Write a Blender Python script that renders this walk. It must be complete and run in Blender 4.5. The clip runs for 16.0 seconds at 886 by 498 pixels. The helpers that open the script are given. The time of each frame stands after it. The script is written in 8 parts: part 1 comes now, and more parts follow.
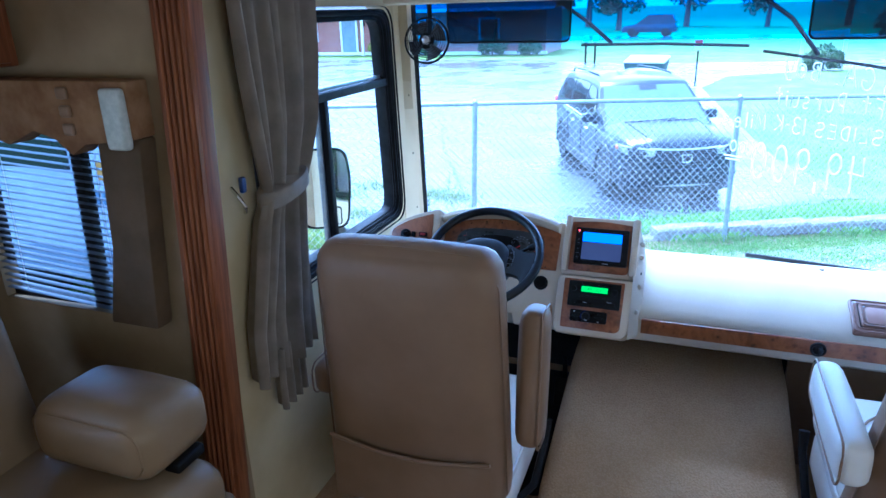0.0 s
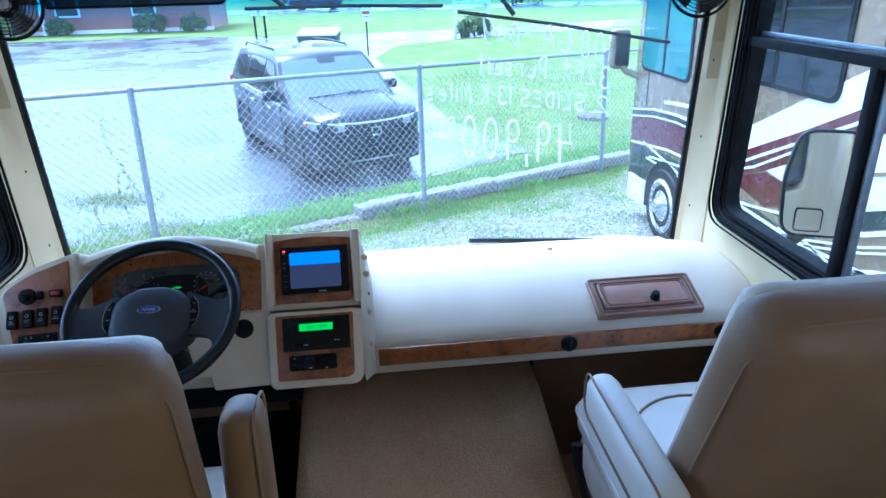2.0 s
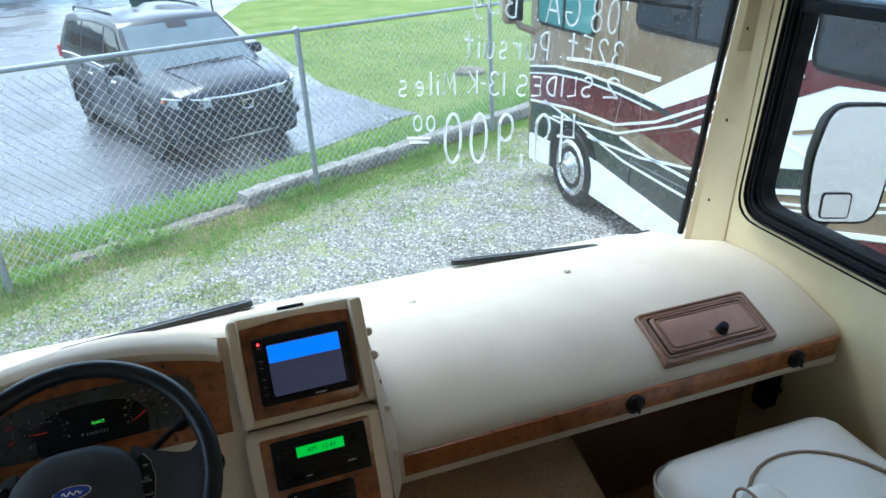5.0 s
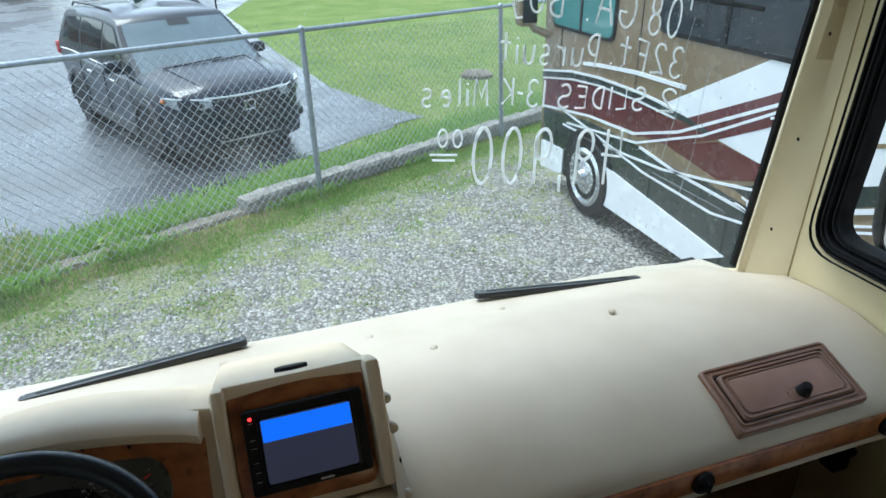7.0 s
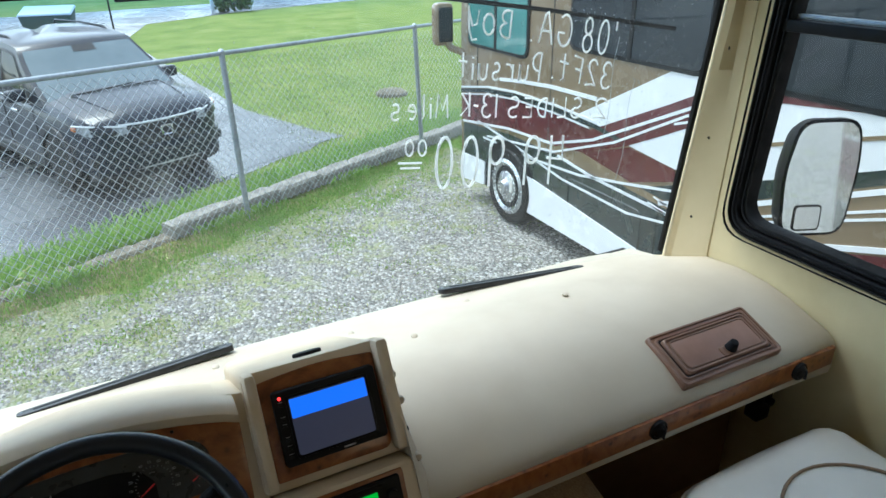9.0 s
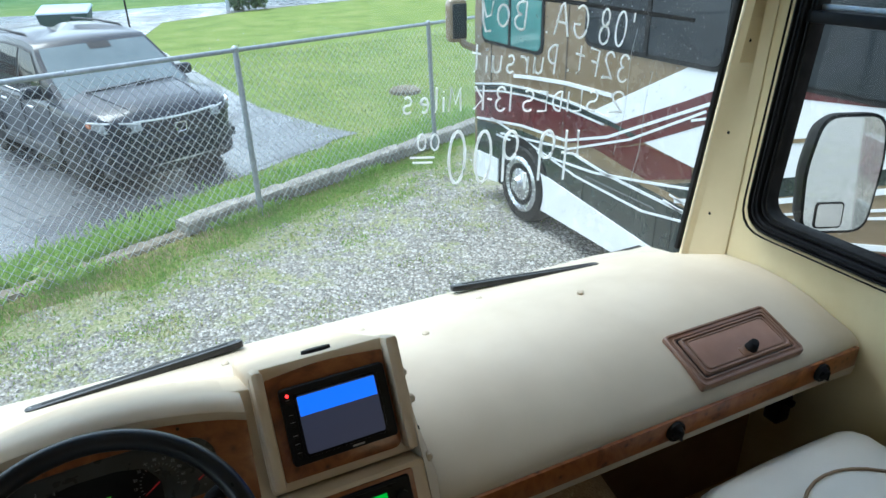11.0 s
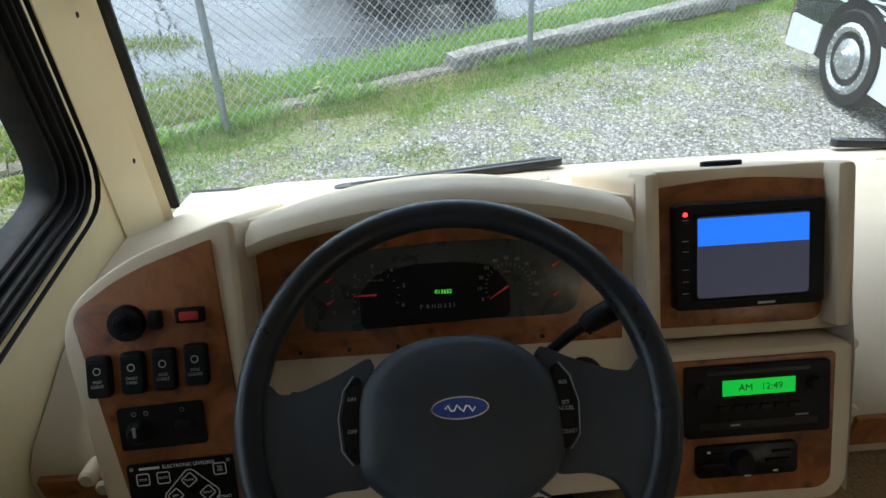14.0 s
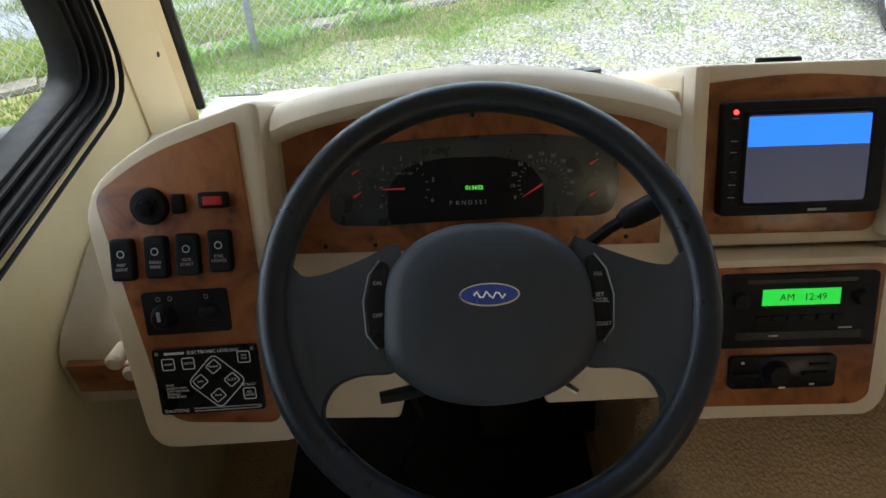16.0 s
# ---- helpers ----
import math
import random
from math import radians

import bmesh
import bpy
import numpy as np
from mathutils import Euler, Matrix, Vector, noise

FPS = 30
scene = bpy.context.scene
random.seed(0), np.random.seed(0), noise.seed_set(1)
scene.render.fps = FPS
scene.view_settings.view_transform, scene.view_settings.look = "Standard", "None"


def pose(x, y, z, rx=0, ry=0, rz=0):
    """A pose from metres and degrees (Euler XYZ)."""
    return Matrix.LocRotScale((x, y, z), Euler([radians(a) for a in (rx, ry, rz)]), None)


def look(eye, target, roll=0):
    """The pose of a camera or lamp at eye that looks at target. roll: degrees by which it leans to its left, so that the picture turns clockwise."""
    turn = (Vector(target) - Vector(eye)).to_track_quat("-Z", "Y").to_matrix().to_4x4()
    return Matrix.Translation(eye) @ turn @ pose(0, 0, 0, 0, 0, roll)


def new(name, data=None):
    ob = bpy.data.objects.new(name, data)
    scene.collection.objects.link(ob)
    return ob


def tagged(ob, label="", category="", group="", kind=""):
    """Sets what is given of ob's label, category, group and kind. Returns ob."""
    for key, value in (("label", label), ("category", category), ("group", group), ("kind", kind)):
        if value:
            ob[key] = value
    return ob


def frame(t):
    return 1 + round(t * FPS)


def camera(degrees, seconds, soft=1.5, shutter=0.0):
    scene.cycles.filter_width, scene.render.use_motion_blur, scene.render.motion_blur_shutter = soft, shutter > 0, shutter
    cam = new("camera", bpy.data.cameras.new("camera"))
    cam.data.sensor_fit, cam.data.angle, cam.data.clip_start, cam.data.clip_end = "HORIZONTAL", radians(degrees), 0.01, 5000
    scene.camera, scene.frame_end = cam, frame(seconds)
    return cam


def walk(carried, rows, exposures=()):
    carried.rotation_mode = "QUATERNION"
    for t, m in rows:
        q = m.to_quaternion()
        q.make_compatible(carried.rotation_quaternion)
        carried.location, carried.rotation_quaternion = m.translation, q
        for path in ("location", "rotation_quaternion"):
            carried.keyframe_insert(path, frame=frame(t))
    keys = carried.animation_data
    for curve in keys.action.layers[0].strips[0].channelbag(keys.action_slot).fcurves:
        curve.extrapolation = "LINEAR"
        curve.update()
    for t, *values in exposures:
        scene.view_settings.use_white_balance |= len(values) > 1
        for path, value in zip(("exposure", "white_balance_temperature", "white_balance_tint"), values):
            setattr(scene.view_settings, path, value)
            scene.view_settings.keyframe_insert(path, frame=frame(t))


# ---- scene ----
cam = camera(67.6, 16.0)
PATH = [
    (0, (0.055, 0.603, 1.729), (-0.612, 2.362, 1.048), -1.7),
    (0.5, (-0.05, 0.662, 1.743), (-0.415, 2.499, 1.041), -1.8),
    (1, (-0.048, 0.847, 1.698), (-0.226, 2.703, 0.973), -1.8),
    (1.5, (0.003, 1.091, 1.692), (0.005, 2.942, 0.935), -1.7),
    (2, (-0.025, 1.182, 1.666), (0.168, 3.018, 0.896), -1.5),
    (2.5, (-0.166, 1.264, 1.69), (0.161, 3.077, 0.912), -1.6),
    (3, (-0.178, 1.391, 1.683), (0.184, 3.191, 0.889), -1.8),
    (3.5, (-0.101, 1.625, 1.655), (0.266, 3.416, 0.843), -2.0),
    (4, (-0.086, 1.732, 1.66), (0.375, 3.488, 0.822), -1.9),
    (4.5, (-0.208, 1.793, 1.641), (0.357, 3.502, 0.768), -1.6),
    (4.7, (-0.284, 1.795, 1.688), (0.281, 3.489, 0.787), -2.1),
    (6.8, (-0.223, 2.110, 1.632), (0.312, 3.812, 0.729), -1.3),
    (7, (-0.253, 2.091, 1.641), (0.308, 3.788, 0.743), -1.2),
    (7.5, (-0.378, 2.033, 1.648), (0.261, 3.703, 0.752), -1.0),
    (8, (-0.437, 1.984, 1.665), (0.265, 3.634, 0.78), -1.0),
    (8.5, (-0.449, 1.984, 1.673), (0.312, 3.617, 0.805), -1.0),
    (9, (-0.445, 1.98, 1.675), (0.356, 3.601, 0.82), -1.1),
    (9.2, (-0.449, 1.981, 1.672), (0.368, 3.597, 0.824), -1.0),
    (11.3, (-0.423, 2.015, 1.648), (0.311, 3.662, 0.784), -1.6),
    (11.5, (-0.399, 2.033, 1.637), (0.265, 3.706, 0.764), -1.7),
    (12, (-0.335, 2.135, 1.625), (0.146, 3.857, 0.73), -2.0),
    (12.5, (-0.338, 2.153, 1.62), (-0.004, 3.902, 0.71), -2.1),
    (13, (-0.432, 2.135, 1.617), (-0.2, 3.866, 0.642), -2.1),
    (13.5, (-0.604, 2.19, 1.515), (-0.47, 3.872, 0.44), -2.1),
    (14, (-0.621, 2.284, 1.401), (-0.549, 3.904, 0.231), -2.3),
    (14.5, (-0.621, 2.293, 1.356), (-0.585, 3.868, 0.124), -2.4),
    (15, (-0.613, 2.283, 1.361), (-0.613, 3.815, 0.076), -2.5),
    (15.5, (-0.621, 2.285, 1.342), (-0.627, 3.798, 0.034), -2.5),
    (16, (-0.628, 2.279, 1.343), (-0.644, 3.782, 0.023), -2.4),
]
EXPOSURES = [(0.0, 2.92, 3930, 11), (1.0, 2.68, 3920, 11), (2.0, 2.4, 4320, 8), (3.5, 2.12, 4900, 5), (4.5, 2.0, 5300, 4), (7.0, 1.47, 5750, 2), (9.0, 1.63, 5850, 2), (11.5, 1.7, 5800, 2), (12.5, 1.47, 5800, 3), (14.0, 1.8, 6050, 4), (16.0, 2.32, 6300, 7)]
walk(cam, [(t, look(eye, target, roll)) for t, eye, target, roll in PATH], EXPOSURES)

# ---- world, sun, large lights ----
def nodes_of(owner):
    owner.use_nodes = True
    tree = owner.node_tree
    tree.nodes.clear()
    return tree


SKY_STRENGTH, SUN_STRENGTH = 0.15, 1.1
world = bpy.data.worlds.new("overcast_sky")
scene.world = world
wt = nodes_of(world)
w_out, w_bg, w_sky, w_hs = (wt.nodes.new(n) for n in ("ShaderNodeOutputWorld", "ShaderNodeBackground", "ShaderNodeTexSky", "ShaderNodeHueSaturation"))
w_sky.sky_type, w_sky.sun_disc = "NISHITA", False
w_sky.sun_elevation, w_sky.sun_rotation = radians(62), radians(331)
w_sky.dust_density, w_sky.air_density = 1.0, 1.0
w_hs.inputs["Saturation"].default_value = 0.45
wt.links.new(w_sky.outputs[0], w_hs.inputs["Color"])
wt.links.new(w_hs.outputs[0], w_bg.inputs["Color"])
w_bg.inputs["Strength"].default_value = SKY_STRENGTH
wt.links.new(w_bg.outputs[0], w_out.inputs["Surface"])
sun = new("sun", bpy.data.lights.new("sun", "SUN"))
sun.data.energy, sun.data.angle, sun.data.color = SUN_STRENGTH, radians(25), (1.0, 0.97, 0.93)
sun.matrix_world = look((-3, 5.5, 12), (0, 0, 0))


def rear_fill(nm, eye, target, w, h, watts):
    """An added warm fill lamp, unseen behind the walker."""
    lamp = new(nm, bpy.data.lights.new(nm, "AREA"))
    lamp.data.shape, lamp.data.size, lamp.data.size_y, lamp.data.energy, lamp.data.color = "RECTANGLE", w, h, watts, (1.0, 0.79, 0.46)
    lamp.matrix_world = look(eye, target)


# Rear wall openings at these lamps are added too, out of view.
rear_fill("rear_fill_right", (1.14, 0.4, 1.3), (0, 0.6, 1.0), 1.25, 0.65, 1.5)
rear_fill("rear_fill_slide", (-1.99, 0.2, 1.3), (0, 0.6, 1.05), 1.25, 0.55, 0.9)


# ---- materials ----
class Mat:
    """A small builder of node materials."""

    def __init__(self, name):
        self.m = bpy.data.materials.new(name)
        self.t = nodes_of(self.m)
        self.out = self.t.nodes.new("ShaderNodeOutputMaterial")
        self.b = self.t.nodes.new("ShaderNodeBsdfPrincipled")
        self.link(self.b.outputs[0], self.out.inputs["Surface"])
        self.co = self.t.nodes.new("ShaderNodeTexCoord").outputs["Object"]

    def link(self, a, b):
        self.t.links.new(a, b)

    def node(self, kind, **values):
        n = self.t.nodes.new(kind)
        for key, value in values.items():
            n.inputs[key.replace("_", " ")].default_value = value
        return n

    def noise(self, scale, detail=4.0, rough=0.55, distort=0.0, stretch=None):
        n = self.node("ShaderNodeTexNoise", Scale=scale, Detail=detail, Roughness=rough, Distortion=distort)
        src = self.co
        if stretch:
            mp = self.node("ShaderNodeMapping", Scale=stretch)
            self.link(self.co, mp.inputs["Vector"])
            src = mp.outputs[0]
        self.link(src, n.inputs["Vector"])
        return n.outputs["Fac"]

    def cells(self, scale, stretch=None):
        n = self.node("ShaderNodeTexVoronoi", Scale=scale)
        src = self.co
        if stretch:
            mp = self.node("ShaderNodeMapping", Scale=stretch)
            self.link(self.co, mp.inputs["Vector"])
            src = mp.outputs[0]
        self.link(src, n.inputs["Vector"])
        return n

    def ramp(self, fac, stops):
        n = self.t.nodes.new("ShaderNodeValToRGB")
        el = n.color_ramp.elements
        while len(el) < len(stops):
            el.new(0.5)
        for e, (p, c) in zip(el, stops):
            e.position, e.color = p, (*c, 1) if len(c) == 3 else c
        self.link(fac, n.inputs["Fac"])
        return n.outputs["Color"]

    def mix(self, fac, a, b, mode="MIX"):
        n = self.t.nodes.new("ShaderNodeMix")
        n.data_type, n.blend_type = "RGBA", mode
        for sock, v in ((n.inputs[0], fac), (n.inputs[6], a), (n.inputs[7], b)):
            if hasattr(v, "default_value"):
                self.link(v, sock)
            else:
                sock.default_value = v if isinstance(v, (int, float)) else (*v, 1)
        return n.outputs[2]

    def color(self, c):
        if hasattr(c, "default_value"):
            self.link(c, self.b.inputs["Base Color"])
        else:
            self.b.inputs["Base Color"].default_value = (*c, 1)

    def bump(self, height, strength, dist=0.002):
        n = self.node("ShaderNodeBump", Strength=strength, Distance=dist)
        self.link(height, n.inputs["Height"])
        self.link(n.outputs[0], self.b.inputs["Normal"])

    def set(self, **values):
        for key, value in values.items():
            self.b.inputs[key.replace("_", " ")].default_value = value
        return self


def surf(name, c1, c2, scale=6.0, rough=0.5, fine=300.0, bump=0.15, metal=0.0, coat=0.0, dist=0.001, spread=(0.35, 0.65), rvar=0.12):
    """Paint, plastic, leather: two tones at one scale, relief at another."""
    m = Mat(name)
    m.color(m.ramp(m.noise(scale, 5), [(spread[0], c1), (spread[1], c2)]))
    m.set(Metallic=metal, Coat_Weight=coat)
    r = m.ramp(m.noise(scale * 3, 3), [(0.3, (rough - rvar / 2,) * 3), (0.7, (rough + rvar / 2,) * 3)])
    m.link(r, m.b.inputs["Roughness"])
    if bump:
        m.bump(m.noise(fine, 3), bump, dist)
    return m.m


def glow(name, c, strength):
    m = Mat(name)
    m.color(c)
    m.set(Emission_Color=(*c, 1), Emission_Strength=strength, Roughness=0.4)
    return m.m


def burl():
    m = Mat("walnut_burl")
    n = m.noise(9, 8, 0.65, 1.6)
    base = m.ramp(n, [(0.25, (0.050, 0.014, 0.004)), (0.42, (0.19, 0.057, 0.014)), (0.58, (0.31, 0.107, 0.030)), (0.8, (0.14, 0.040, 0.010))])
    knots = m.cells(34)
    k = m.ramp(knots.outputs["Distance"], [(0.04, (0.10, 0.07, 0.06)), (0.20, (0.75, 0.7, 0.66)), (0.34, (1, 1, 1))])
    m.color(m.mix(0.85, base, k, "MULTIPLY"))
    m.set(Roughness=0.34, Coat_Weight=0.25, Coat_Roughness=0.2)
    m.bump(m.noise(60, 4), 0.05)
    return m.m


def oak():
    m = Mat("stained_oak")
    g = m.noise(14, 6, 0.6, 0.4, (6, 6, 0.35))
    m.color(m.ramp(g, [(0.3, (0.13, 0.04, 0.012)), (0.6, (0.27, 0.095, 0.03)), (0.75, (0.33, 0.13, 0.045))]))
    m.set(Roughness=0.42)
    m.bump(g, 0.15)
    return m.m


def carpet(name, c1, c2):
    m = Mat(name)
    base = m.ramp(m.noise(3, 5), [(0.3, c1), (0.7, c2)])
    v = m.cells(150)
    tuft = m.ramp(v.outputs["Distance"], [(0.1, (1, 1, 1)), (0.7, (0.72, 0.66, 0.6))])
    m.color(m.mix(0.6, base, tuft, "MULTIPLY"))
    m.set(Roughness=0.95, Specular_IOR_Level=0.1)
    m.bump(v.outputs["Distance"], 0.8, -0.004)
    return m.m


def leather(name, c1, c2, rough=0.42):
    m = Mat(name)
    m.color(m.ramp(m.noise(5, 4), [(0.3, c1), (0.7, c2)]))
    m.set(Roughness=rough, Specular_IOR_Level=0.4)
    h = m.mix(0.5, m.noise(9, 4, 0.6, 0.6), m.cells(420).outputs["Distance"])
    m.bump(h, 0.3, 0.0025)
    return m.m


def glass(name, tint=(1, 1, 1), gloss=1.0, band=None, glare_film=0.0):
    """A thin pane: light goes straight through it, and its gloss grows with the angle."""
    m = Mat(name)
    tr, gl, mx, lw = (m.t.nodes.new(n) for n in ("ShaderNodeBsdfTransparent", "ShaderNodeBsdfGlossy", "ShaderNodeMixShader", "ShaderNodeLayerWeight"))
    gl.inputs["Roughness"].default_value = 0.02
    gl.inputs["Color"].default_value = (gloss, gloss, gloss, 1)
    lw.inputs["Blend"].default_value = 0.5
    tr.inputs["Color"].default_value = (*tint, 1)
    if band:
        sep = m.t.nodes.new("ShaderNodeSeparateXYZ")
        m.link(m.co, sep.inputs[0])
        mr = m.node("ShaderNodeMapRange", From_Min=band[0], From_Max=band[1])
        m.link(sep.outputs["Z"], mr.inputs["Value"])
        m.link(m.ramp(mr.outputs[0], [(0.0, tint), (0.5, band[2]), (1.0, band[3])]), tr.inputs["Color"])
    m.link(m.ramp(lw.outputs["Facing"], [(0.0, (0.035,) * 3), (0.55, (0.05,) * 3), (0.8, (0.11,) * 3), (1.0, (0.6,) * 3)]), mx.inputs[0])
    clear = tr.outputs[0]
    # Scatter layer: wet dirt on the glass, also standing in for veiling glare.
    if glare_film:
        haze, fx = m.t.nodes.new("ShaderNodeBsdfTranslucent"), m.t.nodes.new("ShaderNodeMixShader")
        haze.inputs["Color"].default_value = (0.9, 0.95, 0.97, 1)
        m.link(m.ramp(m.noise(5, 5, 0.6), [(0.3, (glare_film * 0.6,) * 3), (0.7, (glare_film * 1.4,) * 3)]), fx.inputs[0])
        m.link(tr.outputs[0], fx.inputs[1])
        m.link(haze.outputs[0], fx.inputs[2])
        clear = fx.outputs[0]
    m.link(clear, mx.inputs[1])
    m.link(gl.outputs[0], mx.inputs[2])
    m.link(mx.outputs[0], m.out.inputs["Surface"])
    return m.m


CREAM = surf("cream_dash_vinyl", (0.485, 0.42, 0.325), (0.545, 0.48, 0.38), 4, 0.5, 700, 0.25)
FASCIA = surf("beige_moulded_plastic", (0.61, 0.50, 0.36), (0.69, 0.58, 0.43), 5, 0.55, 900, 0.3)
WALLCLOTH = surf("cream_wall_vinyl", (0.56, 0.455, 0.25), (0.66, 0.56, 0.335), 3.5, 0.6, 260, 0.35)
PILLAR = surf("cream_pillar_paint", (0.60, 0.50, 0.30), (0.68, 0.58, 0.37), 3.0, 0.5, 400, 0.12)
CEIL = surf("off_white_headliner", (0.72, 0.68, 0.60), (0.80, 0.76, 0.68), 4, 0.9, 500, 0.3)
BURL, OAK = burl(), oak()
CARPET = carpet("tan_carpet", (0.38, 0.24, 0.12), (0.47, 0.31, 0.165))
COVER = carpet("pale_tan_carpet", (0.47, 0.32, 0.175), (0.57, 0.405, 0.235))
# One seat leather in two tones: paler where windows light it, darker behind.
SEAT = leather("taupe_leather", (0.215, 0.135, 0.074), (0.28, 0.184, 0.108))
SEAT_LIT = leather("window_lit_leather", (0.70, 0.665, 0.60), (0.78, 0.745, 0.68), 0.38)
BLACK = surf("black_plastic", (0.008, 0.008, 0.009), (0.015, 0.015, 0.017), 12, 0.52, 900, 0.2)
RUBBER = surf("black_rubber", (0.010, 0.010, 0.010), (0.02, 0.02, 0.02), 20, 0.5, 500, 0.2)
WHEELM = surf("black_wheel_leather", (0.024, 0.027, 0.032), (0.034, 0.038, 0.044), 9, 0.46, 800, 0.3)
RIMM = surf("black_rim_leather", (0.008, 0.010, 0.014), (0.014, 0.017, 0.023), 9, 0.33, 800, 0.25)
GLOSSB = surf("gloss_black", (0.006, 0.006, 0.007), (0.010, 0.010, 0.012), 9, 0.3, 400, 0.02)
for dull in (RIMM, WHEELM):
    dull.node_tree.nodes["Principled BSDF"].inputs["Specular IOR Level"].default_value = 0.32
for dull in (BLACK, RUBBER, GLOSSB):
    dull.node_tree.nodes["Principled BSDF"].inputs["Specular IOR Level"].default_value = 0.13
CHROME = surf("chrome", (0.75, 0.75, 0.76), (0.85, 0.85, 0.86), 12, 0.12, 200, 0.02, metal=1.0)
STEEL = surf("galvanised_steel", (0.28, 0.31, 0.34), (0.38, 0.41, 0.44), 30, 0.45, 200, 0.15, metal=0.75)
WHITEP = surf("white_print", (0.75, 0.75, 0.75), (0.8, 0.8, 0.8), 20, 0.6, 400, 0.0)
GREYP = surf("grey_print", (0.35, 0.35, 0.36), (0.4, 0.4, 0.41), 20, 0.6, 400, 0.0)
REDP = surf("red_plastic", (0.42, 0.02, 0.02), (0.5, 0.03, 0.03), 20, 0.4, 400, 0.0)
BLUEP = surf("blue_badge", (0.02, 0.04, 0.22), (0.03, 0.06, 0.28), 20, 0.25, 400, 0.0, coat=0.5)
CURTAIN = surf("grey_brown_curtain_cloth", (0.20, 0.165, 0.125), (0.28, 0.235, 0.185), 10, 0.9, 900, 0.5)
FABRIC = surf("dark_brown_fabric", (0.09, 0.06, 0.03), (0.13, 0.085, 0.045), 10, 0.9, 900, 0.5)
SUEDE = surf("patterned_brown_suede", (0.20, 0.10, 0.04), (0.34, 0.20, 0.09), 14, 0.9, 600, 0.4)
PAPER = surf("pale_paper", (0.5, 0.55, 0.56), (0.66, 0.7, 0.7), 60, 0.7, 300, 0.05)
MIRROR = surf("mirror_glass", (0.85, 0.87, 0.88), (0.86, 0.88, 0.89), 3, 0.03, 100, 0.0, metal=1.0, rvar=0.01)
GLASS = glass("clear_glass", (0.93, 0.97, 0.96), 0.8)
WINDSHIELD = glass("shaded_windshield_glass", (0.93, 0.98, 0.98), 0.75, (1.525, 1.675, (0.12, 0.52, 0.95), (0.015, 0.17, 0.55)), 0.018)
# Tint also stands in for shade on the trailer seen through it.
SHADE_TINT = glass("shade_tint_slide_glass", (0.40, 0.47, 0.54), 0.8)
VISORG = glass("smoked_visor_plastic", (0.12, 0.12, 0.13), 1.0)
SCREEN_BLUE, SCREEN_GREY = glow("lit_screen_blue", (0.015, 0.12, 0.75), 0.42), glow("lit_screen_grey", (0.05, 0.055, 0.10), 0.11)
LCD = glow("green_lcd", (0.01, 0.42, 0.03), 0.28)
LEDRED, LEDGREEN, NEEDLE = glow("red_led", (0.9, 0.02, 0.02), 1.5), glow("green_digits", (0.1, 0.6, 0.05), 0.4), glow("red_needle", (0.45, 0.02, 0.02), 0.06)

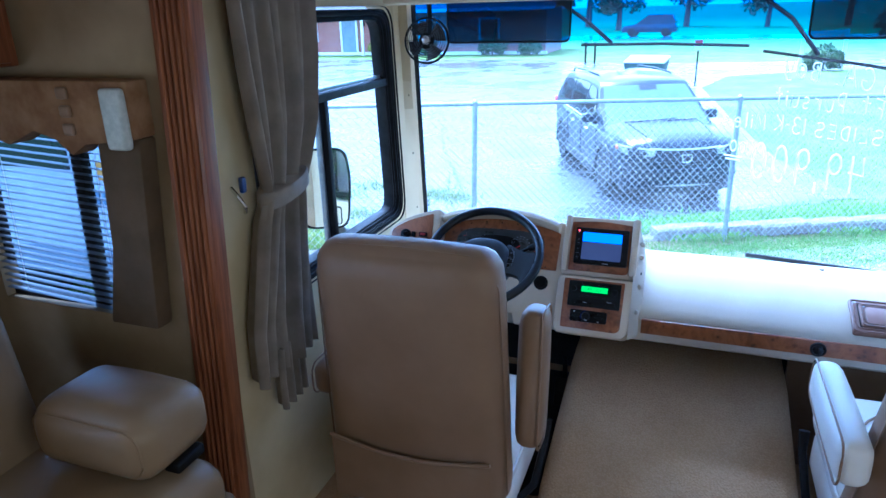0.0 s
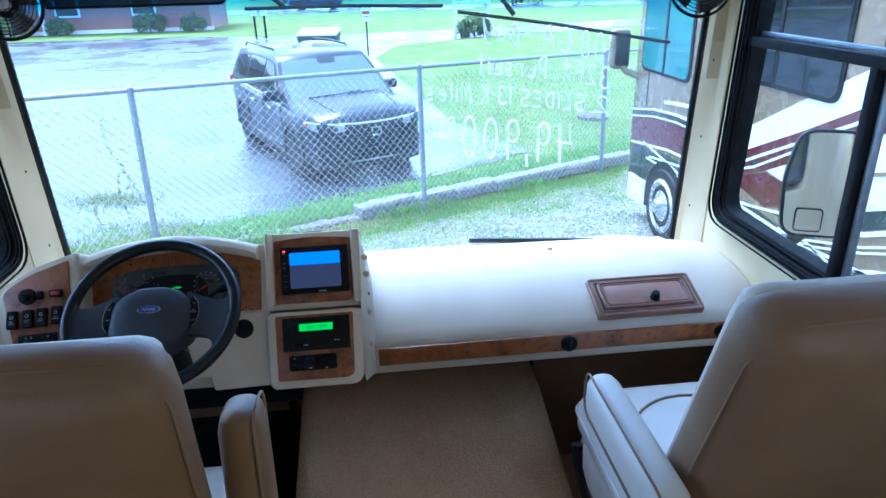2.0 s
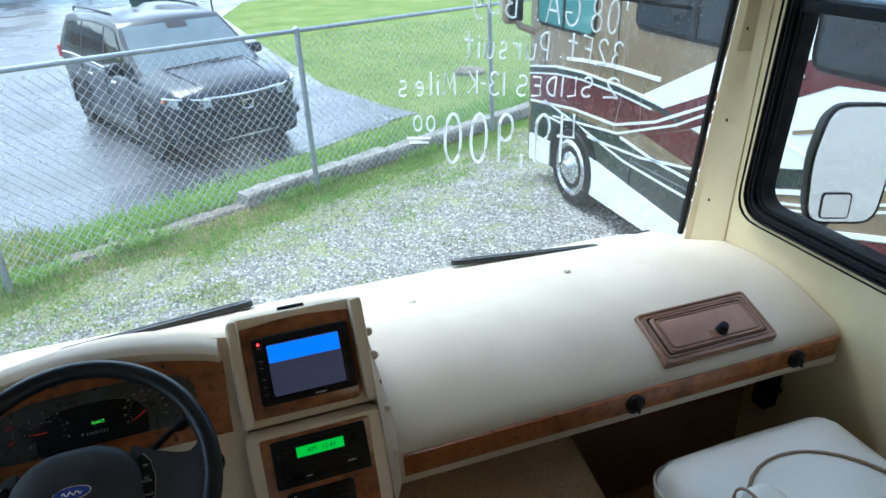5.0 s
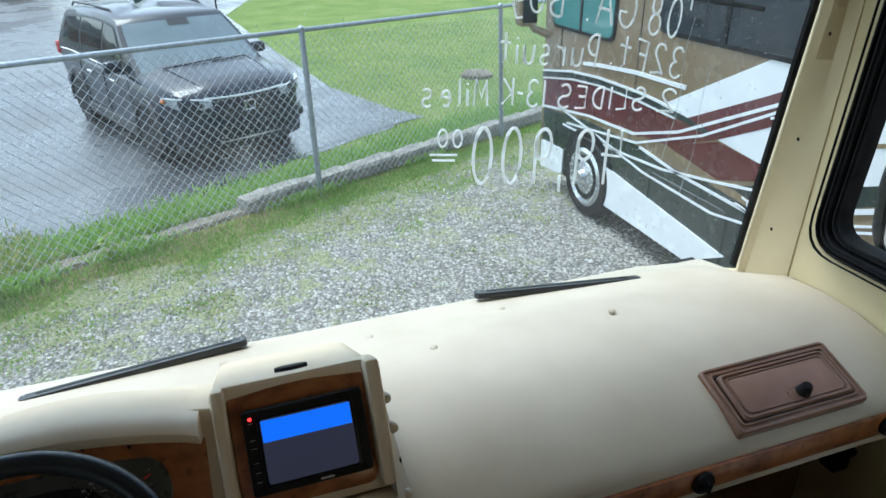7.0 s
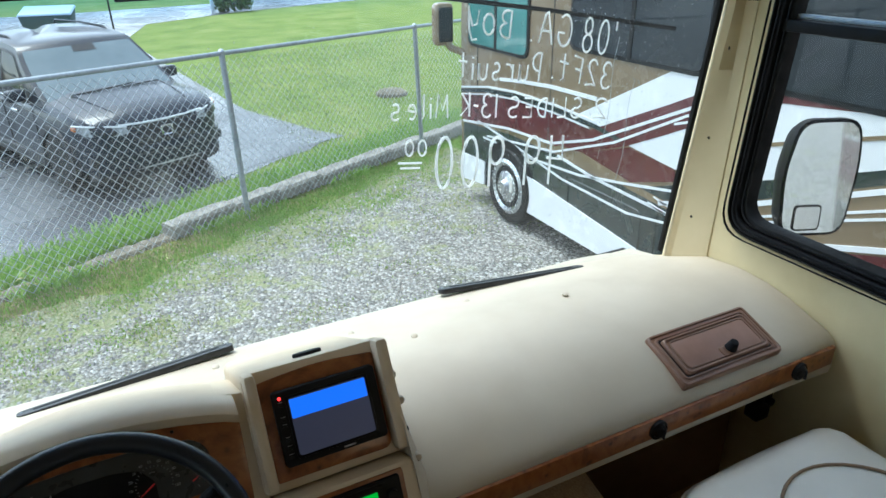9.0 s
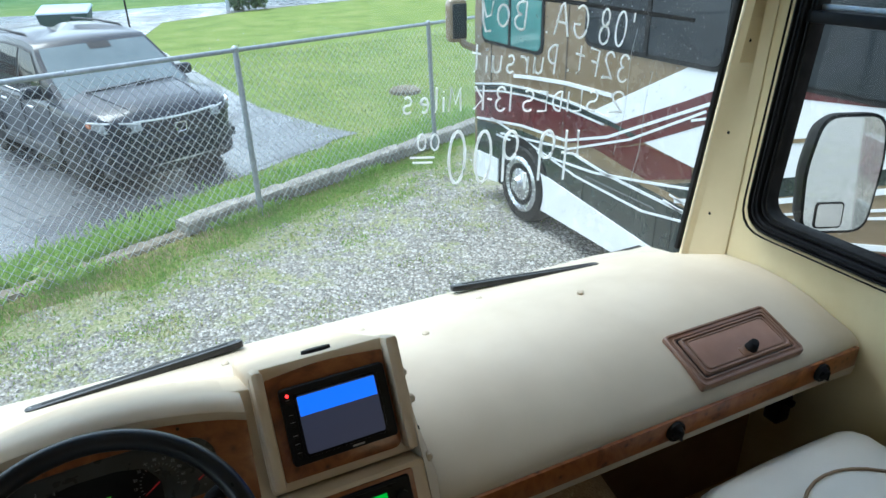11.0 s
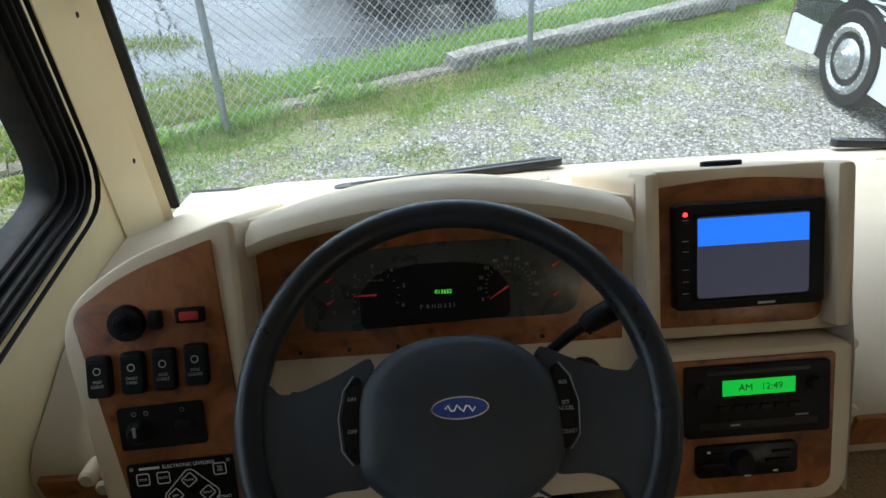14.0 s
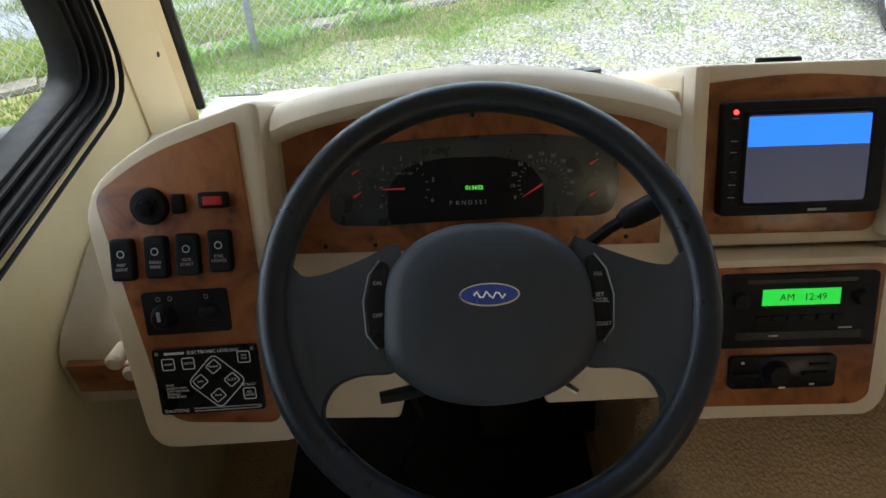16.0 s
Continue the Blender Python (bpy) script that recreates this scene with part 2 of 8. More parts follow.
# ---- mesh tools ----
class Geo:
    """Vertices and faces of one mesh."""

    def __init__(self):
        self.v, self.f = [], []

    def add(self, verts, faces, m=None):
        n = len(self.v)
        self.v += [tuple(m @ Vector(p)) if m else tuple(p) for p in verts]
        self.f += [tuple(i + n for i in face) for face in faces]
        return self

    def box(self, c, s, m=None):
        (x, y, z), (a, b, d) = c, (s[0] / 2, s[1] / 2, s[2] / 2)
        vs = [(x + i * a, y + j * b, z + k * d) for i in (-1, 1) for j in (-1, 1) for k in (-1, 1)]
        return self.add(vs, [(0, 1, 3, 2), (4, 6, 7, 5), (0, 4, 5, 1), (2, 3, 7, 6), (0, 2, 6, 4), (1, 5, 7, 3)], m)

    def prism(self, poly, z0, z1, m=None):
        n = len(poly)
        vs = [(x, y, z0) for x, y in poly] + [(x, y, z1) for x, y in poly]
        fs = [tuple(reversed(range(n))), tuple(range(n, 2 * n))] + [(i, (i + 1) % n, n + (i + 1) % n, n + i) for i in range(n)]
        return self.add(vs, fs, m)

    def tube(self, pts, r, n=8, closed=False, m=None):
        pts = [Vector(p) for p in pts]
        rs = r if isinstance(r, (list, tuple)) else [r] * len(pts)
        vs, fs, k, up = [], [], len(pts), Vector((0.03, 0.02, 1))
        for i, p in enumerate(pts):
            a, b = (pts[i - 1], pts[(i + 1) % k]) if closed else (pts[max(i - 1, 0)], pts[min(i + 1, k - 1)])
            d = (b - a).normalized()
            if abs(d.dot(up.normalized())) > 0.97:
                s = d.cross(Vector((1, 0.1, 0))).normalized()
            else:
                s = d.cross(up).normalized()
            t = d.cross(s)
            vs += [p + rs[i] * (math.cos(q) * s + math.sin(q) * t) for q in (2 * math.pi * j / n for j in range(n))]
        for i in range(k if closed else k - 1):
            o, u = i * n, ((i + 1) % k) * n
            fs += [(o + j, o + (j + 1) % n, u + (j + 1) % n, u + j) for j in range(n)]
        if not closed:
            fs += [tuple(reversed(range(n))), tuple(range((k - 1) * n, k * n))]
        return self.add(vs, fs, m)

    def lathe(self, prof, n=24, m=None):
        vs, fs, k = [], [], len(prof)
        for j in range(n):
            a = 2 * math.pi * j / n
            vs += [(r * math.cos(a), r * math.sin(a), z) for r, z in prof]
        for j in range(n):
            o, u = j * k, ((j + 1) % n) * k
            fs += [(o + i, u + i, u + i + 1, o + i + 1) for i in range(k - 1)]
        fs += [tuple(j * k for j in reversed(range(n))), tuple(j * k + k - 1 for j in range(n))]
        return self.add(vs, fs, m)

    def grid(self, rows, m=None):
        w = len(rows[0])
        fs = [(i * w + j, i * w + j + 1, (i + 1) * w + j + 1, (i + 1) * w + j) for i in range(len(rows) - 1) for j in range(w - 1)]
        return self.add([p for row in rows for p in row], fs, m)

    def loft(self, rings, m=None):
        """Closed rings of equal length, capped at both ends."""
        w, k = len(rings[0]), len(rings)
        fs = [(i * w + j, i * w + (j + 1) % w, (i + 1) * w + (j + 1) % w, (i + 1) * w + j) for i in range(k - 1) for j in range(w)]
        fs += [tuple(reversed(range(w))), tuple(range((k - 1) * w, k * w))]
        return self.add([p for ring in rings for p in ring], fs, m)

    def cushion(self, c, s, r, m=None, n=9, bulge=(0, 0, 0), taper=0.0):
        """A soft block: a box with round edges of radius r, its faces swelling by bulge; taper narrows x towards the top."""
        h = [a / 2 for a in s]
        vs, fs = [], []
        for ax in range(3):
            for sg in (-1, 1):
                o = len(vs)
                for i in range(n + 1):
                    for j in range(n + 1):
                        p = [0, 0, 0]
                        u, v = -math.cos(math.pi * i / n), -math.cos(math.pi * j / n)
                        p[ax], p[(ax + 1) % 3], p[(ax + 2) % 3] = sg * h[ax], u * h[(ax + 1) % 3], v * h[(ax + 2) % 3]
                        q = [max(-h[k] + r, min(h[k] - r, p[k])) if h[k] > r else 0 for k in range(3)]
                        d = Vector(p) - Vector(q)
                        w = Vector(q) + (d.normalized() * r if d.length > 1e-9 else d)
                        w[ax] += sg * bulge[ax] * (1 - u * u) * (1 - v * v)
                        w[0] *= 1 - taper * (w[2] / h[2])
                        vs.append((c[0] + w[0], c[1] + w[1], c[2] + w[2]))
                for i in range(n):
                    for j in range(n):
                        a = o + i * (n + 1) + j
                        fs.append((a, a + 1, a + n + 2, a + n + 1))
        return self.add(vs, fs, m)


def rounded(w, h, r, n=6, cx=0.0, cy=0.0):
    """A rectangle with round corners."""
    out = []
    for k, (sx, sy) in enumerate(((1, 1), (-1, 1), (-1, -1), (1, -1))):
        for i in range(n + 1):
            a = math.pi / 2 * (k + i / n)
            out.append((cx + sx * (w / 2 - r) + r * math.cos(a), cy + sy * (h / 2 - r) + r * math.sin(a)))
    return out


def fillet(poly, r, n=5):
    """Round the corners of a polygon; r may be a list, one for each corner."""
    out, k = [], len(poly)
    for i, p in enumerate(poly):
        p, a, b = Vector(p), Vector(poly[i - 1]), Vector(poly[(i + 1) % k])
        ri = r[i] if isinstance(r, (list, tuple)) else r
        da, db = (a - p), (b - p)
        d = min(ri, da.length * 0.45, db.length * 0.45)
        s, e = p + da.normalized() * d, p + db.normalized() * d
        for j in range(n + 1):
            t = j / n
            out.append(tuple((1 - t) ** 2 * s + 2 * t * (1 - t) * p + t * t * e))
    return out


def arc(cx, cy, rx, ry, a0, a1, n=16):
    return [(cx + rx * math.cos(radians(a0 + (a1 - a0) * i / n)), cy + ry * math.sin(radians(a0 + (a1 - a0) * i / n))) for i in range(n + 1)]


PLACE = {}


def made(name, geo, mat, bevel=0.0, smooth=35, weld=True):
    me = bpy.data.meshes.new(name)
    me.from_pydata(geo.v, [], geo.f)
    bm = bmesh.new()
    bm.from_mesh(me)
    if weld:
        bmesh.ops.remove_doubles(bm, verts=bm.verts, dist=1e-5)
    bmesh.ops.recalc_face_normals(bm, faces=bm.faces)
    if bevel:
        edges = [e for e in bm.edges if len(e.link_faces) == 2 and e.calc_face_angle(0) > radians(30)]
        bmesh.ops.bevel(bm, geom=edges, offset=bevel, segments=2, profile=0.5, affect="EDGES", clamp_overlap=True)
    bm.to_mesh(me)
    bm.free()
    for p in me.polygons:
        p.use_smooth = smooth > 0
    if smooth:
        me.set_sharp_from_angle(angle=radians(smooth))
    me.materials.append(mat)
    return me


def thing(name, label, category, m=None, group="", kind=""):
    ob = tagged(new(name), label, category, group, kind)
    ob.empty_display_size = 0.05
    ob.matrix_world = PLACE[ob] = m or Matrix()
    return ob


def solid(name, geo, mat, label="", category="", m=None, bevel=0.0, smooth=35, group="", kind="", weld=True):
    """A thing that is one mesh."""
    ob = tagged(new(name, made(name, geo, mat, bevel, smooth, weld)), label, category, group, kind)
    ob.matrix_world = PLACE[ob] = m or Matrix()
    return ob


def part(name, geo, mat, parent, label="", m=None, bevel=0.0, smooth=35, world=False, weld=True, kind=""):
    """One mesh under a thing or a part; world: its vertices are given in the world's frame."""
    data = geo if isinstance(geo, bpy.types.Mesh) else made(name, geo, mat, bevel, smooth, weld)
    ob = tagged(new(name, data), label, kind=kind)
    ob.parent = parent
    ob.matrix_basis = PLACE[parent].inverted() if world else (m or Matrix())
    PLACE[ob] = PLACE[parent] @ ob.matrix_basis
    return ob


def lettering(name, text, size, mat, parent, m, align="CENTER", depth=0.0004, label=""):
    """Writing in the built-in font, as a mesh; m lays its plane."""
    cu = bpy.data.curves.new(name, "FONT")
    cu.body, cu.size, cu.align_x, cu.align_y, cu.extrude = text, size, align, "CENTER", depth
    cu.resolution_u = 2
    tmp = bpy.data.objects.new(name, cu)
    me = bpy.data.meshes.new_from_object(tmp)
    bpy.data.objects.remove(tmp)
    me.materials.clear()
    me.materials.append(mat)
    return part(name, me, mat, parent, label, m=m)


def T(x, y, z):
    return Matrix.Translation((x, y, z))


def wall_with_holes(outline, holes, m, thick):
    """A flat wall in its own x-y plane, from z=0 to thick, with holes cut right through."""
    bm = bmesh.new()
    loops = []
    for poly in [outline] + holes:
        vs = [bm.verts.new((x, y, 0)) for x, y in poly]
        loops.append([bm.edges.new((vs[i], vs[(i + 1) % len(vs)])) for i in range(len(vs))])
    bmesh.ops.triangle_fill(bm, edges=[e for l in loops for e in l], use_beauty=True)
    ext = bmesh.ops.extrude_face_region(bm, geom=bm.faces[:])
    bmesh.ops.translate(bm, vec=(0, 0, thick), verts=[v for v in ext["geom"] if isinstance(v, bmesh.types.BMVert)])
    g = Geo()
    bm.verts.index_update()
    g.add([m @ v.co for v in bm.verts], [[v.index for v in f.verts] for f in bm.faces])
    bm.free()
    return g


# ---- the coach's shell ----
XW, ZC, YB = 1.15, 2.02, -1.9
SIDE_L = Matrix(((0, 0, -1, -XW), (1, 0, 0, 0), (0, 1, 0, 0), (0, 0, 0, 1)))   # (y, z, outwards)
SIDE_R = Matrix(((0, 0, 1, XW), (1, 0, 0, 0), (0, 1, 0, 0), (0, 0, 0, 1)))
WIN = [(3.265, 0.845), (3.215, 1.75), (2.22, 1.75), (2.22, 0.845)]
WINR = [(3.265, 0.845), (3.215, 1.75), (2.05, 1.75), (2.05, 0.845)]
FRONT = [(3.60, -0.25), (3.60, 0.60), (3.37, 0.70), (3.32, 2.02)]
outline_l = [(1.93, -0.05)] + FRONT + [(1.93, ZC)]
solid("wall_left", wall_with_holes(outline_l, [fillet(WIN, 0.09)], SIDE_L, 0.07), WALLCLOTH, "cream vinyl side wall beside the driver", "wall", kind="structure", bevel=0.004)
outline_r = [(YB, -0.05)] + FRONT + [(YB, ZC)]
solid("wall_right", wall_with_holes(outline_r, [fillet(WINR, 0.09), rounded(1.3, 0.7, 0.08, 5, 0.4, 1.3)], SIDE_R, 0.07), WALLCLOTH, "cream vinyl side wall beside the passenger seat", "wall", kind="structure", bevel=0.004)
solid("floor", Geo().box((-0.45, 0.85, -0.03), (3.2, 5.5, 0.06)), CARPET, "tan carpeted coach floor", "floor", kind="structure")
solid("ceiling", Geo().box((-0.45, 0.75, ZC + 0.03), (3.2, 5.4, 0.06)), CEIL, "off-white headliner", "ceiling", kind="structure")
solid("wall_back", Geo().box((-0.45, YB - 0.035, 1.0), (3.2, 0.07, 2.1)), WALLCLOTH, "plain cream rear wall", "wall", kind="structure")
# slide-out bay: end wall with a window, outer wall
# Wall vinyl colour darkened to hold the slide-out's dimmer light.
WALLCLOTH_DIM = surf("dim_cream_wall_vinyl", (0.27, 0.195, 0.10), (0.37, 0.275, 0.15), 4.5, 0.8, 260, 0.35)
solid("wall_slide_end", Geo().box((-1.965, 1.955, 1.0), (0.07, 0.06, 2.06)).box((-1.245, 1.955, 1.0), (0.23, 0.06, 2.06)).box((-1.645, 1.955, 0.44), (0.57, 0.06, 0.94)).box((-1.645, 1.955, 1.78), (0.57, 0.06, 0.5)), WALLCLOTH_DIM, "cream vinyl end wall of the slide-out with a window", "wall", kind="structure")
solid("wall_slide_outer", wall_with_holes([(YB, -0.05), (1.99, -0.05), (1.99, ZC), (YB, ZC)], [rounded(1.3, 0.6, 0.05, 4, 0.2, 1.3)], Matrix(((0, 0, -1, -2.0), (1, 0, 0, 0), (0, 1, 0, 0), (0, 0, 0, 1))), 0.06), WALLCLOTH_DIM, "cream vinyl outer wall of the slide-out", "wall", kind="structure")


def front_x(s, z):
    """A point of the windshield's inner face: s from -1 to 1 across, z up."""
    return Vector((1.112 * s * (1 - 0.035 * (z - 0.7)), 3.60 - 0.14 * s * s - 0.155 * (z - 0.67), z))


# windshield, its black gasket, pillars, header
ws = thing("window_1", "large curved windshield with a blue shade band", "windshield", kind="structure")
part("pane", Geo().grid([[front_x(s / 12, 0.60 + 1.25 * k / 14) + Vector((0, 0.02, 0)) for s in range(-12, 13)] for k in range(15)]), WINDSHIELD, ws, "clear glass with a blue tinted top").visible_shadow = False
zs = [0.70 + 0.1 * k for k in range(12)]
gasket = Geo()
for s in (-1, 1):
    gasket.tube([front_x(s, z) + Vector((0, 0.012, 0)) for z in zs], 0.011, 6)
part("gasket", gasket, RUBBER, ws)
for s, nm in ((-1, "wall_pillar_left"), (1, "wall_pillar_right")):
    g = Geo()
    rings = []
    for z in [0.60 + 0.12 * k for k in range(13)]:
        p = front_x(s, z)
        xi, yo = s * XW, 3.30 - 0.035 * (z - 0.85) / 0.95
        rings.append([(p.x, p.y - 0.012, z), (p.x + s * 0.012, p.y - 0.028, z), (s * 1.135, yo + 0.03, z), (s * (XW - 0.004), yo, z), (s * (XW + 0.05), yo, z), (s * (XW + 0.05), p.y + 0.05, z), (p.x + s * 0.035, p.y + 0.03, z)])
    g.loft(rings)
    solid(nm, g, PILLAR, "cream windshield pillar with a moulded seam", "pillar", kind="structure", smooth=20)
    sc = Geo()
    for k, z in enumerate((0.86, 1.12, 1.38)):
        p = front_x(s, z)
        sc.lathe([(0.0, 0.002), (0.004, 0.0015), (0.005, 0)], 8, T(s * 1.118 - s * 0.004, (p.y + 3.29) / 2, z) @ pose(0, 0, 0, 0, -s * 90, 0))
    solid("pillar_screws", sc, BLACK, "small dark screws in the windshield pillar", "screw", kind="structure")
solid("trim_header", Geo().box((0, 3.33, 1.885), (2.3, 0.34, 0.27)), PILLAR, "cream header above the windshield", "header", kind="structure", bevel=0.02)
solid("wall_front", Geo().box((0, 3.66, 0.18), (2.3, 0.05, 0.86)), BLACK, "dark firewall under the windshield", "wall", kind="structure")


def side_window(nm, m, poly, mull, label, bar=1.45):
    """A framed side window: black frame in steps, a bar, a mullion, panes."""
    w = thing(nm, label, "window", kind="structure")
    cx, cy = sum(p[0] for p in poly) / 4, sum(p[1] for p in poly) / 4

    def shrunk(d):
        return fillet([(x - math.copysign(d, x - cx), y - math.copysign(d, y - cy)) for x, y in poly], 0.09 - d * 0.4)

    def ring(d0, d1, z0, z1):
        a, b, n = shrunk(d0), shrunk(d1), 24
        vs = [(*p, z0) for p in a] + [(*p, z1) for p in a] + [(*p, z0) for p in b] + [(*p, z1) for p in b]
        fs = []
        for i in range(n):
            j = (i + 1) % n
            fs += [(i, j, n + j, n + i), (2 * n + i, 3 * n + i, 3 * n + j, 2 * n + j), (n + i, n + j, 3 * n + j, 3 * n + i), (i, 2 * n + i, 2 * n + j, j)]
        return Geo().add(vs, fs, m)

    part("frame", ring(-0.012, 0.016, -0.018, 0.01), RUBBER, w, "black rubber outer frame", bevel=0.003)
    part("frame_step", ring(0.016, 0.034, -0.006, 0.03), BLACK, w, bevel=0.002)
    part("track", ring(0.034, 0.052, 0.012, 0.06), RUBBER, w, bevel=0.002)
    part("ridge", ring(-0.003, 0.002, -0.024, -0.016), BLACK, w)
    part("ridge", ring(0.023, 0.027, -0.013, -0.005), BLACK, w)
    part("ridge", ring(0.041, 0.045, 0.004, 0.014), BLACK, w)
    y0, y1 = poly[2][0] + 0.04, poly[0][0] - 0.05
    g = Geo().box(((y0 + y1) / 2, bar, 0.02), (y1 - y0 + 0.02, 0.030, 0.03), m)
    part("crossbar", g, BLACK, w, bevel=0.004)
    part("crossbar_track", Geo().box(((y0 + y1) / 2, bar + 0.022, 0.04), (y1 - y0, 0.012, 0.02), m), STEEL, w, "grey metal track", bevel=0.002)
    part("mullion", Geo().box((mull, (bar + 0.87) / 2, 0.02), (0.028, bar - 0.89, 0.03), m), BLACK, w, bevel=0.004)
    part("mullion_edge", Geo().box((mull - 0.024, (bar + 0.87) / 2, 0.035), (0.012, bar - 0.89, 0.02), m), STEEL, w, bevel=0.002)
    for a, b, c, d in ((y0, mull, 0.88, bar), (mull, y1, 0.88, bar), (y0, y1, bar, 1.73)):
        part("pane", Geo().add([(a, c, 0.05), (b, c, 0.05), (b, d, 0.05), (a, d, 0.05)], [(0, 1, 2, 3)], m), GLASS, w, smooth=0).visible_shadow = False
    return w


side_window("window_2", SIDE_L, WIN, 2.68, "black-framed sliding side window beside the driver")
side_window("window_3", SIDE_R, WINR, 2.65, "black-framed sliding side window beside the passenger seat")

# ---- dashboard ----
PROFILE = [(3.66, 0.63), (3.60, 0.664), (3.45, 0.712), (3.30, 0.758), (3.18, 0.772), (3.08, 0.769), (3.0, 0.755), (2.93, 0.733), (2.875, 0.706), (2.852, 0.69), (2.843, 0.675), (2.840, 0.612), (2.845, 0.59), (2.87, 0.572), (2.95, 0.566), (3.2, 0.566)]
FM = Matrix(((1, 0, 0, 0), (0, 0.468, -0.884, 2.905), (0, 0.884, 0.468, 0.83), (0, 0, 0, 1)))   # (across, up the fascia, out of it)


def FL(u, v, w=0.0):
    return FM @ T(u, v, w)


dash = thing("dashboard", "cream vinyl motorhome dashboard with burl wood panels", "dashboard")
rings = []
for k in range(31):
    x = -1.145 + 2.29 * k / 30
    e = max(0.0, abs(x) - 0.92) / 0.225
    rings.append([(x, y - 0.10 * e * e * max(0, (y - 3.3)) / 0.3, z - 0.02 * e * e * (1 if 2.9 < y < 3.5 else 0.4)) for y, z in PROFILE])
part("shelf", Geo().loft(rings), CREAM, dash, "cream padded dash top", smooth=40)
part("shelf_end", Geo().loft([[(x, 3.34, 0.69), (x, 3.64, 0.628), (x, 3.64, 0.60), (x, 3.34, 0.60)] for x in (-1.14, 0.0, 1.14)]), CREAM, dash)
part("burl_strip", Geo().box((0.545, 2.842, 0.645), (1.18, 0.014, 0.056)), BURL, dash, "glossy burl wood strip", bevel=0.003)
part("burl_strip", Geo().box((-1.09, 2.842, 0.645), (0.09, 0.014, 0.056)), BURL, dash, "glossy burl wood strip", bevel=0.003)
pod = fillet([(-1.048, 0.058), (-0.96, 0.122), (-0.83, 0.162), (-0.826, -0.256), (-1.005, -0.262)], [0.05, 0.05, 0.02, 0.01, 0.035])
part("switch_pod", Geo().prism(pod, -0.26, 0.05), FASCIA, dash, "beige moulded pod", m=FM, bevel=0.012)
mid = [(-0.84, -0.258), (-0.70, -0.262), (-0.685, -0.21), (-0.515, -0.21), (-0.505, -0.248), (-0.34, -0.245), (-0.34, 0.15)] + [(u, 0.15 + 0.025 * (1 - ((u + 0.59) / 0.25) ** 2)) for u in [-0.36 - 0.046 * i for i in range(11)]] + [(-0.84, 0.15)]
part("binnacle", Geo().prism(mid, -0.26, -0.012), FASCIA, dash, "beige moulded binnacle", m=FM, bevel=0.006)
inner = [(-0.822 + 0.457 * i / 20, 0.108 + 0.038 * math.sin(math.pi * i / 20) ** 0.8) for i in range(21)]
lip = Geo()
rings = []
for u, v in inner:
    e = ((u + 0.593) / 0.24) ** 2
    w = 0.062 - 0.02 * e
    rings.append([(u, v, -0.06), (u, v + 0.001, w - 0.01), (u, v + 0.006, w), (u, v + 0.016, w + 0.004), (u, v + 0.030, w - 0.004), (u, v + 0.042, w - 0.035), (u, v + 0.042, -0.2), (u, v, -0.2)])
part("gauge_hood", lip.loft(rings), FASCIA, dash, "beige hood over the gauges", m=FM, smooth=50)
stack_u = fillet([(-0.348, -0.04), (-0.072, -0.04), (-0.080, 0.165), (-0.10, 0.18), (-0.335, 0.18), (-0.348, 0.17)], 0.012)
part("console_upper", Geo().prism(stack_u, -0.34, -0.006), FASCIA, dash, "beige centre stack", m=FM, bevel=0.006)
for a, b, c, d in ((-0.345, -0.324, -0.03, 0.18), (-0.104, -0.078, -0.03, 0.18)):
    part("console_rim", Geo().box(((a + b) / 2, (c + d) / 2, -0.01), (b - a, d - c, 0.07)), FASCIA, dash, m=FM, bevel=0.009)
stack_l = fillet([(-0.348, -0.045), (-0.078, -0.045), (-0.086, -0.235), (-0.105, -0.257), (-0.335, -0.257), (-0.348, -0.24)], 0.02)
part("console_lower", Geo().prism(stack_l, -0.2, 0.033), FASCIA, dash, m=FM, bevel=0.012)
flank = Geo().loft([[(-0.085, 2.76, 0.615), (-0.055, 2.83, 0.60), (-0.055, 3.0, 0.60), (-0.085, 3.0, 0.60)], [(-0.085, 2.84, 0.79), (-0.05, 2.87, 0.73), (-0.05, 3.1, 0.74), (-0.085, 3.1, 0.76)], [(-0.085, 2.97, 0.985), (-0.075, 3.02, 0.93), (-0.06, 3.15, 0.80), (-0.085, 3.15, 0.86)]])
part("stack_flank", flank, CREAM, dash, bevel=0.006)
caps = [(0.116, 3.289, 0.762), (0.572, 3.273, 0.769), (0.36, 3.46, 0.711), (0.0, 3.45, 0.714), (-0.35, 3.47, 0.71), (-0.75, 3.42, 0.72), (0.95, 3.43, 0.706), (1.06, 3.36, 0.717), (-1.0, 3.35, 0.73), (-1.06, 3.30, 0.735)]
for x, y, z in caps:
    part("screw_cap", Geo().lathe([(0.0, 0.0015), (0.007, 0.0012), (0.009, 0.0), (0.009, -0.006)], 12), CREAM, dash, m=T(x, y, z) @ pose(0, 0, 0, 8, 0, 0))
for u, v, w in ((-0.068, 0.10, -0.03), (-0.066, 0.05, -0.02), (-0.064, -0.06, 0.0), (-0.066, -0.15, 0.005)):
    part("screw_cap", Geo().lathe([(0.0, 0.005), (0.006, 0.004), (0.009, 0.0), (0.009, -0.02)], 12), CREAM, dash, m=FM @ T(u, v, w))
for x, y, z in ((-1.04, 2.80, 0.72), (-1.05, 2.83, 0.66)):
    part("screw_cap", Geo().lathe([(0.0, 0.006), (0.008, 0.004), (0.011, 0.0), (0.011, -0.03)], 12), CREAM, dash, m=T(x, y, z) @ pose(0, 0, 0, 75, 0, 0))
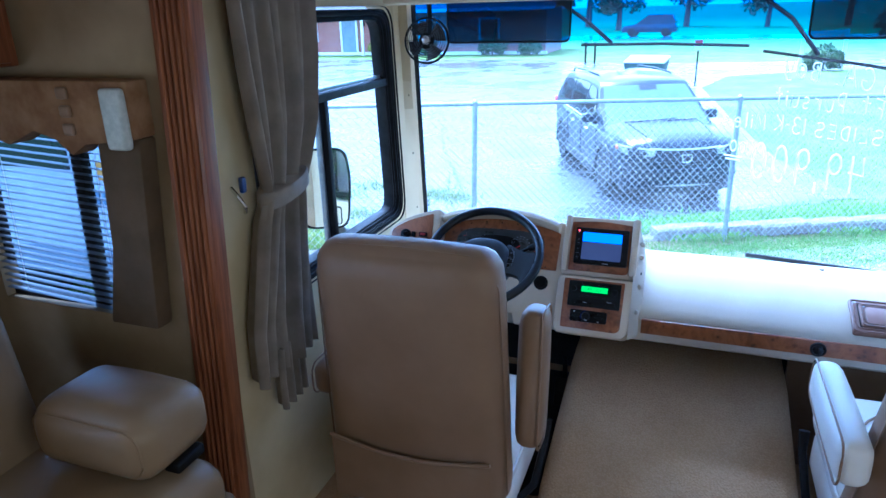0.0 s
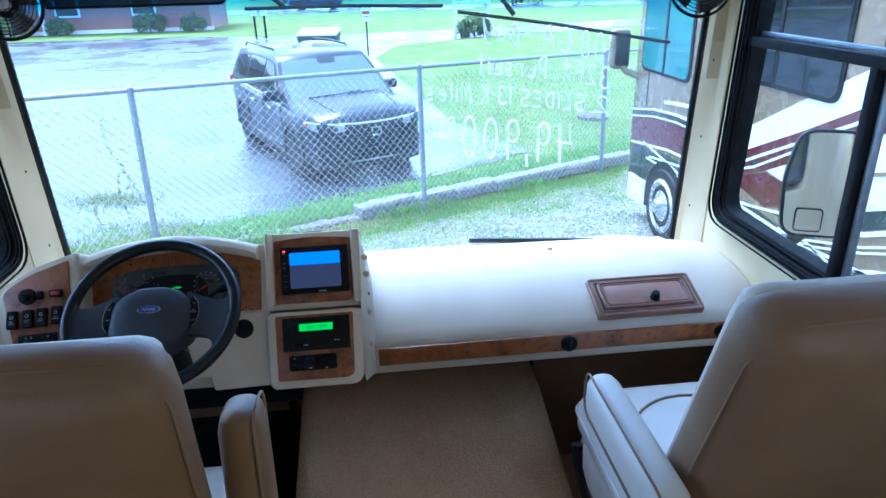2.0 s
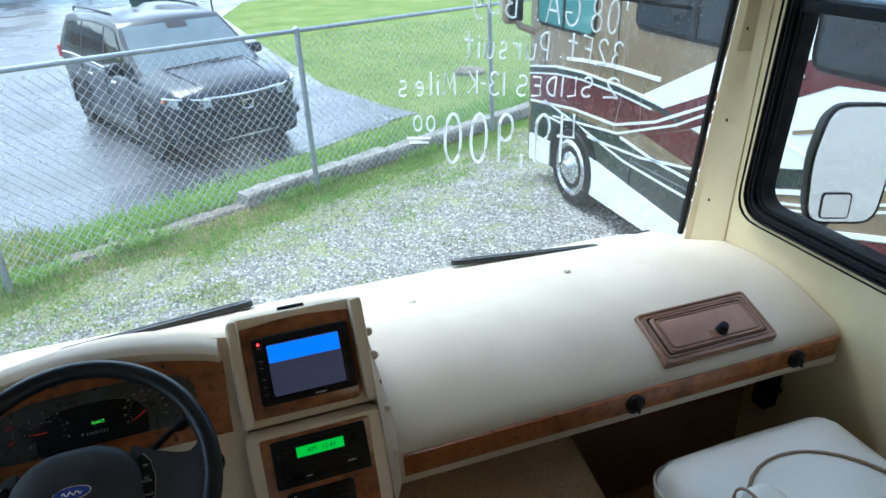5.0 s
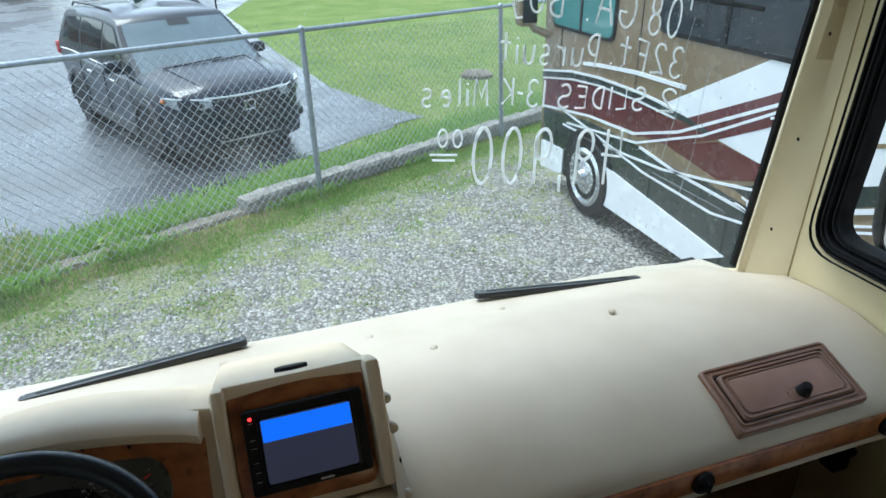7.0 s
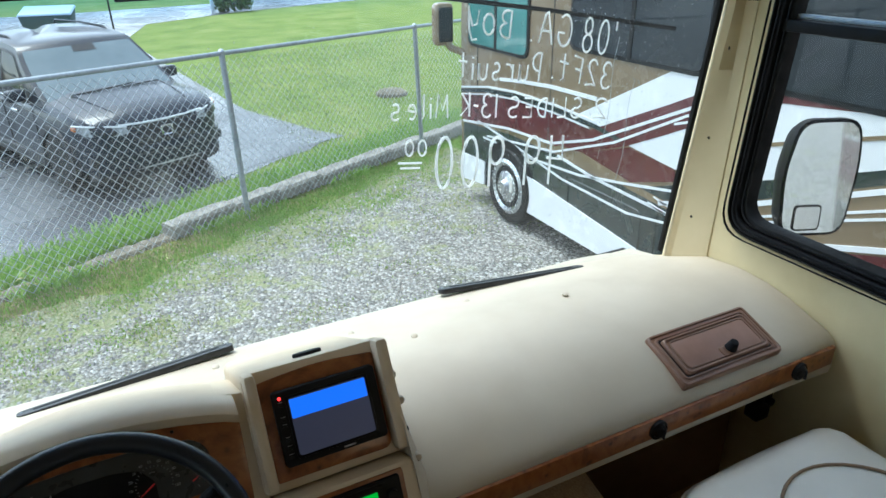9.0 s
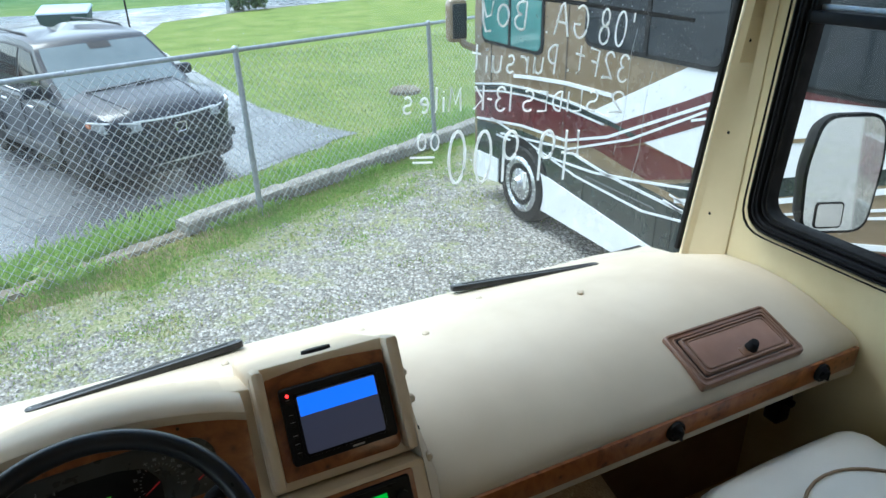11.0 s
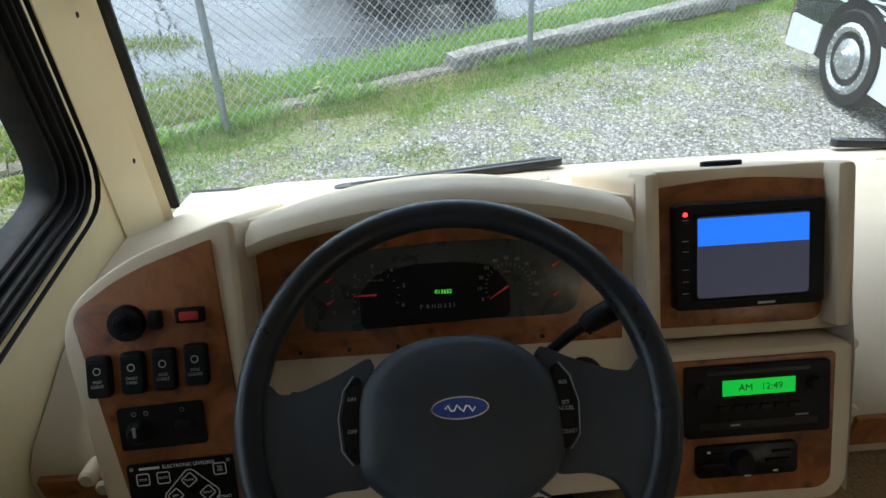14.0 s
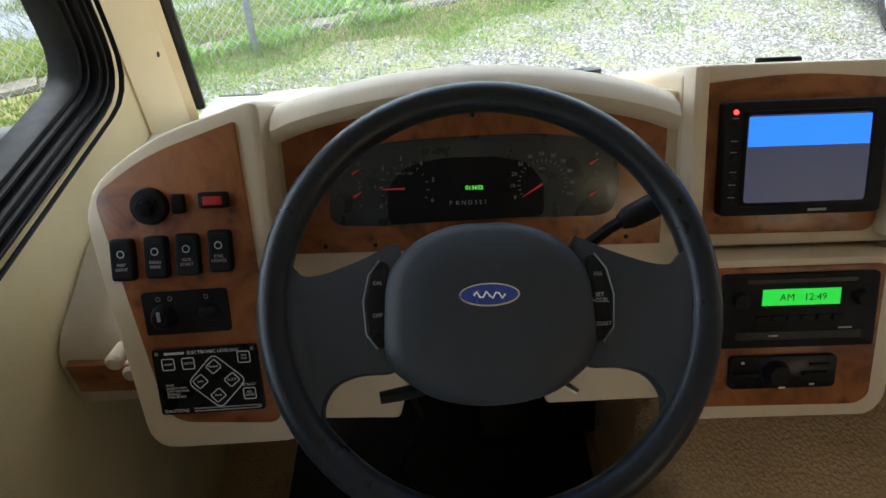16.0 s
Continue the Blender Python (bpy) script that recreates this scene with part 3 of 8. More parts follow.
part("stack_switch", Geo().cushion((0, 0, 0), (0.012, 0.02, 0.03), 0.005), BLACK, dash, "small black rocker switch", m=T(-0.066, 2.93, 0.80))

VENTGREY = surf("dark_grey_vent_plastic", (0.018, 0.020, 0.022), (0.030, 0.033, 0.036), 12, 0.42, 900, 0.2)
for (ax, ay, az), (bx, by, bz) in (((-0.792, 3.515, 0.700), (-0.291, 3.585, 0.678)), ((0.332, 3.588, 0.678), (0.816, 3.505, 0.703))):
    a, b = Vector((ax, ay, az)), Vector((bx, by, bz))
    d = b - a
    vent = thing("defroster_vent", "long slim black defroster vent set into the dash top", "vent", T(*((a + b) / 2 - Vector((0, 0, 0.0)))) @ pose(0, 0, 0, 0, 0, math.degrees(math.atan2(d.y, d.x))) @ pose(0, 0, 0, -17, 0, 0), group="defroster vents")
    L = d.length
    part("bezel", Geo().prism(fillet([(-L / 2, -0.020), (L / 2, -0.020), (L / 2, 0.020), (-L / 2, 0.020)], 0.019), -0.012, 0.005), VENTGREY, vent, bevel=0.002)
    part("slot", Geo().box((0, 0.001, 0.004), (L - 0.07, 0.014, 0.004)), RUBBER, vent, bevel=0.002)
    for s in (-1, 1):
        part("screw", Geo().lathe([(0, 0.007), (0.003, 0.0065), (0.004, 0.004)], 8), STEEL, vent, m=T(s * (L / 2 - 0.012), 0, 0))

sensor = solid("dash_sensor", Geo().prism([(0.028 * math.cos(a), 0.014 * math.sin(a)) for a in [2 * math.pi * i / 20 for i in range(20)]], -0.01, 0.004), BLACK, "flat black oval speaker cover on the centre stack", "speaker", m=T(-0.215, 3.035, 0.968) @ pose(0, 0, 0, -27, 0, 0), bevel=0.002)

for x in (0.517, 0.994):
    knob = thing("air_vent", "round black swivel air vent in the burl strip", "air vent", T(x, 2.835, 0.644) @ pose(0, 0, 0, 90, 0, 0), group="dash air vents")
    part("ring", Geo().lathe([(0.018, 0), (0.0245, 0.0), (0.0245, 0.008), (0.020, 0.012), (0.016, 0.008)], 24), BLACK, knob)
    part("ball", Geo().lathe([(0.0, 0.022), (0.008, 0.021), (0.015, 0.016), (0.019, 0.007), (0.0195, -0.004)], 20), GLOSSB, knob)
    part("fin", Geo().box((0, 0, 0.021), (0.004, 0.026, 0.008)), BLACK, knob, bevel=0.001)

GM = Matrix(((1, 0, 0, 0.777), (0, 0.942, -0.336, 2.928), (0, 0.336, 0.942, 0.733), (0, 0, 0, 1)))
WOODV = surf("moulded_brown_wood", (0.17, 0.085, 0.050), (0.24, 0.125, 0.078), 7, 0.38, 250, 0.1, coat=0.2)
MAUVE = surf("mauve_brown_panel", (0.26, 0.142, 0.102), (0.33, 0.190, 0.145), 9, 0.45, 250, 0.1)
glove = thing("glove_box", "moulded brown wood-look glove box door in the dash", "glove box", GM)
part("frame", Geo().prism(fillet([(-0.165, -0.075), (0.165, -0.075), (0.165, 0.078), (-0.165, 0.078)], 0.008), -0.02, 0.008), WOODV, glove, bevel=0.004)
part("gap", Geo().prism(fillet([(-0.143, -0.057), (0.143, -0.057), (0.143, 0.058), (-0.143, 0.058)], 0.008), 0.0, 0.0092), RUBBER, glove)
door = part("door", Geo().prism(fillet([(-0.14, -0.054), (0.14, -0.054), (0.14, 0.055), (-0.14, 0.055)], 0.01), 0.0, 0.014), WOODV, glove, bevel=0.004)
for r0, w, h, z, mt in ((0.0045, 0.322, 0.145, 0.0075, WOODV), (0.0035, 0.298, 0.121, 0.0085, WOODV)):
    part("moulding", Geo().tube([(x, y, z) for x, y in rounded(w, h, 0.010, 4, 0, 0.0012)], r0, 6, True), mt, glove, "raised wood-look bead")
part("door_panel", Geo().prism(fillet([(-0.122, -0.038), (0.122, -0.038), (0.122, 0.040), (-0.122, 0.040)], 0.012), 0.0, 0.0155), MAUVE, door, "mauve-brown inset panel", bevel=0.001)
for w, h, r0 in ((0.270, 0.100, 0.0040), (0.250, 0.083, 0.0030)):
    part("moulding", Geo().tube([(x, y, 0.0145) for x, y in rounded(w, h, 0.012, 4, 0, 0.001)], r0, 6, True), WOODV, door)
part("latch", Geo().lathe([(0.0, 0.03), (0.010, 0.028), (0.012, 0.022), (0.016, 0.0)], 16), BLACK, door, "black turn latch", m=T(0.02, -0.028, 0.014))
part("latch_plate", Geo().cushion((0, 0, 0), (0.05, 0.03, 0.01), 0.005), WOODV, door, m=T(0.012, -0.030, 0.014))

# switch panel
sp = thing("switch_panel", "burl wood switch panel with rocker switches beside the wheel", "switch panel", FL(0, 0, 0.05))
part("plate", Geo().prism(fillet([(-1.028, 0.060), (-0.96, 0.104), (-0.859, 0.137), (-0.838, -0.228), (-0.977, -0.222)], [0.02, 0.06, 0.004, 0.02, 0.03], 6), -0.01, 0.003), BURL, sp, bevel=0.0015)
dial = part("mirror_dial", Geo().lathe([(0.0, 0.012), (0.012, 0.012), (0.013, 0.010), (0.020, 0.009), (0.0215, 0.003), (0.0215, 0)], 24), BLACK, sp, "round black mirror control", m=T(-0.963, 0.046, 0.003))
part("dial_knob", Geo().lathe([(0.0, 0.012), (0.008, 0.011), (0.010, 0.0)], 16), GLOSSB, dial, m=T(0, -0.001, 0.011))
part("small_switch", Geo().cushion((0, 0, 0.003), (0.015, 0.022, 0.010), 0.003), BLACK, sp, m=T(-0.930, 0.048, 0.003), label="small black rocker switch")
rs = part("warning_switch", Geo().cushion((0, 0, 0.003), (0.034, 0.018, 0.010), 0.003), BLACK, sp, m=T(-0.890, 0.051, 0.003))
part("red_button", Geo().box((0, 0, 0.008), (0.022, 0.010, 0.003)), REDP, rs, "red button", bevel=0.001)
for u, v, word in ((-1.0, -0.015, "MAP\nLIGHT"), (-0.961, -0.013, "DASH\nFANS"), (-0.925, -0.011, "AUX\nSTART"), (-0.888, -0.008, "FOG\nLIGHTS")):
    r = part("rocker_switch", Geo().cushion((0, 0, 0.005), (0.027, 0.049, 0.016), 0.005, bulge=(0, 0, -0.002)), BLACK, sp, "black rocker switch with white legend", m=T(u, v, 0.003) @ pose(0, 0, 0, -7, 0, 0))
    lettering("legend", word, 0.0052, GREYP, r, T(0, -0.008, 0.0126))
    part("symbol", Geo().tube([(0.004 * math.cos(a), 0.007 + 0.004 * math.sin(a), 0.0125) for a in [math.pi / 5 * i for i in range(10)]], 0.0006, 4, True), PAPER, r)
    part("rib", Geo().box((0, 0.017, 0.013), (0.018, 0.0012, 0.001)).box((0, 0.020, 0.0125), (0.018, 0.0012, 0.001)), RUBBER, r)
hl = part("headlight_switch", Geo().prism(rounded(0.100, 0.052, 0.004, 4), 0, 0.005), BLACK, sp, "black headlight switch plate", m=T(-0.937, -0.080, 0.003) @ pose(0, 0, 0, 0, 0, 2), bevel=0.001)
part("knob", Geo().lathe([(0.0, 0.014), (0.009, 0.014), (0.013, 0.008), (0.016, 0.0)], 20), BLACK, hl, m=T(-0.026, -0.004, 0.005))
part("pointer", Geo().box((-0.026, 0.001, 0.020), (0.003, 0.011, 0.003)), GREYP, hl)
part("dimmer", Geo().cushion((0.028, 0.0, 0.007), (0.022, 0.014, 0.010), 0.004), RUBBER, hl)
for x in (-0.030, -0.016, 0.026):
    part("mark", Geo().tube([(x + 0.0025 * math.cos(a), 0.018 + 0.0025 * math.sin(a), 0.0052) for a in [math.pi / 4 * i for i in range(8)]], 0.0004, 4, True), GREYP, hl)

lev = thing("leveling_panel", "black leveling control panel with white keys", "control panel", FL(-0.9205, -0.166, 0.053) @ pose(0, 0, 0, 0, 0, 2))
part("plate", Geo().prism(rounded(0.126, 0.084, 0.003, 3), 0, 0.005), GLOSSB, lev, bevel=0.001)
Z5 = 0.0053


def outline_key(nm, cx, cy, w, h, turn, word, size, r=0.0007):
    g = Geo().tube([(x, y, 0) for x, y in rounded(w, h, min(w, h) * 0.15, 3)], r, 4, True)
    k = part(nm, g, WHITEP, lev, m=T(cx, cy, Z5) @ pose(0, 0, 0, 0, 0, turn))
    if word:
        lettering("legend", word, size, WHITEP, k, pose(0, 0, 0, 0, 0, -turn), depth=0.0002)


outline_key("pad_outline", 0.010, -0.002, 0.050, 0.050, 45, "", 0)
for a, b, word in ((0.0085, 0.017, "FRONT"), (-0.010, -0.001, "LEFT"), (0.028, -0.001, "RIGHT"), (0.009, -0.020, "REAR")):
    outline_key("key", a, b, 0.0145, 0.0125, 38, word, 0.0036)
for a, b, word in ((-0.045, 0.023, "MAN"), (-0.021, 0.023, "AUTO"), (0.046, 0.027, "ON\nOFF"), (0.047, -0.020, "ALL\nJACKS")):
    outline_key("key", a, b, 0.0145, 0.0140, 0, word, 0.0040)
lettering("heading", "ELECTRONIC LEVELING", 0.0058, WHITEP, lev, T(0.010, 0.0365, Z5), depth=0.0002)
part("bars", Geo().box((-0.036, 0.0365, Z5), (0.024, 0.003, 0.0004)), WHITEP, lev)
lettering("retract", "RETRACT", 0.0042, WHITEP, lev, T(0.047, -0.0085, Z5), depth=0.0002)
lettering("lamp_legend", "WAIT\nJACKS DOWN\nLOW VOLTAGE\nENGAGE\nPARK BRAKE", 0.0038, WHITEP, lev, T(-0.052, -0.0115, Z5), "LEFT", 0.0002)
lettering("caution", "CAUTION!", 0.0062, WHITEP, lev, T(-0.044, -0.0375, Z5), depth=0.0002)
for k in range(2):
    part("bars", Geo().box((0.016, -0.0355 - 0.0034 * k, Z5), (0.078, 0.0014, 0.0004)), GREYP, lev)
for a in (-0.057, 0.057):
    for b in (-0.037, 0.037):
        part("screw", Geo().lathe([(0, 0.0015), (0.0022, 0.001), (0.0025, 0)], 8), STEEL, lev, m=T(a, b, 0.005))

# gauges
gc = thing("gauge_cluster", "dark instrument cluster in a burl wood surround", "instrument cluster", FL(0, 0, -0.012))
part("surround", Geo().prism([(-0.82, -0.03), (-0.366, -0.032), (-0.362, 0.108)] + [(u, v + 0.002) for u, v in reversed(inner)][1:-1] + [(-0.824, 0.108)], -0.004, 0.006), BURL, gc, bevel=0.001)
lens = [(-0.772, 0.012), (-0.757, 0.004), (-0.70, 0.002), (-0.65, 0.004), (-0.62, 0.012), (-0.56, 0.012), (-0.53, 0.006), (-0.44, 0.006), (-0.425, 0.014), (-0.418, 0.05), (-0.424, 0.082), (-0.445, 0.100), (-0.52, 0.108), (-0.60, 0.108), (-0.70, 0.104), (-0.745, 0.092), (-0.767, 0.066)]
part("gauge_face", Geo().prism(fillet(lens, 0.012), 0.0, 0.009), surf("smoked_gauge_face", (0.032, 0.036, 0.036), (0.05, 0.055, 0.055), 14, 0.3, 300, 0.02), gc, bevel=0.001)
hump = [(-0.70, 0.004), (-0.70, 0.05), (-0.675, 0.075), (-0.63, 0.083), (-0.57, 0.083), (-0.53, 0.075), (-0.51, 0.05), (-0.51, 0.008)]
part("gauge_mask", Geo().prism(fillet(hump, 0.01), 0.0, 0.0105), BLACK, gc, bevel=0.001)


def gauge(cx, cy, r, words, a0, a1, needle, size):
    n = len(words)
    for i, wd in enumerate(words):
        a = radians(a0 + (a1 - a0) * i / (n - 1))
        lettering("numeral", wd, size, GREYP, gc, T(cx + r * math.cos(a), cy + r * math.sin(a), 0.0112), depth=0.0002)
    tk = Geo()
    for i in range(2 * n - 1):
        a = radians(a0 + (a1 - a0) * i / (2 * n - 2))
        tk.box((0, r * 0.78, 0), (0.0006, r * 0.10, 0.0004), T(cx, cy, 0.0112) @ pose(0, 0, 0, 0, 0, math.degrees(a) - 90))
    part("ticks", tk, GREYP, gc)
    part("needle", Geo().prism([(0, -0.0012), (r * 0.8, -0.0003), (r * 0.8, 0.0003), (0, 0.0012)], 0, 0.0012, T(cx, cy, 0.0125) @ pose(0, 0, 0, 0, 0, needle)), NEEDLE, gc, "red needle")


gauge(-0.678, 0.048, 0.036, ["0", "1", "2", "3", "4", "5", "6"], 215, -25, 180, 0.0075)
gauge(-0.512, 0.048, 0.036, ["0", "10", "20", "30", "40", "50", "60", "70", "80", "90", "100"], 205, -22, 212, 0.0065)
for cx, cy in ((-0.455, 0.070), (-0.455, 0.032), (-0.740, 0.040), (-0.740, 0.068)):
    gauge(cx, cy, 0.014, ["C", "H"], -55, 55, 30, 0.004)
lettering("caption", "RPM X 1000", 0.0038, GREYP, gc, T(-0.678, 0.066, 0.0112), depth=0.0002)
lettering("caption", "MPH", 0.0042, GREYP, gc, T(-0.512, 0.066, 0.0112), depth=0.0002)
lettering("odometer", "013652", 0.0072, LEDGREEN, gc, T(-0.594, 0.046, 0.0112), depth=0.0002, label="green lit digits")
lettering("gear_display", "P  R N D 3 2 1", 0.0075, GREYP, gc, T(-0.602, 0.028, 0.0112), depth=0.0002)
for i in range(7):
    for v in (-0.022, 0.128):
        if v < 0 or 1 <= i <= 5:
            part("screw", Geo().lathe([(0, 0.002), (0.0025, 0.0015), (0.003, 0)], 8), RUBBER, gc, m=T(-0.78 + 0.062 * i, v + (0.004 if v > 0 and 2 <= i <= 4 else -0.008 if v > 0 else 0), 0.006))

# monitor
part("stack_burl", Geo().prism(fillet([(-0.322, -0.022), (-0.106, -0.024), (-0.106, 0.158), (-0.215, 0.168), (-0.322, 0.158)], [0.004, 0.02, 0.004, 0.1, 0.004]), -0.006, 0.0), BURL, dash, "burl wood monitor surround", m=FM, bevel=0.001)
mon = thing("rear_view_monitor", "black rear-view monitor with a lit blue screen", "monitor", FL(-0.209, 0.070, 0.0))
part("bezel", Geo().prism(rounded(0.190, 0.134, 0.006, 4), -0.004, 0.018), BLACK, mon, bevel=0.003)
part("screen_frame", Geo().prism(rounded(0.152, 0.112, 0.006, 4, 0.002, 0.0), 0.01, 0.0195), GLOSSB, mon, bevel=0.001)
part("screen", Geo().prism(rounded(0.142, 0.102, 0.005, 4, 0.002, 0.0), 0.012, 0.0202), SCREEN_GREY, mon, "grey lit screen")
part("screen_band", Geo().box((0.002, 0.032, 0.0204), (0.140, 0.034, 0.0008)), SCREEN_BLUE, mon, "bright blue band on the screen")
part("power_led", Geo().lathe([(0, 0.003), (0.0025, 0.002), (0.003, 0)], 10), LEDRED, mon, "lit red lamp", m=T(-0.083, 0.055, 0.018))
for k, v in enumerate((0.042, 0.016, 0.003, -0.020, -0.035, -0.050)):
    part("button", Geo().cushion((0, 0, 0), (0.008, 0.005, 0.006), 0.002), RUBBER, mon, m=T(-0.083, v, 0.018))
    part("mark", Geo().box((-0.083, v + 0.006, 0.0182), (0.008, 0.0008, 0.0004)), GREYP, mon)
part("maker_mark", Geo().box((0.02, -0.0615, 0.0182), (0.022, 0.003, 0.0006)), GREYP, mon)

part("stack_burl_lower", Geo().prism(fillet([(-0.323, -0.056), (-0.109, -0.056), (-0.113, -0.225), (-0.128, -0.236), (-0.322, -0.234)], [0.006, 0.006, 0.02, 0.02, 0.008]), 0.028, 0.036), BURL, dash, "burl wood radio surround", m=FM, bevel=0.001)
rad = thing("car_radio", "black car radio with a green lit display", "radio", FL(-0.212, -0.109, 0.036))
part("face", Geo().prism(rounded(0.184, 0.092, 0.004, 4), -0.006, 0.008), BLACK, rad, bevel=0.002)
part("display", Geo().box((0.0, 0.018, 0.008), (0.092, 0.020, 0.002)), LCD, rad, "green lit display")
lettering("digits", "AM   12:49", 0.0125, surf("dark_green_digits", (0.006, 0.14, 0.014), (0.008, 0.16, 0.016), 9, 0.5, bump=0), rad, T(0.002, 0.0175, 0.0092), depth=0.0001)
part("slot", Geo().box((0, 0.038, 0.008), (0.13, 0.005, 0.0015)), GLOSSB, rad)
part("lower_bar", Geo().box((0.0, -0.030, 0.008), (0.15, 0.010, 0.0015)), GLOSSB, rad)
for x in (-0.072, 0.072):
    part("knob", Geo().lathe([(0, 0.010), (0.009, 0.009), (0.010, 0)], 16), BLACK, rad, m=T(x, 0.016, 0.008))
for i in range(6):
    part("key", Geo().box((-0.045 + 0.018 * i, -0.008, 0.009), (0.014, 0.007, 0.003)), RUBBER, rad, bevel=0.001)
part("marks", Geo().box((0.055, -0.022, 0.0086), (0.016, 0.002, 0.0006)).box((-0.03, -0.030, 0.0092), (0.012, 0.002, 0.0006)), GREYP, rad)
cli = thing("climate_control", "black climate control with a blue-marked dial", "climate control", FL(-0.225, -0.188, 0.036))
part("face", Geo().prism(rounded(0.130, 0.042, 0.006, 4), -0.004, 0.006), GLOSSB, cli, bevel=0.001)
part("dial", Geo().lathe([(0, 0.012), (0.012, 0.012), (0.014, 0.006), (0.016, 0)], 20), BLACK, cli, m=T(-0.008, 0, 0.006))
part("dial_arc", Geo().tube([(0.0185 * math.cos(a) - 0.008, 0.0185 * math.sin(a), 0.0064) for a in [radians(90 + 12 * i) for i in range(12)]], 0.0007, 4), BLUEP, cli, "blue arc")
for x in (-0.045, 0.038):
    part("slider", Geo().box((x, -0.002, 0.008), (0.030, 0.005, 0.004)).box((x + 0.005, 0.010, 0.008), (0.024, 0.003, 0.003)), BLACK, cli, bevel=0.001)
part("pointers", Geo().box((-0.006, -0.014, 0.0185), (0.008, 0.002, 0.001)).box((0.036, -0.016, 0.0068), (0.006, 0.002, 0.001)).box((-0.05, 0.014, 0.0068), (0.004, 0.003, 0.001)), WHITEP, cli)
part("column_vent", Geo().lathe([(0.0, 0.002), (0.018, 0.003), (0.021, 0.008), (0.026, 0.006), (0.027, 0)], 24), BLACK, dash, "round black outlet", m=FL(-0.418, -0.082, -0.012))

# steering wheel
WM = Matrix(((1, 0, 0, -0.593), (0, 0.819, -0.574, 2.712), (0, 0.574, 0.819, 0.905), (0, 0, 0, 1)))
wheel = thing("steering_wheel", "black four-spoke steering wheel with an airbag pad", "steering wheel", WM)
part("rim", Geo().tube([(0.200 * math.sin(a), 0.200 * math.cos(a), 0) for a in [2 * math.pi * i / 64 for i in range(64)]], 0.0155, 12, True), RIMM, wheel, smooth=60)
padp = [(x * 1.08, y * 1.04 - 0.013) for x, y in ((-0.066, 0.062), (-0.03, 0.078), (0.03, 0.078), (0.066, 0.062), (0.090, 0.030), (0.092, -0.045), (0.055, -0.075), (0.02, -0.084), (-0.02, -0.084), (-0.055, -0.075), (-0.092, -0.045), (-0.090, 0.030))]
pp = fillet(padp, 0.02, 4)
part("airbag_pad", Geo().loft([[(x * k, y * k, z) for x, y in pp] for k, z in ((1.0, -0.05), (1.0, -0.005), (0.985, 0.006), (0.94, 0.014), (0.8, 0.020), (0.5, 0.024), (0.2, 0.0255))]), WHEELM, wheel, smooth=60)
for s in (-1, 1):
    sp_out = [(0.080, 0.054), (0.115, 0.036), (0.15, 0.023), (0.172, 0.020), (0.188, 0.040), (0.195, -0.03), (0.185, -0.09), (0.16, -0.13), (0.15, -0.125), (0.153, -0.095), (0.142, -0.078), (0.12, -0.070), (0.085, -0.070)]
    part("spoke", Geo().prism(fillet([(s * x, y) for x, y in sp_out], 0.012), -0.016, 0.007), WHEELM, wheel, bevel=0.007)
    key = [(s * x, y) for x, y in ((0.091, 0.030), (0.098, 0.034), (0.108, 0.020), (0.113, -0.005), (0.110, -0.035), (0.100, -0.048), (0.092, -0.046))]
    k = part("cruise_button", Geo().prism(fillet(key, 0.004), -0.01, 0.009), GLOSSB, wheel, "gloss black cruise buttons with chrome edge", bevel=0.002)
    part("chrome_edge", Geo().tube([(x * 1.015, y, 0.008) for x, y in key[1:6]], 0.0008, 6), STEEL, k)
    words = ((("ON", 0.012), ("OFF", -0.018)) if s < 0 else (("RES", 0.014), ("SET\nACCEL", -0.008), ("COAST", -0.032)))
    for wd, v in words:
        lettering("legend", wd, 0.0052, GREYP, k, T(s * 0.1015, v, 0.0095), depth=0.0002)
badge = part("badge", Geo().prism([(0.0275 * math.cos(a), -0.005 + 0.0108 * math.sin(a)) for a in [2 * math.pi * i / 28 for i in range(28)]], 0.018, 0.0275), CHROME, wheel, "oval badge", bevel=0.001)
part("badge_field", Geo().prism([(0.0256 * math.cos(a), -0.005 + 0.0092 * math.sin(a)) for a in [2 * math.pi * i / 28 for i in range(28)]], 0.026, 0.0282), BLUEP, badge, "blue oval field")
part("badge_mark", Geo().tube([(-0.014 + 0.0028 * i, 0.0032 * math.sin(i * 1.9) - 0.0055, 0.0284) for i in range(11)], 0.0009, 5), WHITEP, badge, "white flourish")
part("column", Geo().tube([(0, -0.005, -0.03), (0, -0.02, -0.12), (0, -0.05, -0.24)], [0.05, 0.045, 0.04], 16), BLACK, wheel)
part("gear_lever", Geo().tube([(0.04, 0.02, -0.07), (0.09, 0.045, -0.06), (0.13, 0.072, -0.05), (0.145, 0.080, -0.048)], 0.006, 8), BLACK, wheel)
part("lever_grip", Geo().tube([(0.142, 0.078, -0.048), (0.150, 0.082, -0.047), (0.175, 0.093, -0.044), (0.190, 0.100, -0.042)], [0.008, 0.012, 0.013, 0.009], 10), BLACK, wheel, smooth=60)
part("turn_stalk", Geo().tube([(-0.04, 0.01, -0.06), (-0.12, 0.018, -0.05), (-0.17, 0.022, -0.045)], [0.006, 0.008, 0.009], 8), BLACK, wheel)
part("tilt_lever", Geo().tube([(-0.03, -0.075, -0.05), (-0.075, -0.085, -0.045), (-0.105, -0.09, -0.04)], [0.005, 0.007, 0.006], 8), BLACK, wheel)
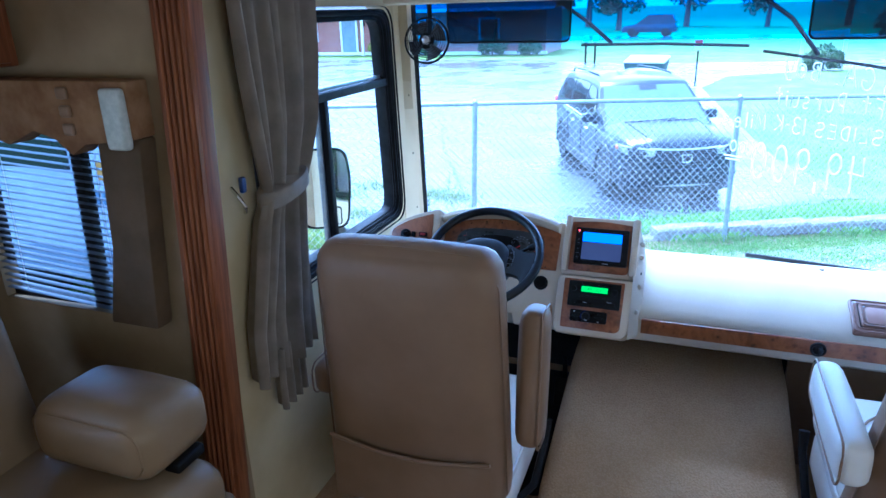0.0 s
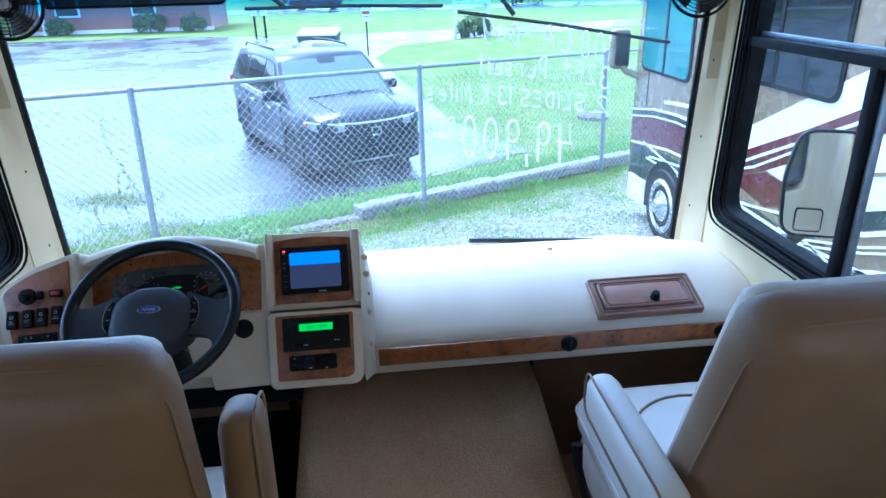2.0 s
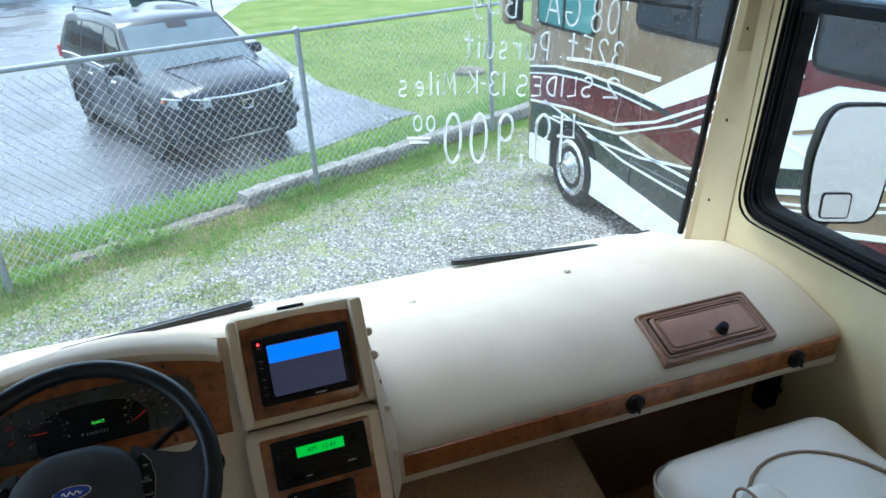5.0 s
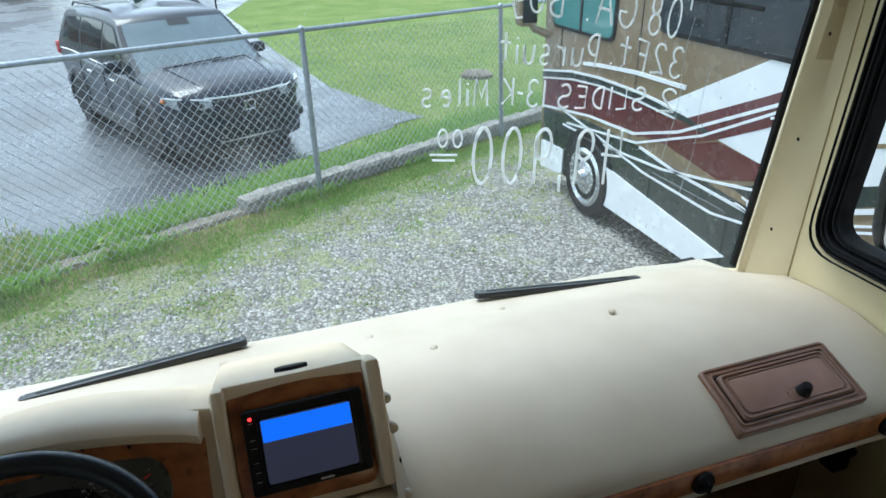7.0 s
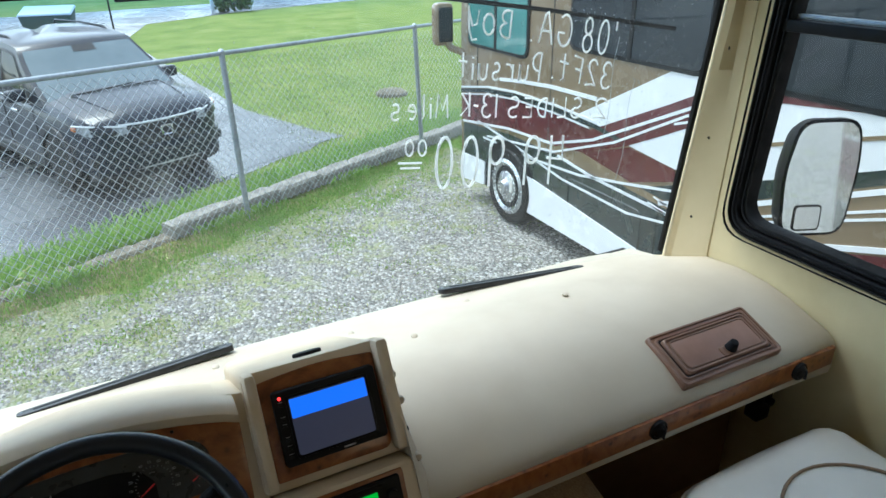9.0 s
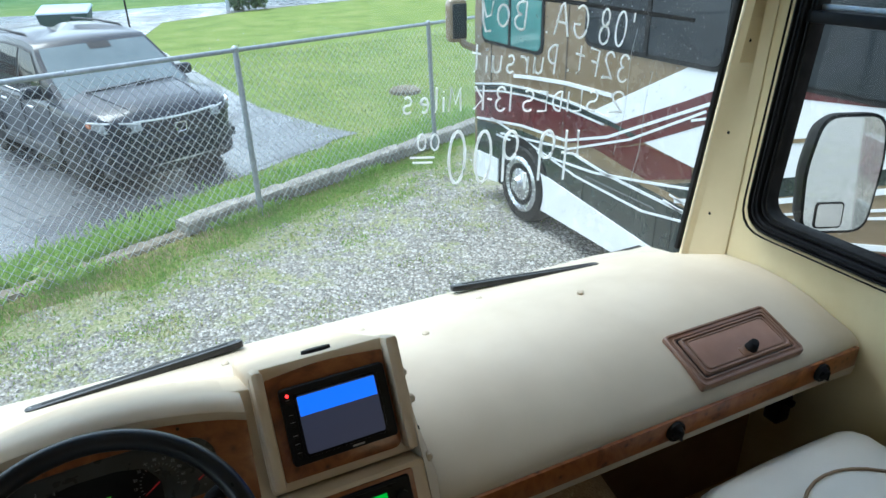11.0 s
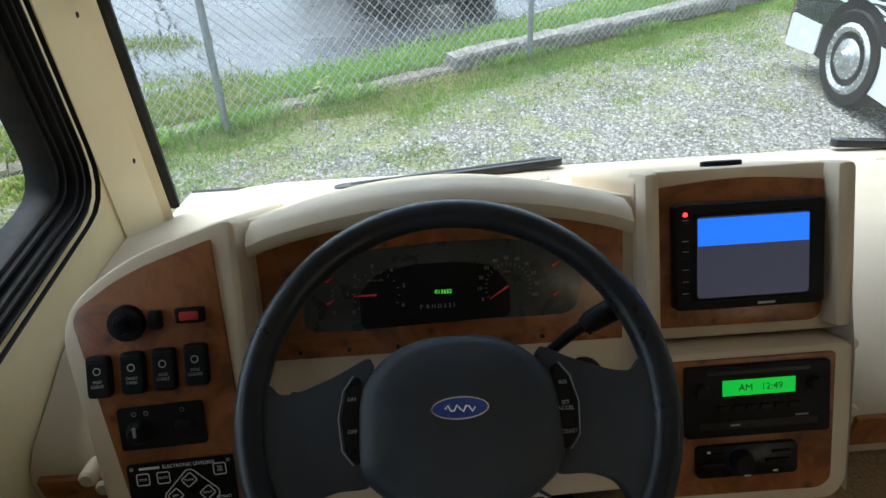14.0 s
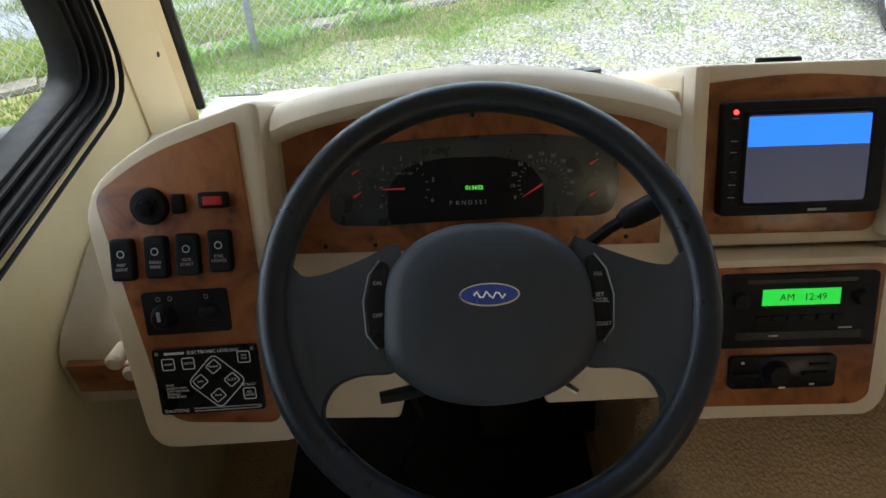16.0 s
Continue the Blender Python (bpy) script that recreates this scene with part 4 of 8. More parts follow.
part("key_ring", Geo().tube([(0.07, -0.08, -0.05), (0.085, -0.09, -0.045)], 0.003, 6), CHROME, wheel)

# pedals
for x, w, nm in ((-0.52, 0.10, "brake_pedal"), (-0.36, 0.07, "throttle_pedal")):
    p = thing(nm, "black rubber-faced floor pedal under the dash", "pedal", T(x, 3.05, 0.0), group="pedals")
    part("pad", Geo().cushion((0, 0, 0.16), (w, 0.02, 0.12), 0.008, pose(0, 0, 0, -25, 0, 0)), RUBBER, p)
    part("arm", Geo().tube([(0, 0.10, 0.30), (0, 0.12, 0.18), (0, 0.10, 0.14), (0, 0.12, 0.0)], 0.012, 6), BLACK, p)

# Added black sheet stands in for the shade under the dash.
solid("footwell_shade", Geo().prism(rounded(0.66, 0.92, 0.05, 5, -0.66, 3.06), 0.0, 0.012), RUBBER, "flat black sheet for the shade in the driver's footwell", "floor mat", bevel=0.003)
# engine cover
dog = solid("engine_cover", Geo().loft([[(x, y, z) for x, z in ((-0.31, 0.0), (-0.31, h - 0.03), (-0.27, h), (0.44, h), (0.485, h - 0.03), (0.485, 0.0))] for y, h in ((2.30, 0.14), (2.42, 0.24), (2.62, 0.30), (3.02, 0.40), (3.35, 0.42))]), COVER, "raised engine cover wrapped in tan carpet", "engine cover", bevel=0.012, kind="structure")
solid("footwell_panel", Geo().box((0.815, 3.12, 0.28), (0.66, 0.03, 0.58)), surf("brown_panel", (0.16, 0.09, 0.045), (0.2, 0.12, 0.06), 5, 0.8, 300, 0.2), "brown carpeted panel under the dash", "panel", kind="structure")


# ---- seats ----
def captain_chair(nm, label, m, recline, raised, pale):
    s = thing(nm, label, "seat", m, group="captain's chairs")
    part("pedestal", Geo().prism(rounded(0.36, 0.40, 0.05, 5, 0, 0.02), 0.0, 0.30), SEAT, s, bevel=0.01)
    part("base_skirt", Geo().cushion((0, 0.03, 0.36), (0.52, 0.50, 0.16), 0.05), SEAT_LIT, s)
    c = part("seat_cushion", Geo().cushion((0, 0.05, 0.475), (0.53, 0.54, 0.15), 0.065, bulge=(0, 0.012, 0.022)), SEAT_LIT, s, "leather cushion with piping, window light in its pale tone")
    part("piping", Geo().tube([(0.20 * math.sin(a), -0.02 + 0.22 * math.cos(a), 0.563 + 0.004) for a in [radians(-100 + 10 * i) for i in range(21)]], 0.004, 6), SEAT, c)
    part("piping", Geo().tube([(x, y, 0.495) for x, y in rounded(0.535, 0.545, 0.07, 6, 0, 0.05)], 0.004, 6, True), SEAT_LIT, c)
    B = T(0, -0.19, 0.42) @ pose(0, 0, 0, recline, 0, 0)
    b = part("backrest", Geo().cushion((0, 0, 0.40), (0.53, 0.15, 0.82), 0.068, n=14, bulge=(0, 0.012, 0.012), taper=0.035), SEAT, s, "taupe leather backrest", m=B, smooth=60)
    part("front_panel", Geo().cushion((0, 0.05, 0.41), (0.48, 0.095, 0.77), 0.046, n=10, bulge=(0, 0.015, 0), taper=0.03), SEAT_LIT, b, "leather front, window light in its pale tone")
    part("seam", Geo().tube([(x * 0.5 * (1 - 0.035 * (z - 0.40) / 0.41), -0.035, z) for x, z in [(0.99, 0.05), (1.0, 0.4), (0.985, 0.72), (0.90, 0.785), (0.7, 0.806), (0, 0.812), (-0.7, 0.806), (-0.90, 0.785), (-0.985, 0.72), (-1.0, 0.4), (-0.99, 0.05)]], 0.0035, 6, m=Matrix.Scale(0.53, 4, (1, 0, 0))), SEAT, b)
    part("back_pocket", Geo().grid([[(x, -0.094 - 0.006 * math.sin(math.pi * (x + 0.24) / 0.48) - 0.004 * k, z - 0.03 * math.sin(math.pi * (x + 0.24) / 0.48) * (1 - k / 3)) for x in [-0.24 + 0.04 * i for i in range(13)]] for k, z in enumerate((0.20, 0.14, 0.05, -0.02))]).tube([(x, -0.098 - 0.006 * math.sin(math.pi * (x + 0.24) / 0.48), 0.20 - 0.03 * math.sin(math.pi * (x + 0.24) / 0.48)) for x in [-0.24 + 0.04 * i for i in range(13)]], 0.006, 6), SEAT, b, "sewn map pocket")
    for sx in (-1, 1):
        up = raised if sx > 0 else False
        a_m = T(sx * 0.315, -0.15, 0.66) @ pose(0, 0, 0, 84, 0, 0) if up else T(sx * 0.315, -0.15 if raised else -0.38, 0.72 if raised else 0.765)
        arm = part("armrest", Geo().cushion((0, 0.16, 0.0), (0.075, 0.42, 0.11), 0.032, n=10, bulge=(0.004, 0, 0.004)), SEAT_LIT if pale else SEAT, s, "padded leather armrest", m=a_m, smooth=60)
        part("pivot_cap", Geo().lathe([(0, 0.006), (0.014, 0.005), (0.018, 0)], 16), CHROME, arm, "oval chrome pivot cap", m=T(-sx * 0.037, 0.05, 0.0) @ pose(0, 0, 0, 0, -sx * 90, 0))
        part("piping", Geo().tube([(0, y, z) for y, z in rounded(0.425, 0.115, 0.035, 4, 0.16, 0.0)], 0.003, 5, True, m=T(sx * 0.030, 0, 0)), SEAT, arm)
    part("lever", Geo().tube([(0.24, -0.10, 0.30), (0.30, -0.02, 0.34), (0.31, 0.10, 0.44), (0.31, 0.12, 0.50)], [0.012, 0.013, 0.012, 0.016], 8), BLACK, s, "black plastic lever")
    return s


captain_chair("driver_seat", "taupe leather captain's chair behind the steering wheel", T(-0.60, 2.30, 0) @ Matrix.Scale(0.95, 4, (0, 0, 1)), 3, True, False)
captain_chair("passenger_seat", "leather captain's chair with window light in its pale tone, reclined beside the wall", T(0.775, 2.44, 0) @ Matrix.Scale(-1, 4, (1, 0, 0)), 18, False, True)

# ---- sofa, slide-out window, curtain ----
SOFA = leather("tan_sofa_leather", (0.245, 0.17, 0.09), (0.305, 0.22, 0.125))
sofa = thing("sofa", "tan leather sofa along the slide-out wall", "sofa", T(-1.45, 1.0, 0))
part("base", Geo().cushion((-0.02, -0.17, 0.24), (0.86, 2.0, 0.46), 0.04), SOFA, sofa)
for k in range(3):
    part("seat_cushion", Geo().cushion((0.14, 0.44 - 0.62 * k, 0.56), (0.66, 0.61, 0.21), 0.075, n=10, bulge=(0.015, 0, 0.02)), SOFA, sofa)
    part("back_cushion", Geo().cushion((-0.06, 0.36 - 0.62 * k, 0.84), (0.26, 0.61, 0.56), 0.09, pose(0, 0, 0, 0, -8, 0), n=10, bulge=(0.03, 0, 0)), SOFA, sofa)
part("arm_pillow", Geo().cushion((0.245, 0.64, 0.79), (0.36, 0.25, 0.17), 0.06, n=12, bulge=(0.004, 0.012, 0.02)), SOFA, sofa, "padded arm")
part("arm_seam", Geo().tube([(x + 0.245, 0.64 - 0.112, z + 0.79) for x, z in rounded(0.325, 0.125, 0.045, 5)], 0.003, 5, True), SOFA, sofa)
part("arm_base", Geo().cushion((0.10, 0.70, 0.37), (0.46, 0.16, 0.68), 0.04), SOFA, sofa)
part("arm_hinge", Geo().cushion((0.40, 0.66, 0.70), (0.05, 0.10, 0.03), 0.01), BLACK, sofa, "dark hinge under the arm")

cas = thing("trim_slide", "fluted stained oak casing at the slide-out opening", "trim", T(-1.126, 1.93, 1.23) @ pose(0, 0, 0, 0, 3.3, 0) @ T(0, 0, -1.23), kind="structure")
part("board", Geo().box((0, 0, 0.97), (0.115, 0.05, 1.94)), OAK, cas, bevel=0.004)
for k in range(5):
    part("reed", Geo().tube([(-0.036 + 0.018 * k, -0.026, 0.02), (-0.036 + 0.018 * k, -0.026, 1.92)], 0.007, 8), OAK, cas)

sw = thing("window_4", "slide-out window with half-open venetian blinds, backlit shade in their grey", "window", T(-1.655, 1.93, 1.21) @ pose(0, 0, 0, 0, 3.3, 0) @ Matrix.Scale(1.17, 4, (1, 0, 0)), kind="structure")
for cx, cz, wx, wz in ((-0.235, 0, 0.02, 0.64), (0.235, 0, 0.02, 0.64), (0, 0.31, 0.48, 0.02), (0, -0.31, 0.48, 0.03), (0.085, 0, 0.035, 0.62)):
    part("frame_bar", Geo().box((cx, 0.04, cz), (wx, 0.03, wz)), BLACK, sw, bevel=0.002)
part("pane", Geo().grid([[(-0.235, 0.05, -0.31), (0.235, 0.05, -0.31)], [(-0.235, 0.05, 0.31), (0.235, 0.05, 0.31)]]), SHADE_TINT, sw, smooth=0).visible_shadow = False
# White slats given a grey base that holds their backlit shade.
SLAT = surf("backlit_white_slat", (0.11, 0.12, 0.14), (0.15, 0.16, 0.18), 8, 0.4, 200, 0.02)
slat = made("slat", Geo().grid([[(x, 0.010 * math.cos(a), 0.010 * 0.3 * math.sin(a) + 0.001 * math.cos(2 * a)) for a in (0.0, 1.0, 2.1, 3.14)] for x in (-0.225, 0.225)]), SLAT)
for k in range(26):
    part("slat", slat, SLAT, sw, m=T(0, 0.012, -0.285 + 0.0215 * k))
for x in (-0.15, 0.16):
    part("cord", Geo().tube([(x, 0.010, -0.29), (x, 0.010, 0.29)], 0.001, 4), WHITEP, sw)
val = thing("window_valance", "dark brown fabric valance with side panel round the window", "valance", T(-1.60, 1.90, 1.25))
top = [(-0.36, 0.34), (0.39, 0.34), (0.39, 0.20), (0.22, 0.18), (0.17, 0.15), (0.12, 0.19), (0.05, 0.21), (-0.05, 0.17), (-0.15, 0.20), (-0.25, 0.19), (-0.36, 0.20)]
part("valance_board", Geo().prism(top, -0.05, 0.02, Matrix(((1, 0, 0, 0), (0, 0, 1, 0), (0, 1, 0, 0), (0, 0, 0, 1)))), SUEDE, val, "patterned suede valance", bevel=0.006)
part("side_panel", Geo().prism([(0.25, 0.2), (0.39, 0.2), (0.335, -0.33), (0.165, -0.33), (0.225, -0.1)], -0.04, 0.02, Matrix(((1, 0, 0, 0), (0, 0, 1, 0), (0, 1, 0, 0), (0, 0, 0, 1)))), FABRIC, val, "dark side panel", bevel=0.01)
part("pale_flap", Geo().cushion((0.35, -0.06, 0.25), (0.065, 0.03, 0.15), 0.012), PAPER, val, "pale rounded flap")
for k in range(3):
    part("button", Geo().cushion((0.185, -0.055, 0.31 - 0.045 * k), (0.035, 0.012, 0.03), 0.006), SEAT, val)

cur = thing("curtain", "grey-brown pleated cab curtain held by a tieback", "curtain", T(-1.09, 2.2, 0.6))


def curtain_piece(nm, levels, folds, amp):
    rings = []
    for z, a, b, am in levels:
        fr = [(-1.088 + am * amp * math.sin(folds * 2 * math.pi * i / 60 + 0.5 * math.sin(3 * z)) + 0.012 * math.sin(0.35 * i + z), a + (b - a) * i / 60, z) for i in range(61)]
        rings.append(fr + [(x - 0.008, y, z) for x, y, z in reversed(fr)])
    part(nm, Geo().loft(rings), CURTAIN, cur, world=True, smooth=60)


curtain_piece("upper_cloth", [(1.80, 2.11, 2.54, 1.0), (1.6, 2.12, 2.52, 1.1), (1.42, 2.14, 2.48, 1.1), (1.30, 2.16, 2.42, 0.9), (1.235, 2.17, 2.38, 0.7)], 7, 0.022)
curtain_piece("lower_cloth", [(1.235, 2.17, 2.38, 0.7), (1.15, 2.12, 2.37, 0.9), (1.0, 2.07, 2.36, 1.0), (0.85, 2.02, 2.35, 1.1), (0.68, 2.01, 2.345, 1.1)], 5, 0.03)
curtain_piece("lining_tail", [(0.75, 2.13, 2.27, 0.6), (0.62, 2.12, 2.265, 0.7), (0.54, 2.12, 2.265, 0.7)], 3, 0.02)
part("tieback", Geo().loft([[(-1.09 + (0.055 + d) * math.cos(q), 2.27 + (0.118 + d) * math.sin(q), z + 0.02 * math.sin(q)) for q in [2 * math.pi * i / 24 for i in range(24)]] for z, d in ((1.21, -0.004), (1.215, 0), (1.255, 0), (1.26, -0.004))]), CURTAIN, cur, world=True, smooth=50)
part("hook", Geo().tube([(-1.15, 2.10, 1.27), (-1.12, 2.09, 1.25), (-1.10, 2.09, 1.22), (-1.11, 2.10, 1.20)], 0.006, 6), CHROME, cur, world=True)
part("blue_clip", Geo().cushion((-1.10, 2.09, 1.285), (0.015, 0.02, 0.045), 0.005), surf("blue_plastic", (0.01, 0.03, 0.16), (0.02, 0.05, 0.2), 20, 0.4), cur, "blue plastic clip", world=True)
solid("curtain_valance", Geo().box((-1.09, 2.62, 1.87), (0.12, 1.2, 0.16)), OAK, "stained oak valance above the cab curtain", "valance", bevel=0.006)
st = thing("notice_sticker", "pale blue printed notice stuck on the side wall", "sticker", T(-XW, 2.02, 1.486))
part("sheet", Geo().box((0.001, 0, 0), (0.002, 0.075, 0.14)), PAPER, st)
part("bars", Geo().box((0.0023, 0, 0.045), (0.0006, 0.06, 0.008)).box((0.0023, 0, 0.025), (0.0006, 0.05, 0.005)).box((0.0023, 0.005, -0.03), (0.0006, 0.045, 0.04)), GREYP, st)

# ---- fans, visors, mirrors ----
for s in (-1, 1):
    m = T(s * 0.945, 3.13, 1.615) @ pose(0, 0, 0, 78, 0, s * -12)
    fan = thing("dash_fan", "small round black caged fan at the windshield's top corner", "fan", m, group="windshield fans")
    cage = Geo()
    for k in range(9):
        r = 0.016 + 0.0085 * k
        cage.tube([(r * math.cos(a), r * math.sin(a), 0.028 - 0.016 * (k / 8) ** 2) for a in [2 * math.pi * i / 28 for i in range(28)]], 0.0011, 4, True)
    for k in range(8):
        a = math.pi / 4 * k
        cage.tube([(r * math.cos(a), r * math.sin(a), 0.026 - 0.016 * (r / 0.084) ** 2) for r in (0.014, 0.05, 0.084)] + [(0.085 * math.cos(a), 0.085 * math.sin(a), -0.03)], 0.0012, 4)
    part("cage", cage, BLACK, fan)
    part("hub_cap", Geo().lathe([(0, 0.034), (0.010, 0.033), (0.016, 0.028), (0.018, 0.02)], 20), surf("silver_cap", (0.5, 0.5, 0.52), (0.6, 0.6, 0.62), 20, 0.3, metal=0.8), fan, "silver hub disc")
    part("motor", Geo().lathe([(0.0, 0.005), (0.03, 0.0), (0.034, -0.05), (0.02, -0.07), (0, -0.075)], 20), BLACK, fan)
    bl = Geo()
    for k in range(4):
        bl.grid([[(r * math.cos(a + 1.57 * k), r * math.sin(a + 1.57 * k), -0.01 + 0.012 * q) for r in (0.018, 0.05, 0.076)] for q, a in ((0, 0.0), (1, 0.55), (1.6, 1.0))])
    part("blade", bl, surf("smoked_blade", (0.03, 0.03, 0.035), (0.05, 0.05, 0.055), 9, 0.3), fan)
    part("rim", Geo().tube([(0.086 * math.cos(a), 0.086 * math.sin(a), 0.0) for a in [2 * math.pi * i / 32 for i in range(32)]], 0.004, 6, True), BLACK, fan)
    part("bracket", Geo().tube([(0, 0, -0.06), (0, 0.06, -0.07), (0, 0.13, -0.06), (0, 0.19, -0.03)], 0.010, 8), BLACK, fan)
    vis = thing("sun_visor", "smoked see-through sun visor folded under the header", "sun visor", T(s * 0.64, 3.20, 1.70) @ pose(0, 0, 0, -6, 0, 0), group="sun visors")
    part("panel", Geo().add([(x, 0, z) for x, z in rounded(0.48, 0.19, 0.02, 5)], [tuple(range(24))]), VISORG, vis, "smoked plastic sheet")
    part("edge", Geo().tube([(x, 0, z) for x, z in rounded(0.485, 0.195, 0.02, 4)], 0.004, 6, True), BLACK, vis)
    part("rod", Geo().tube([(-0.26, 0.0, 0.09), (0.26, 0.0, 0.09)], 0.006, 8), BLACK, vis)
    part("hanger", Geo().tube([(s * 0.24, 0, 0.09), (s * 0.24, 0.02, 0.13)], 0.007, 8), BLACK, vis)
    mm = T(s * 1.53, 3.24, 0.95) @ pose(0, 0, 0, -6, 0, -s * 24) @ Matrix.Scale(0.9, 4, (1, 0, 0))
    mir = thing("wing_mirror", "large black-backed outside mirror on a round arm", "mirror", mm, group="outside mirrors")
    SH = Matrix(((1, 0, 0, 0), (0, 0, 1, 0), (0, 1, 0, 0), (0, 0, 0, 1)))
    outl = fillet([(-0.125, -0.19), (0.115, -0.19), (0.14, 0.05), (0.12, 0.19), (-0.10, 0.19), (-0.14, 0.02)], 0.06)
    part("housing", Geo().loft([[(x * k, y, z * k) for x, z in outl] for k, y in ((1.0, 0.0), (1.0, 0.03), (0.9, 0.07), (0.6, 0.10))]), BLACK, mir, smooth=60)
    part("glass", Geo().prism([(x * 0.92, z * 0.95) for x, z in outl], -0.004, 0.0, SH), MIRROR, mir, "mirror glass")
    part("spot_mirror", Geo().prism(fillet([(-0.03 * s - 0.045, -0.165), (-0.03 * s + 0.045, -0.165), (-0.03 * s + 0.045, -0.09), (-0.03 * s - 0.045, -0.09)], 0.012), -0.009, -0.003, SH), CHROME, mir, "small convex mirror")
    part("spot_rim", Geo().tube([(x, -0.006, z) for x, z in fillet([(-0.03 * s - 0.047, -0.167), (-0.03 * s + 0.047, -0.167), (-0.03 * s + 0.047, -0.088), (-0.03 * s - 0.047, -0.088)], 0.012)], 0.004, 6, True), BLACK, mir)
    part("arm", Geo().tube([(0, 0.05, -0.15), (-s * 0.08, 0.06, -0.235), (-s * 0.30, 0.12, -0.25)], [0.03, 0.034, 0.034], 12), surf("grey_arm", (0.07, 0.075, 0.08), (0.1, 0.105, 0.11), 9, 0.5), mir, "grey tubular arm", smooth=60)
    wip = thing("windshield_wiper", "black windshield wiper hung from the top of the glass", "wiper", T(s * 0.2, 3.56, 1.6), group="wipers")
    xa, xb = (-0.40, 0.24) if s < 0 else (0.29, 1.0)
    za, zb = (1.575, 1.565) if s < 0 else (1.545, 1.43)
    ya, yb = front_x(xa / 1.1, za).y + 0.05, front_x(xb / 1.1, zb).y + 0.05
    part("blade", Geo().tube([(xa, ya, za), ((xa + xb) / 2, max(ya, yb) + 0.02, (za + zb) / 2 + 0.004), (xb, yb, zb)], 0.0065, 6), RUBBER, wip, world=True)
    xm, zm = (-0.28, 1.58) if s < 0 else (0.48, 1.53)
    part("arm", Geo().tube([(xm - 0.24, 3.50, 1.76), (xm - 0.1, 3.54, 1.66), (xm, front_x(xm / 1.1, zm).y + 0.06, zm)], 0.009, 6), BLACK, wip, world=True)

# ---- writing on the windshield, to be read from outside ----
PENM = Mat("white_paint_pen")
PENM.color((0.85, 0.88, 0.88))
tl, ad = PENM.t.nodes.new("ShaderNodeBsdfTranslucent"), PENM.t.nodes.new("ShaderNodeMixShader")
tl.inputs["Color"].default_value = (0.95, 0.97, 0.97, 1)
ad.inputs[0].default_value = 0.6
PENM.link(PENM.b.outputs[0], ad.inputs[1])
PENM.link(tl.outputs[0], ad.inputs[2])
PENM.link(ad.outputs[0], PENM.out.inputs["Surface"])
PEN = PENM.m
penwork = thing("window_writing", "hand-written white price penwork on the windshield glass", "writing", T(0.5, 3.56, 1.2))


def bow(cx, cy, rx, ry, a0, a1):
    n = max(4, int(abs(a1 - a0) / 20))
    return [(cx + rx * math.cos(radians(a0 + (a1 - a0) * i / n)), cy + ry * math.sin(radians(a0 + (a1 - a0) * i / n))) for i in range(n + 1)]


